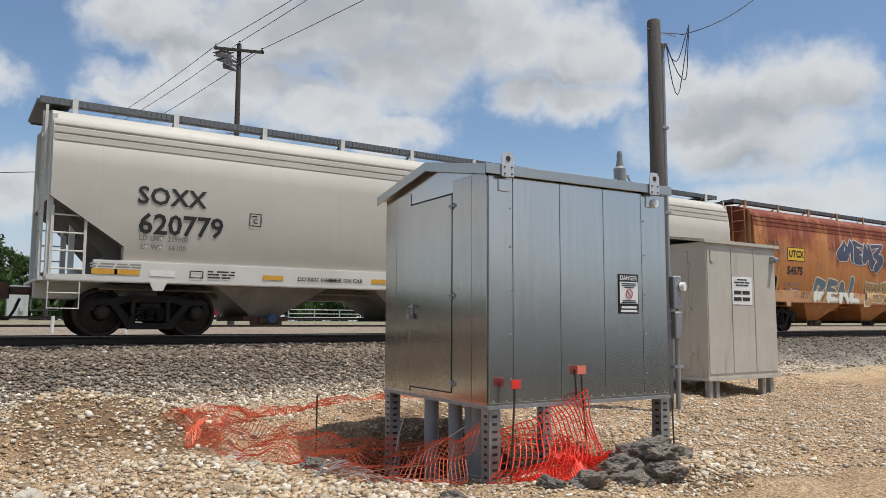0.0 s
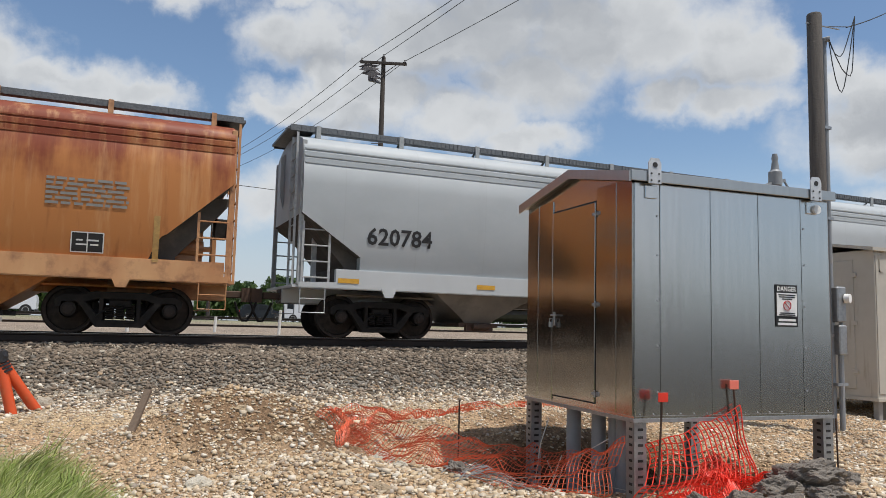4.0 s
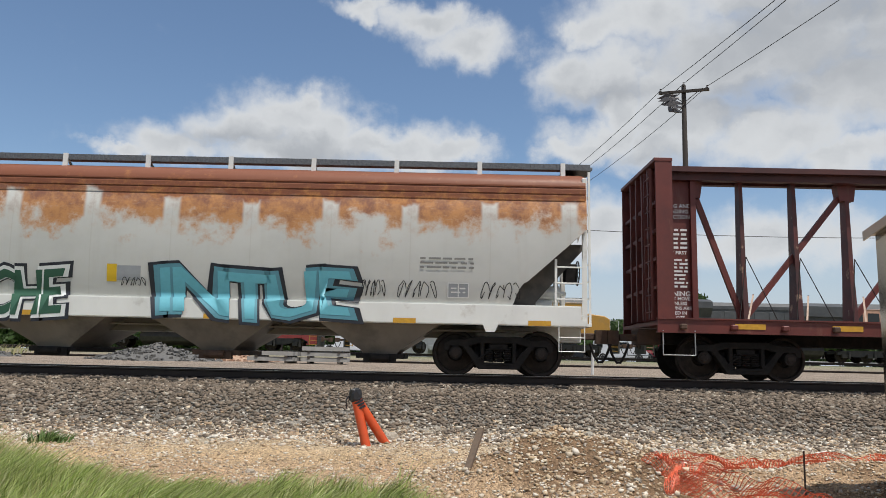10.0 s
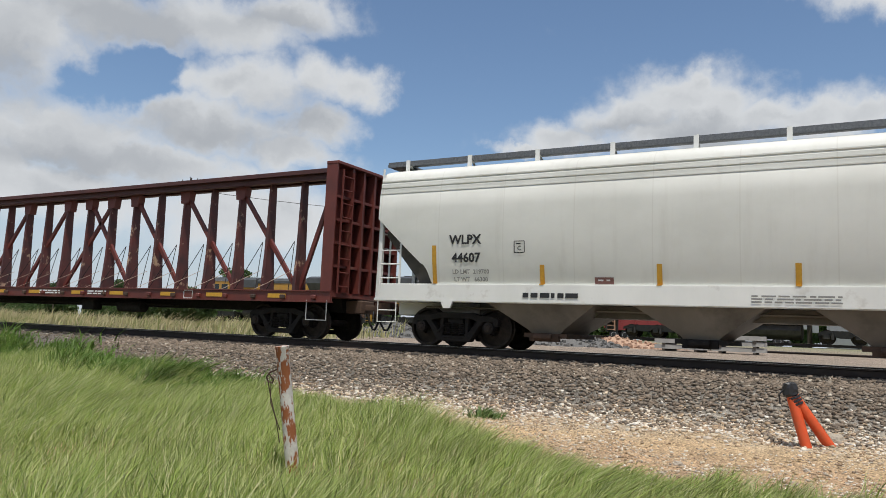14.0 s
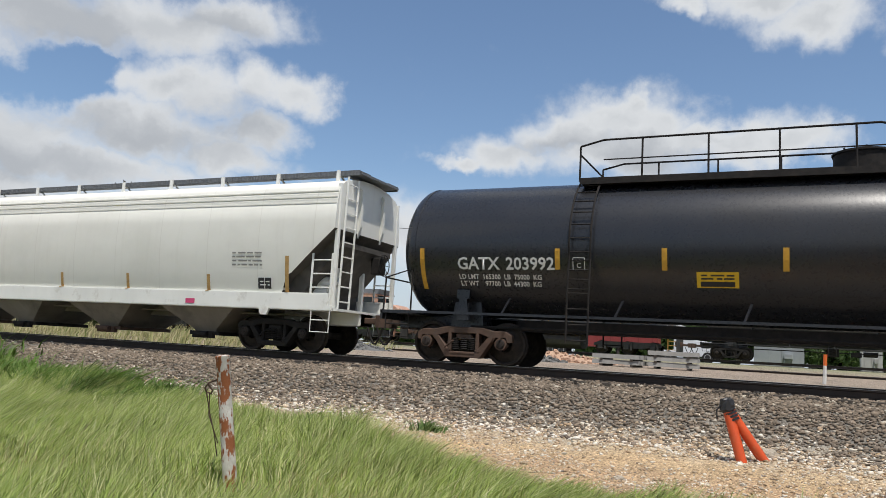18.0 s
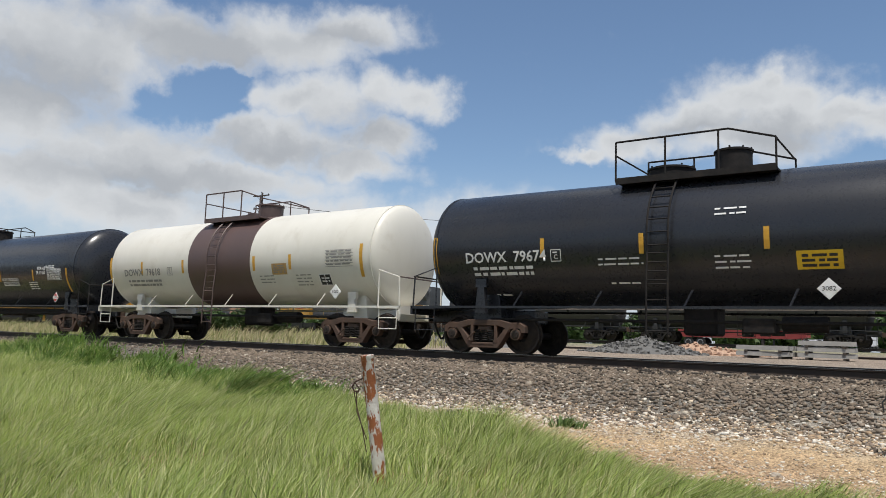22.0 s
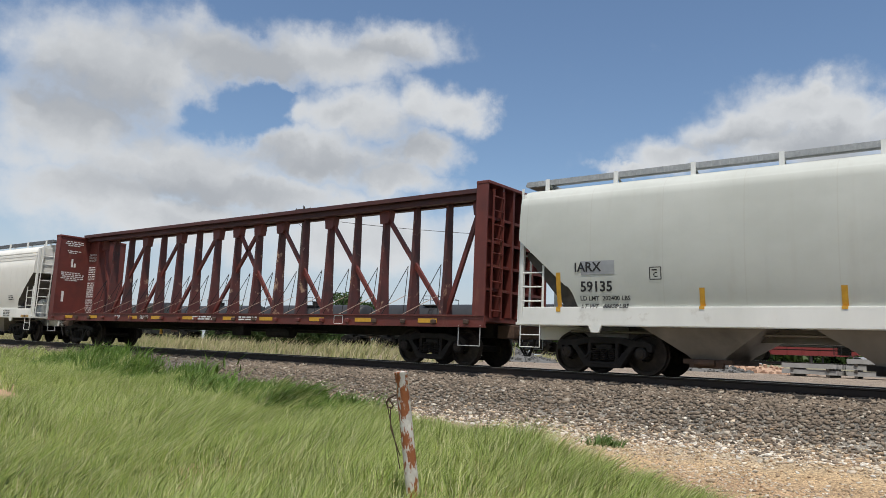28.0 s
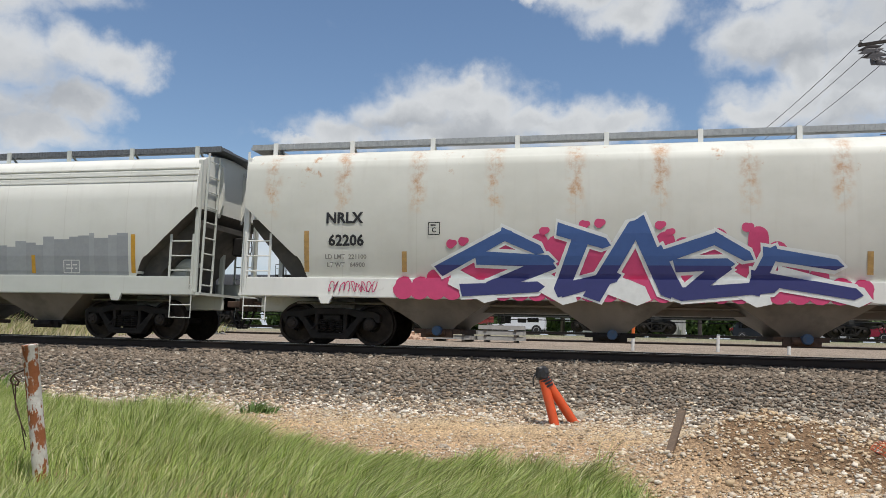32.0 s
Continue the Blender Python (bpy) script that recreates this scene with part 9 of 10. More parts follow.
def build_service_pole():
    p = tagged(new("service_pole"), "grey weathered timber service pole with conduit and a meter", "utility pole")
    x, y = 11.34, 9.12
    p.matrix_basis = pose(x, y, float(ground_z(x, y)))
    bm = bmesh.new()
    lathe(bm, [(0.15, -0.3), (0.135, 3.0), (0.125, 7.25), (0.11, 7.28)], 18, "z")
    part("pole", bm, M_POLE, p, smooth=True)
    bm = bmesh.new()
    rod(bm, (0.19, -0.03, 0), (0.17, -0.03, 6.7), 0.05, 12)
    lathe_pts = [(0.17, -0.03, 6.7), (0.18, -0.06, 6.82), (0.23, -0.12, 6.82)]
    tube(bm, lathe_pts, 0.055, 10)
    part("riser_conduit", bm, M_PVC, p, smooth=True)
    bm = bmesh.new()
    for z in (1.6, 3.6, 5.2):
        box(bm, 0.08, 0.25, -0.09, 0.04, z, z + 0.05)
    part("strap", bm, M_GALV, p)
    bm = bmesh.new()
    box(bm, 0.16, 0.37, -0.19, -0.05, 1.85, 2.45, bevel=0.02)
    meter = part("meter_box", bm, M_GALV, p)
    bm = bmesh.new()
    rod(bm, (0.33, -0.19, 2.25), (0.36, -0.27, 2.25), 0.08, 16)
    part("meter_glass", bm, M_SIGN, meter, smooth=True)
    bm = bmesh.new()
    box(bm, 0.18, 0.36, -0.20, -0.06, 1.3, 1.8, bevel=0.02)
    part("switch_box", bm, M_GALV, p)
    bm = bmesh.new()
    rod(bm, (0.27, -0.13, -0.2), (0.27, -0.13, 1.3), 0.045, 10)
    rod(bm, (0.33, -0.1, -0.2), (0.33, -0.1, 1.85), 0.03, 10)
    box(bm, 0.14, 0.38, -0.17, -0.05, 0.78, 0.83)
    part("feed_conduit", bm, M_PVC, p, smooth=True)
    bm = bmesh.new()
    rod(bm, (-0.2, 0, 7.08), (0.55, -0.05, 7.08), 0.014, 6)
    for k in range(3):
        lathe(bm, [(0.03, 7.04 + k * 0.04), (0.045, 7.06 + k * 0.04), (0.03, 7.08 + k * 0.04)], 8, "z")
    part("guy_hook", bm, M_GALV, p)
    # loops of service drop
    bm = bmesh.new()
    q = random.Random(4)
    for k in range(3):
        pts = [(0.22, -0.1, 6.84)]
        for j in range(1, 9):
            f = j / 8
            pts.append((0.22 + 0.16 * math.sin(f * math.pi) * (1 + 1.4 * (k == 1)) + 0.55 * f ** 3, -0.1 - 0.1 * f, 6.84 - (0.35 + 0.33 * k) * math.sin(f * math.pi) ** 0.8 + 0.45 * f ** 3 + q.uniform(-0.02, 0.02)))
        tube(bm, pts, 0.009, 5)
    part("drip_loop", bm, M_WIRE, p)
    bm = bmesh.new()
    sagging(bm, (0.2, -0.02, 7.08), (0.85, 0.0, 7.2), 0.0, 0.008, 2)
    sagging(bm, (0.8, 0.0, 7.18), (4.5, 0.8, 9.15), 0.12, 0.010)
    sagging(bm, (4.5, 0.8, 9.15), (19, 4.2, 17.6), 0.5, 0.010)
    part("service_drop", bm, M_WIRE, p)


build_service_pole()


def build_mast():
    m = tagged(new("signal_mast"), "grey steel crossing signal mast with a short arm", "signal mast")
    x, y = 13.0, 11.6
    m.matrix_basis = pose(x, y, float(ground_z(x, y)))
    bm = bmesh.new()
    lathe(bm, [(0.11, 0), (0.11, 4.6), (0.14, 4.62), (0.14, 4.9), (0.09, 4.95), (0.06, 5.15), (0.07, 5.2), (0.05, 5.3)], 14, "z")
    part("mast", bm, M_PVC, m, smooth=True)
    bm = bmesh.new()
    bar(bm, (-0.42, 0, 4.55), (0.25, 0, 4.75), 0.09, 0.07)
    tube(bm, [(0.25, 0, 4.75), (0.34, -0.05, 4.55), (0.5, -0.05, 4.3)], 0.025, 6)
    part("arm", bm, M_PVC, m)


build_mast()


def pole_line(name, label, x, y, top, arms, lean=0.0, yaw=0.0):
    p = tagged(new(name), label, "utility pole", "line poles")
    g = float(ground_z(x, y))
    p.matrix_basis = pose(x, y, g, 0, lean, yaw)
    h = top - g
    bm = bmesh.new()
    lathe(bm, [(0.17, -0.5), (0.15, h * 0.5), (0.11, h + 0.35), (0.09, h + 0.4)], 10, "z")
    part("pole", bm, M_POLE_FAR, p, smooth=True)
    for z, w in arms:
        bm = bmesh.new()
        box(bm, -w / 2, w / 2, -0.2, -0.08, h + z - 0.06, h + z + 0.07)
        arm = part("crossarm", bm, M_POLE_FAR, p)
        bm = bmesh.new()
        bar(bm, (-w * 0.28, -0.14, h + z - 0.05), (0, -0.14, h + z - 0.6), 0.03, 0.03)
        bar(bm, (w * 0.28, -0.14, h + z - 0.05), (0, -0.14, h + z - 0.6), 0.03, 0.03)
        part("brace", bm, M_POLE_FAR, arm)
        for dx in (-w / 2 + 0.1, 0.0, w / 2 - 0.1):
            bm = bmesh.new()
            lathe(bm, [(0.03, h + z + 0.06), (0.06, h + z + 0.12), (0.03, h + z + 0.18), (0.05, h + z + 0.22)], 8, "z")
            bmesh.ops.translate(bm, vec=(dx, -0.14, 0.25 if dx == 0 else 0), verts=bm.verts)
            part("insulator", bm, M_CERAMIC, arm)
    return p, g, h


lp, _, _ = pole_line("line_pole", "dark timber line pole with a crossarm and cut-outs", 12.2, 36.5, 15.25, ((0, 2.45),), yaw=-18)
bm = bmesh.new()
for k, (dx, dz) in enumerate(((-0.75, -0.5), (-0.55, -0.65), (-0.7, -0.85), (-0.45, -0.9), (-0.5, -0.45))):
    h = 15.25 - float(ground_z(12.2, 36.5))
    lathe(bm, [(0.05, h + dz - 0.2), (0.09, h + dz), (0.05, h + dz + 0.15)], 8, "z")
    for v in bm.verts[-24:]:
        v.co.x += dx
        v.co.y -= 0.25
    rod(bm, (dx, -0.25, h + dz + 0.1), (dx * 0.4, -0.15, h + dz + 0.35), 0.02, 5)
tube(bm, [(-0.7, -0.25, h - 0.2), (-0.85, -0.3, h - 0.6), (-0.4, -0.3, h - 0.95), (0, -0.2, h - 0.7)], 0.02, 5)
part("cutout_cluster", bm, M_CERAMIC, lp)
bm = bmesh.new()
rod(bm, (-0.5, -0.1, h - 4.3), (0.0, -0.1, h - 4.3), 0.025, 5)
part("stand_off", bm, M_CERAMIC, lp)
lb, _, _ = pole_line("line_pole", "dark timber line pole with two crossarms", 7.1, 67.3, 14.6, ((0, 2.6), (-1.0, 2.2)))
lc, _, _ = pole_line("line_pole", "dark timber line pole with a crossarm", -16.5, 78.0, 14.1, ((0, 2.4),))
ld, _, _ = pole_line("line_pole", "dark timber line pole with two crossarms", -67.0, 58.5, 17.4, ((0, 2.6), (-1.5, 2.4)), lean=0.5)
le, _, _ = pole_line("line_pole", "dark timber line pole with a crossarm", -18.5, 110.0, 10.5, ((0, 2.4),))
# three conductors over the track and on to the poles behind
for dx, nx in ((-1.12, 17.15), (0.0, 16.5), (1.12, 20.65)):
    bm = bmesh.new()
    dz = 0.45 if dx == 0 else 0.2
    pin = (12.2 + dx * 0.951, 36.36 - dx * 0.309, 15.25 + dz)
    sagging(bm, pin, (nx, -14.0, 15.6 + dz), 0.6, 0.016)
    sagging(bm, pin, (7.1 + dx, 67.2, 14.6 + dz), 0.6, 0.016)
    tagged(part("power_line", bm, M_WIRE), "thin black overhead power line", "wire", "overhead wires")
bm = bmesh.new()
sagging(bm, (-16.5, 78, 13.8), (7.1, 67.2, 13.6), 0.5, 0.03)
sagging(bm, (7.1, 67.2, 13.6), (75, 62, 14.5), 1.2, 0.03)
sagging(bm, (-67, 58.5, 16.5), (-16.5, 78, 14.1), 1.2, 0.03)
tagged(part("power_line", bm, M_WIRE), "thin black overhead power line", "wire", "overhead wires")

# ---- small things ----
M_ORANGEPIPE = mat("orange_plastic_pipe", (0.62, 0.085, 0.02), (0.52, 0.075, 0.02), scale=4, rough=0.45, bump=0.04, dirt=(0.45, 0.2, 0.1), dirt_scale=4, dirt_lo=0.6, dirt_hi=0.9)
M_TAPE = plain("black_tape", (0.02, 0.02, 0.022), 0.45)
M_NET = mat("orange_safety_netting", (0.72, 0.12, 0.045), (0.60, 0.14, 0.07), scale=2, rough=0.55, bump=0.0)
M_NETRED = mat("bright_red_netting", (0.85, 0.045, 0.02), (0.70, 0.05, 0.025), scale=2, rough=0.5, bump=0.0)


def build_pipes():
    p = tagged(new("stub_pipes"), "two orange plastic conduit stubs taped together at the top", "pipe stub")
    g = float(ground_z(-0.9, 12.4))
    top = Vector((-1.18, 12.35, 0.97))
    for a in ((-0.95, 12.28), (-0.62, 12.5)):
        bm = bmesh.new()
        foot = Vector((a[0], a[1], g - 0.05))
        rod(bm, foot, foot.lerp(top, 0.93), 0.075, 16)
        part("pipe", bm, M_ORANGEPIPE, p, smooth=True)
    bm = bmesh.new()
    d = (top - Vector((-0.8, 12.4, g))).normalized()
    for k in range(4):
        rod(bm, top - d * (0.22 - k * 0.05), top - d * (0.19 - k * 0.05), 0.098, 14)
    part("tape_band", bm, M_TAPE, p)
    bm = bmesh.new()
    lathe(bm, [(0.07, -0.08), (0.10, -0.05), (0.105, 0.04), (0.09, 0.10), (0.04, 0.13)], 12, "z")
    for v in bm.verts:
        v.co += Vector((random.uniform(-0.015, 0.015), random.uniform(-0.015, 0.015), random.uniform(-0.012, 0.012)))
    bmesh.ops.translate(bm, vec=top, verts=bm.verts)
    part("taped_cap", bm, M_TAPE, p)
    bm = bmesh.new()
    tube(bm, [top + Vector((-0.08, -0.05, 0.02)), top + Vector((-0.14, -0.06, -0.06)), top + Vector((-0.13, -0.06, -0.2))], 0.012, 5)
    part("tape_end", bm, M_TAPE, p)


build_pipes()

M_POSTPAINT = mat("flaking_white_post", (0.60, 0.58, 0.54), (0.42, 0.39, 0.35), scale=9, rough=0.8, bump=0.5, bscale=26, dirt=(0.26, 0.085, 0.028), dirt_scale=9, dirt_lo=0.485, dirt_hi=0.52, dirt_stretch=(1.4, 1.4, 0.55))


def build_post():
    p = tagged(new("fence_post"), "leaning steel fence post, white paint flaking to rust", "fence post")
    x, y = -5.545, 6.54
    p.matrix_basis = pose(x, y, float(ground_z(x, y)), 7.2, -5.0, 0)
    bm = bmesh.new()
    lathe(bm, [(0.073, -0.3), (0.072, 0.3), (0.070, 0.9), (0.070, 1.37), (0.074, 1.38), (0.074, 1.405), (0.056, 1.41)], 16, "z")
    part("post", bm, M_POSTPAINT, p, smooth=True)
    bm = bmesh.new()
    tube(bm, [(-0.05, -0.02, 1.17), (-0.18, -0.03, 1.13), (-0.24, -0.02, 1.08), (-0.25, 0.01, 1.03), (-0.2, 0.02, 1.01), (-0.16, 0, 1.05), (-0.2, -0.02, 1.12)], 0.009, 6)
    tube(bm, [(-0.25, 0.01, 1.03), (-0.24, 0.02, 0.85), (-0.20, 0.03, 0.6), (-0.17, 0.02, 0.36)], 0.006, 5)
    tube(bm, [(-0.2, 0, 1.03), (-0.22, -0.01, 0.8), (-0.13, 0.0, 0.5)], 0.006, 5)
    part("wire_loop", bm, M_BROWN, p)


build_post()

M_STAKE = mat("grey_timber_stake", (0.17, 0.12, 0.085), (0.13, 0.095, 0.07), scale=6, rough=0.9, bump=0.3, stretch=(1, 6, 6))
bm = bmesh.new()
bar(bm, (0.52, 9.0, float(ground_z(0.52, 9.0)) - 0.1), (0.74, 9.35, float(ground_z(0.74, 9.35)) + 0.34), 0.085, 0.035)
tagged(part("timber_stake", bm, M_STAKE), "short grey timber stake leaning in the spoil", "stake")


def rock_mesh(name, material, seed, r=1.0):
    rnd = random.Random(seed)
    bm = bmesh.new()
    bmesh.ops.create_icosphere(bm, subdivisions=5 if r > 1.01 else 3, radius=1)
    off = Vector((rnd.uniform(-50, 50), rnd.uniform(-50, 50), 0))
    for v in bm.verts:
        n = v.co.normalized()
        k = 1 + 0.38 * noise.noise(n * 1.4 + off) + 0.16 * noise.noise(n * 4 + off) + 0.07 * noise.noise(n * 9 + off) + (0.22 * noise.noise(n * 2.6 + off * 2) + 0.05 * noise.noise(n * 14 + off) if r > 1.01 else 0)
        v.co = Vector((n.x * k * 1.15, n.y * k * 0.9, n.z * k * 0.62))
    return link_mesh(name, bm, material)


M_ROCKS = [mat("pale_limestone", (0.47, 0.43, 0.36), (0.38, 0.34, 0.27), scale=7, rough=0.9, bump=0.5, randomise=0.2),
           mat("grey_rock", (0.33, 0.28, 0.22), (0.42, 0.37, 0.30), scale=7, rough=0.9, bump=0.5, randomise=0.2),
           mat("tan_rock", (0.38, 0.29, 0.19), (0.30, 0.23, 0.15), scale=7, rough=0.95, bump=0.5, randomise=0.2),
           mat("broken_asphalt", (0.21, 0.185, 0.16), (0.13, 0.115, 0.10), scale=26, rough=0.97, bump=0.6, bscale=70, dirt=(0.30, 0.22, 0.14), dirt_scale=5, dirt_lo=0.55, dirt_hi=0.75)]
ROCKS = [rock_mesh("rock", M_ROCKS[k % 3], 10 + k) for k in range(9)]
CLODS = [rock_mesh("asphalt_lump", M_ROCKS[3], 40 + k, 1.02) for k in range(3)]


def put_rock(me, x, y, r, label, name="rock", sink=0.35):
    rnd = random.Random(int(x * 131 + y * 17))
    ob = inst(name, me, None, pose(x, y, float(ground_z(x, y)) + r * 0.62 * (0.5 - sink), rnd.uniform(-18, 18), rnd.uniform(-18, 18), rnd.uniform(0, 360)) @ Matrix.Diagonal((r, r, r, 1)))
    tagged(ob, label, "rock", "loose rocks")


put_rock(ROCKS[0], 3.35, 8.55, 0.17, "pale limestone rock half sunk in the spoil")
put_rock(ROCKS[3], 1.15, 7.35, 0.12, "pale limestone rock half sunk in the spoil")
for x, y, r, k in ((6.2, 5.3, 0.2, 0), (6.6, 5.3, 0.27, 1), (6.95, 5.6, 0.24, 2), (6.45, 5.0, 0.19, 1), (5.6, 5.15, 0.16, 2), (6.0, 4.95, 0.16, 0), (6.75, 5.75, 0.2, 2), (7.0, 5.25, 0.15, 0), (5.3, 5.3, 0.13, 1), (3.75, 7.2, 0.13, 2), (4.2, 6.6, 0.10, 1), (4.4, 5.6, 0.11, 0)):
    put_rock(CLODS[k], x, y, r, "dark lump of broken asphalt beside the cabinet", "asphalt_lump")
rr = random.Random(77)
count = 0
while count < 130:
    x, y = rr.uniform(-4, 12), rr.uniform(4.6, 12.6)
    if x < float(grass_right(y)) + 0.3 or (4.9 < x < 8 and 5.6 < y < 8.4):
        continue
    heap = math.exp(-((x - 2.6) / 1.6) ** 2 - ((y - 8) / 2.4) ** 2)
    if rr.random() > 0.3 + heap:
        continue
    put_rock(ROCKS[rr.randrange(9)], x, y, rr.choice((0.022, 0.03, 0.04, 0.06, 0.034)) * rr.uniform(0.8, 1.3), "loose rock in the dirt beside the track")
    count += 1
put_rock(ROCKS[4], -0.62, 13.05, 0.15, "grey rock at the foot of the ballast")


# ---- safety netting ----
def netting(name, label, low, high, mesh, material, wob, seed, width=0.009, ground=True, skew=0.0):
    """Netting between two edges, given as points: strands both ways, sagging and creased."""
    rnd = random.Random(seed)
    def along(pts, f):
        f = min(max(f, 0), 1) * (len(pts) - 1)
        k = min(int(f), len(pts) - 2)
        return Vector(pts[k]).lerp(Vector(pts[k + 1]), f - k)
    length = sum((Vector(b) - Vector(a)).length for a, b in zip(low, low[1:]))
    depth = max((Vector(a) - Vector(b)).length for a, b in zip(low, high))
    nu, nv = int(length / mesh), max(3, int(depth / mesh))
    G = []
    off = Vector((rnd.uniform(0, 90), rnd.uniform(0, 90), 0))
    for i in range(nu + 1):
        row = []
        for j in range(nv + 1):
            f, h = i / nu, j / nv
            p = along(low, f + skew * h / nu).lerp(along(high, f), h)
            q = Vector((f * length * 1.3, h * depth * 2.2, 0)) + off
            p = p + Vector((noise.noise(q) * wob, noise.noise(q + Vector((7, 3, 1))) * wob, noise.noise(q * 1.4 + Vector((1, 9, 4))) * wob * 0.8 + noise.noise(q * 3.1) * wob * 0.4))
            if ground:
                p.z = max(p.z, float(ground_z(p.x, p.y)) + 0.015 + 0.02 * rnd.random())
            row.append(p)
        G.append(row)
    V, F = [], []
    def strand(a, b):
        d = (b - a)
        s = d.cross(Vector((0.3, 0.8, 0.52)))
        if s.length < 1e-6:
            return
        s = s.normalized() * width
        n = len(V)
        up = d.cross(s).normalized() * width * 0.5
        V.extend([a - s, a + s, b + s, b - s, a + up, b + up])
        F.extend([(n, n + 1, n + 2, n + 3), (n, n + 4, n + 5, n + 3), (n + 4, n + 1, n + 2, n + 5)])
    for i in range(nu + 1):
        for j in range(nv + 1):
            if i < nu:
                strand(G[i][j], G[i + 1][j])
            if j < nv:
                strand(G[i][j], G[i][j + 1])
    me = bpy.data.meshes.new(name)
    me.from_pydata([tuple(v) for v in V], [], F)
    me.materials.append(material)
    return tagged(new(name, me), label, "safety net", "safety netting")


def gz(x, y, h=0.0):
    return (x, y, float(ground_z(x, y)) + h)


netting("safety_netting", "crumpled orange plastic safety netting round the pit",
        [gz(7.55, 10.7), gz(6.35, 10.45), gz(5.2, 10.45), gz(4.1, 9.85), gz(3.35, 9.2), gz(3.0, 8.9)],
        [gz(8.0, 11.5, 0.3), gz(6.8, 11.3, 0.12), gz(5.5, 11.05, 0.12), gz(4.35, 10.5, 0.16), gz(3.3, 10.0, 0.12), gz(2.7, 9.3, 0.08)], 0.05, M_NET, 0.2, 1, width=0.0048)
netting("safety_netting", "crumpled orange plastic safety netting round the pit",
        [gz(3.0, 9.3), gz(3.25, 8.6), gz(3.45, 7.9), gz(3.6, 7.3), gz(3.8, 6.8), gz(4.25, 6.4), gz(4.8, 6.1)],
        [(3.49, 9.22, 0.38), (3.76, 8.45, 0.34), (4.13, 7.9, 0.34), (4.5, 7.5, 0.28), (4.72, 7.1, 0.25), (4.86, 6.5, 0.36), (5.0, 5.95, 0.58)], 0.05, M_NET, 0.16, 2, width=0.0046)
netting("safety_netting", "bright orange-red safety netting tied to the cabinet leg",
        [gz(4.95, 5.85), gz(5.3, 5.6), gz(5.8, 5.55), gz(6.35, 5.7)],
        [(5.12, 5.9, 0.52), (5.5, 5.82, 0.60), (5.85, 5.83, 0.72), (6.24, 5.84, 0.86)], 0.075, M_NETRED, 0.09, 3, width=0.007, skew=6.0)
netting("safety_netting", "bright orange-red safety netting heaped on the ground",
        [gz(5.3, 5.35), gz(5.7, 5.25), gz(6.2, 5.35), gz(6.75, 5.65)],
        [gz(5.4, 5.8, 0.12), gz(5.8, 5.85, 0.22), gz(6.2, 5.95, 0.25), gz(6.6, 6.1, 0.12)], 0.04, M_NETRED, 0.2, 4, width=0.006)
netting("safety_netting", "bright orange-red safety netting heaped on the ground",
        [gz(5.15, 5.5), gz(5.6, 5.4), gz(6.2, 5.5), gz(6.6, 5.75)],
        [gz(5.3, 5.9, 0.1), gz(5.75, 5.95, 0.2), gz(6.15, 6.05, 0.28), gz(6.5, 6.1, 0.15)], 0.04, M_NETRED, 0.22, 5, width=0.006)

M_REDFLAG = plain("red_flag", (0.72, 0.04, 0.02), 0.5)


def marker(x, y, ztop, lean, material, label):
    f = tagged(new("marker_stake"), label, "marker")
    f.matrix_basis = Matrix.Identity(4)
    bm = bmesh.new()
    a, b = Vector((x, y, float(ground_z(x, y)) - 0.05)), Vector((x + lean, y, ztop))
    rod(bm, a, b, 0.011, 6)
    part("rod", bm, M_BROWN, f)
    bm = bmesh.new()
    box(bm, b.x - 0.06, b.x + 0.06, b.y - 0.014, b.y - 0.006, b.z - 0.045, b.z + 0.045, bevel=0.003)
    part("plate", bm, material, f)


marker(6.27, 5.82, 1.07, -0.09, M_PINKFLAG, "pink plate on a thin steel rod by the cabinet")
marker(5.18, 5.78, 0.96, 0.07, M_REDFLAG, "red reflector plate on a thin steel rod by the cabinet")
bm = bmesh.new()
rod(bm, gz(8.1, 6.2, -0.1), gz(8.08, 6.2, 0.62), 0.010, 6)
tagged(part("marker_rod", bm, M_BROWN), "thin rusty steel rod standing in the dirt", "rod")
bm = bmesh.new()
rod(bm, gz(4.45, 8.75, -0.1), gz(4.45, 8.75, 0.75), 0.010, 6)
tagged(part("marker_rod", bm, M_BROWN), "thin rusty steel rod standing in the dirt", "rod")
# loose cut wires at the pit's edge
M_CABLE = plain("stripped_pale_wire", (0.55, 0.52, 0.48), 0.5)
bm = bmesh.new()
q = random.Random(12)
for k in range(26):
    x, y = q.uniform(3.8, 4.6), q.uniform(6.5, 7.3)
    a = q.uniform(-0.9, 0.5)
    l = q.uniform(0.3, 0.9)
    pts = [gz(x + math.cos(a) * l * f, y + math.sin(a) * l * f, 0.03 + 0.12 * math.sin(math.pi * f) * q.random()) for f in (0, 0.3, 0.6, 1)]
    tube(bm, pts, 0.004, 4)
tube(bm, [gz(4.5, 7.0, 0.05), (4.65, 7.05, 0.35), (4.75, 7.05, 0.62)], 0.006, 5)
tube(bm, [gz(4.55, 6.9, 0.05), (4.8, 6.8, 0.18), (5.0, 6.3, 0.5)], 0.006, 5)
tagged(part("cut_wires", bm, M_CABLE), "tangle of pale cut wires at the pit", "wires", kind="stuff")


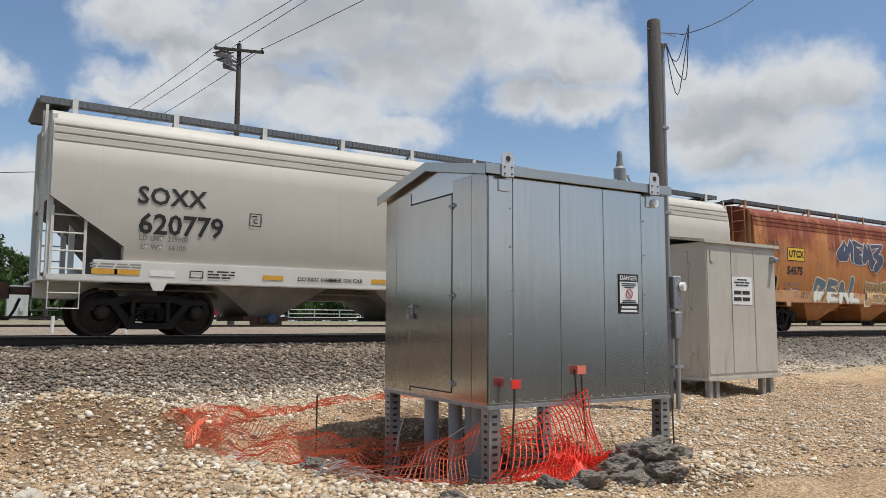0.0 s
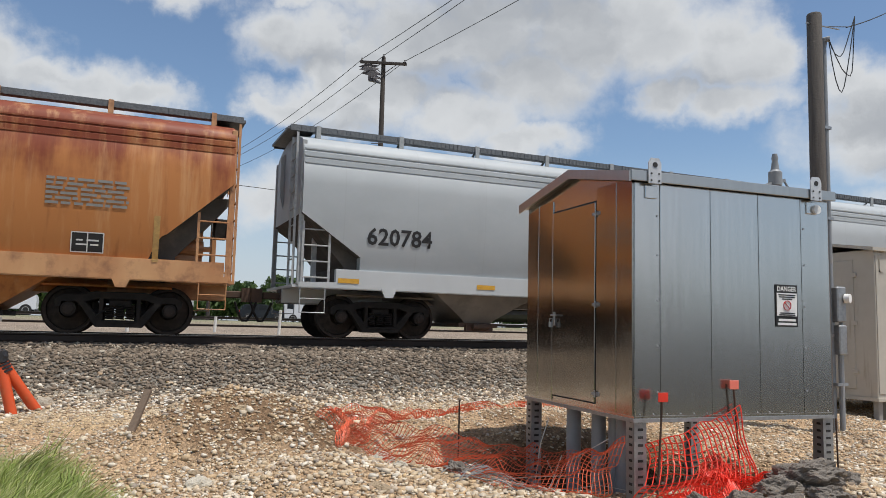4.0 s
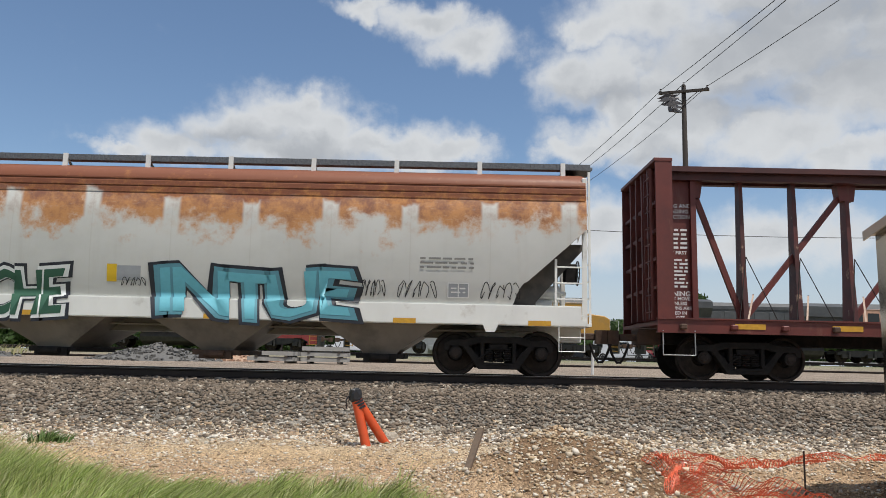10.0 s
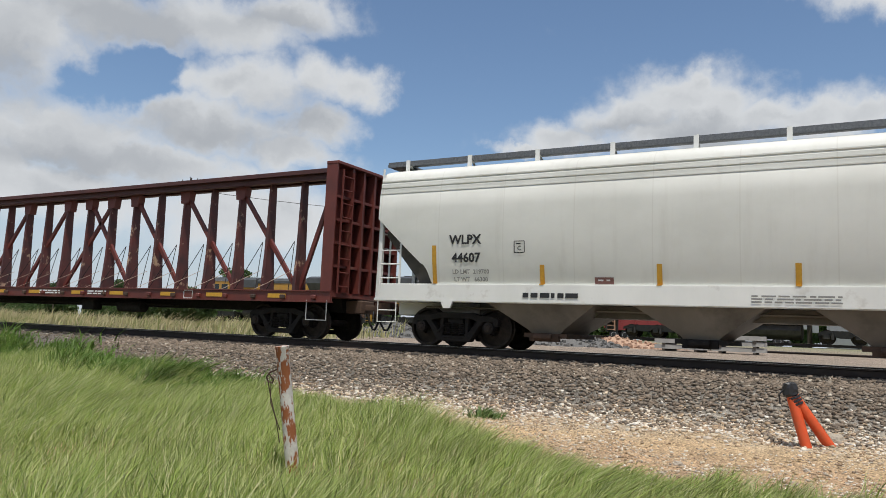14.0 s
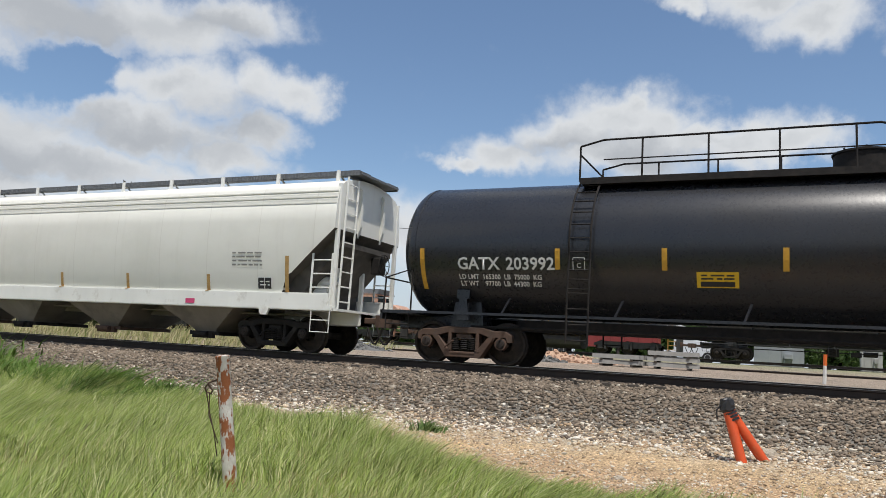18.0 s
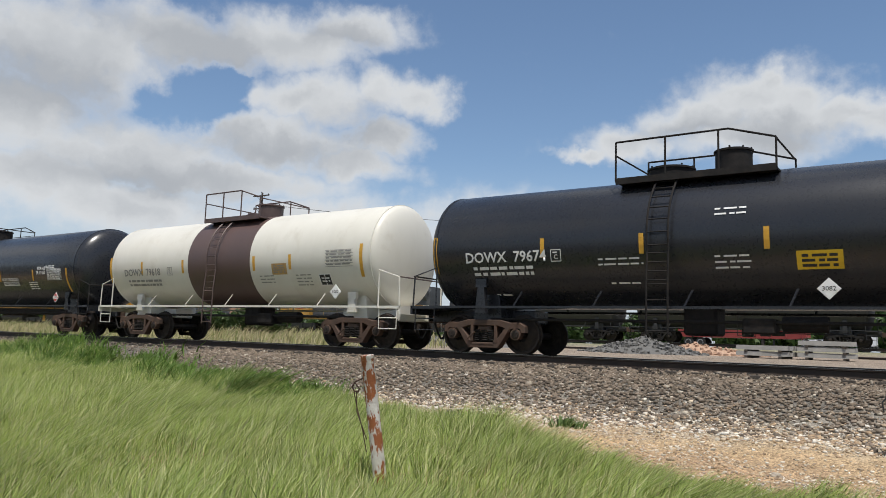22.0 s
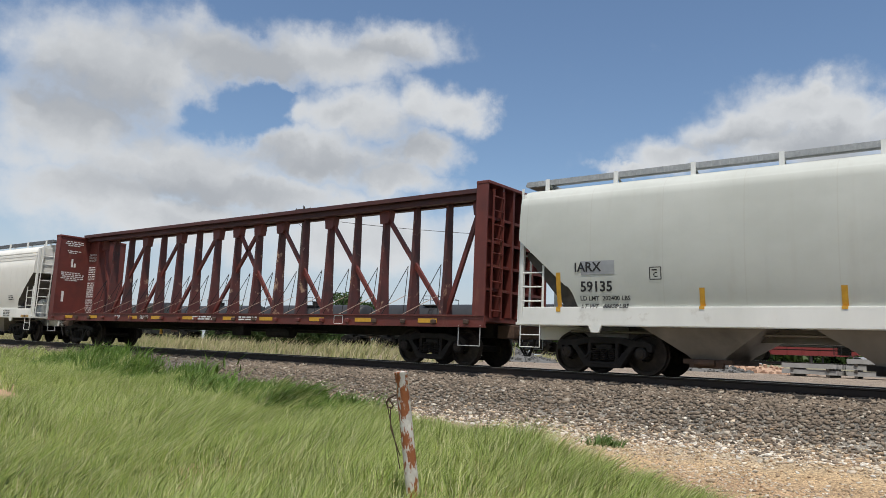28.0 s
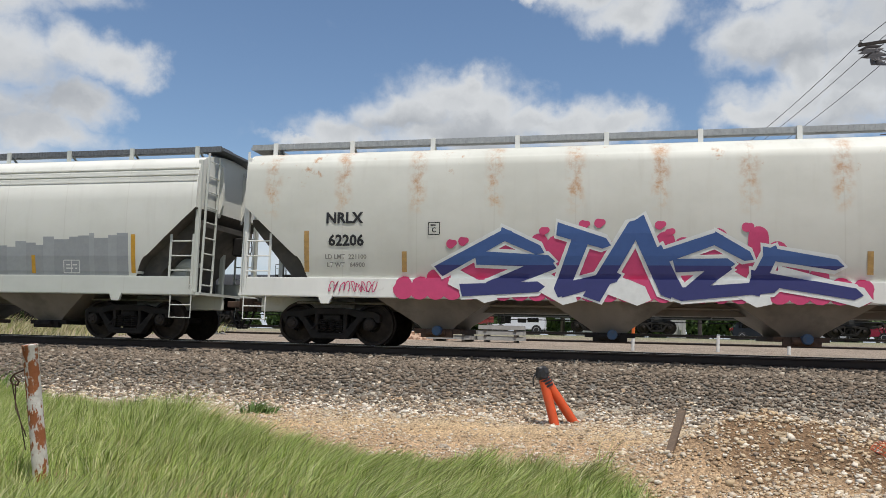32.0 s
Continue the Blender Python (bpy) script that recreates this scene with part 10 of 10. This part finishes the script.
# ---- cut cable ends and pale twigs by the pit ----
M_CABLE = plain("grey_cable_jacket", (0.22, 0.22, 0.215), 0.6)
M_TWIG = plain("pale_dead_twig", (0.55, 0.50, 0.42), 0.9)
cables = tagged(new("cut_cables"), "bundle of loose grey cut cables on the dirt", "cable")
rr = random.Random(12)
for k in range(22):
    a = rr.uniform(-0.5, 0.9)
    bm = bmesh.new()
    x, y = 3.75 + rr.uniform(-0.25, 0.2), 7.0 + rr.uniform(-0.2, 0.3)
    pts = []
    for j in range(8):
        pts.append(Vector((x, y, float(ground_z(x, y)) + 0.02 + 0.10 * math.sin(j / 7 * math.pi) * rr.uniform(0.3, 1))))
        x += 0.11 * math.cos(a)
        y -= 0.11 * math.sin(a)
        a += rr.uniform(-0.35, 0.45)
    tube(bm, pts, 0.006, 5)
    part("cable", bm, M_CABLE, cables)
for k, (x, y, dx, dy, h) in enumerate(((4.45, 6.6, 0.25, 0.1, 0.42), (4.6, 6.5, -0.3, 0.1, 0.12), (4.3, 6.9, 0.5, -0.2, 0.1), (4.75, 6.25, 0.12, 0.05, 0.35), (4.1, 7.0, 0.7, -0.3, 0.06))):
    bm = bmesh.new()
    z = float(ground_z(x, y))
    tube(bm, [(x, y, z), (x + dx * 0.5, y + dy * 0.4, z + h * 0.55), (x + dx, y + dy, z + h)], 0.006, 5)
    tube(bm, [(x + dx * 0.5, y + dy * 0.4, z + h * 0.55), (x + dx * 0.3, y + dy, z + h * 0.9)], 0.004, 4)
    tagged(part("twig", bm, M_TWIG), "thin pale dead twig by the netting", "twig", "twigs by the pit")


# ---- grass ----
def grass(name, label, n, region, height, colours, seed, width=0.006, lean=0.5, clump=0.0):
    rng = np.random.default_rng(seed)
    x, y = region(rng, n)
    n = len(x)
    z = ground_z(x, y)
    patch = 0.5 + 0.5 * np.sin(x * 0.9 + 1.3 * np.sin(y * 0.8)) * np.sin(y * 1.1 + 0.6 * x)
    h = rng.uniform(height[0], height[1], n) * (0.55 + 0.75 * patch)
    # tufts that lean and stand together; trodden low round the fence post
    cell = np.floor((x + rng.normal(0, 0.05, n)) / 0.24) * 12.9898 + np.floor((y + rng.normal(0, 0.05, n)) / 0.24) * 78.233
    t1, t2 = np.modf(np.abs(np.sin(cell) * 43758.5))[0], np.modf(np.abs(np.sin(cell + 3.1) * 24634.6))[0]
    h *= 0.72 + 0.5 * t1
    h *= 1 - 0.5 * np.exp(-((x + 5.4) ** 2 + (y - 6.15) ** 2) / 0.35)
    a = rng.uniform(0, 2 * np.pi, n)
    w = width * rng.uniform(0.6, 1.5, n)
    wind = 0.35 + 0.25 * np.sin(0.7 * x + 0.4 * y)
    bx = h * (lean * (rng.normal(0, 0.35, n) + 1.1 * (t2 - 0.5)) + wind)
    by = h * lean * (rng.normal(0, 0.35, n) + 1.1 * (t1 - 0.5))
    ux, uy = np.cos(a) * w, np.sin(a) * w
    P = []
    for f, b, k in ((0, 0, 1), (0, 0, -1), (0.5, 0.22, 0.8), (0.5, 0.22, -0.8), (1.0, 1.0, 0.0)):
        P.append(np.stack([x + bx * b + ux * k, y + by * b + uy * k, z + h * f * (1 - 0.25 * b * wind) - 0.01], -1))
    V = np.stack(P, 1).reshape(-1, 3)
    t = np.array([(0, 1, 3), (0, 3, 2), (2, 3, 4)])
    F = (t[None] + (np.arange(n) * 5)[:, None, None]).reshape(-1, 3)
    me = bpy.data.meshes.new(name)
    me.vertices.add(len(V))
    me.vertices.foreach_set("co", V.ravel())
    me.loops.add(F.size)
    me.loops.foreach_set("vertex_index", F.ravel())
    me.polygons.add(len(F))
    me.polygons.foreach_set("loop_start", np.arange(0, F.size, 3))
    me.update(calc_edges=True)
    tilt = np.repeat(np.stack([rng.normal(0, 0.3, n), rng.normal(0, 0.3, n) - 0.15, np.ones(n)], -1), 5, 0)
    tilt /= np.linalg.norm(tilt, axis=1)[:, None]
    me.normals_split_custom_set_from_vertices(tilt.tolist())
    me.materials.append(island_material(name + "_blades", colours, 0.55, 0.5, 0.9))
    return tagged(new(name, me), label, "grass", kind="stuff")


def verge_grass(rng, n):
    y = rng.uniform(3.0, 13.5, n * 2) ** 1.0
    x = grass_right(y) - np.abs(rng.normal(0, 1, n * 2)) * 0.15 - rng.uniform(0, 1, n * 2) ** 1.3 * 18
    k = (np.abs(x) < y * 2.2 + 4) & (np.hypot(x, y) > 3.0)
    return x[k][:n], y[k][:n]


def far_grass(rng, n):
    x = rng.uniform(-60, -8, n)
    top = np.interp(x, [-60, -26, -17, -9.5], [14.8, 14.4, 13.2, 11.4])
    return x, top - rng.uniform(0, 1, n) ** 1.2 * 4.5


def bank_weeds(rng, n):
    cx = rng.uniform(-30, -11.5, 60)
    cy = np.interp(cx, [-60, -26, -17, -9.5], [14.8, 14.4, 13.2, 11.4]) - rng.uniform(-0.2, 1.2, 60)
    k = rng.integers(0, 60, n)
    return cx[k] + rng.normal(0, 0.35, n), cy[k] + rng.normal(0, 0.3, n)


def tuft(cx, cy, r):
    return lambda rng, n: (rng.normal(cx, r, n), rng.normal(cy, r * 0.8, n))


GREENS = ((0.25, 0.345, 0.072), (0.33, 0.43, 0.11), (0.43, 0.515, 0.155), (0.195, 0.285, 0.06), (0.51, 0.565, 0.23), (0.62, 0.615, 0.35), (0.14, 0.225, 0.046), (0.385, 0.48, 0.13))
grass("grass", "long bright green wind-blown grass", 135000, verge_grass, (0.28, 0.50), GREENS, 21, 0.0052, 0.6)
grass("far_grass", "long bright green grass further along the verge", 42000, far_grass, (0.3, 0.5), GREENS, 22, 0.010, 0.5)
grass("bank_weeds", "broad-leaved dark green weeds on the bank", 9000, bank_weeds, (0.25, 0.6), ((0.09, 0.17, 0.03), (0.15, 0.26, 0.05), (0.12, 0.21, 0.04)), 23, 0.022, 0.9)
for k, (x, y, r) in enumerate(((-5.95, 12.0, 0.14), (-7.6, 11.4, 0.25), (-8.1, 11.6, 0.3))):
    grass("weed_tuft", "small green weed tuft in the gravel", 260, tuft(x, y, r), (0.12, 0.26), ((0.10, 0.18, 0.05), (0.17, 0.26, 0.08)), 30 + k, 0.009, 1.2)
STRAW = ((0.42, 0.36, 0.2), (0.5, 0.45, 0.28), (0.34, 0.33, 0.14), (0.22, 0.27, 0.09), (0.45, 0.4, 0.22))


def beyond(rng, n):
    x = rng.uniform(-95, -18, n)
    return x, rng.uniform(20.5, 34, n)


grass("dry_grass", "tall pale dry grass behind the track", 22000, beyond, (0.3, 0.75), STRAW, 41, 0.02, 0.5)


# ---- what moves ----
def motions():
    key_times = [0, 2, 4, 6, 8, 10, 12, 14, 16, 18, 20, 22, 24, 26, 28, 30, 32]
    for car, c in MOVING:
        walk(car, [(t, pose(c - travel(t), TY, RZ)) for t in key_times])
    # the wheels roll without slipping
    roll = [(2 * k / FPS, Matrix.Rotation(-travel(2 * k / FPS) / 0.457, 4, "Y")) for k in range(0, 481)]
    for w, x in WHEELS:
        place = Matrix.Translation((x, 0, 0.457))
        walk(w, [(t, place @ m) for t, m in roll])

    # the yard train, at an even pace
    for car, c in YARD_CARS:
        walk(car, [(t, pose(c - YV * t, YY, YZ)) for t in (0, 8, 16, 24, 32)])
    roll = [(2 * k / FPS, Matrix.Rotation(-YV * 2 * k / FPS / 0.457, 4, "Y")) for k in range(0, 481)]
    for w, x in YARD_WHEELS:
        place = Matrix.Translation((x, 0, 0.457))
        walk(w, [(t, place @ m) for t, m in roll])


motions()
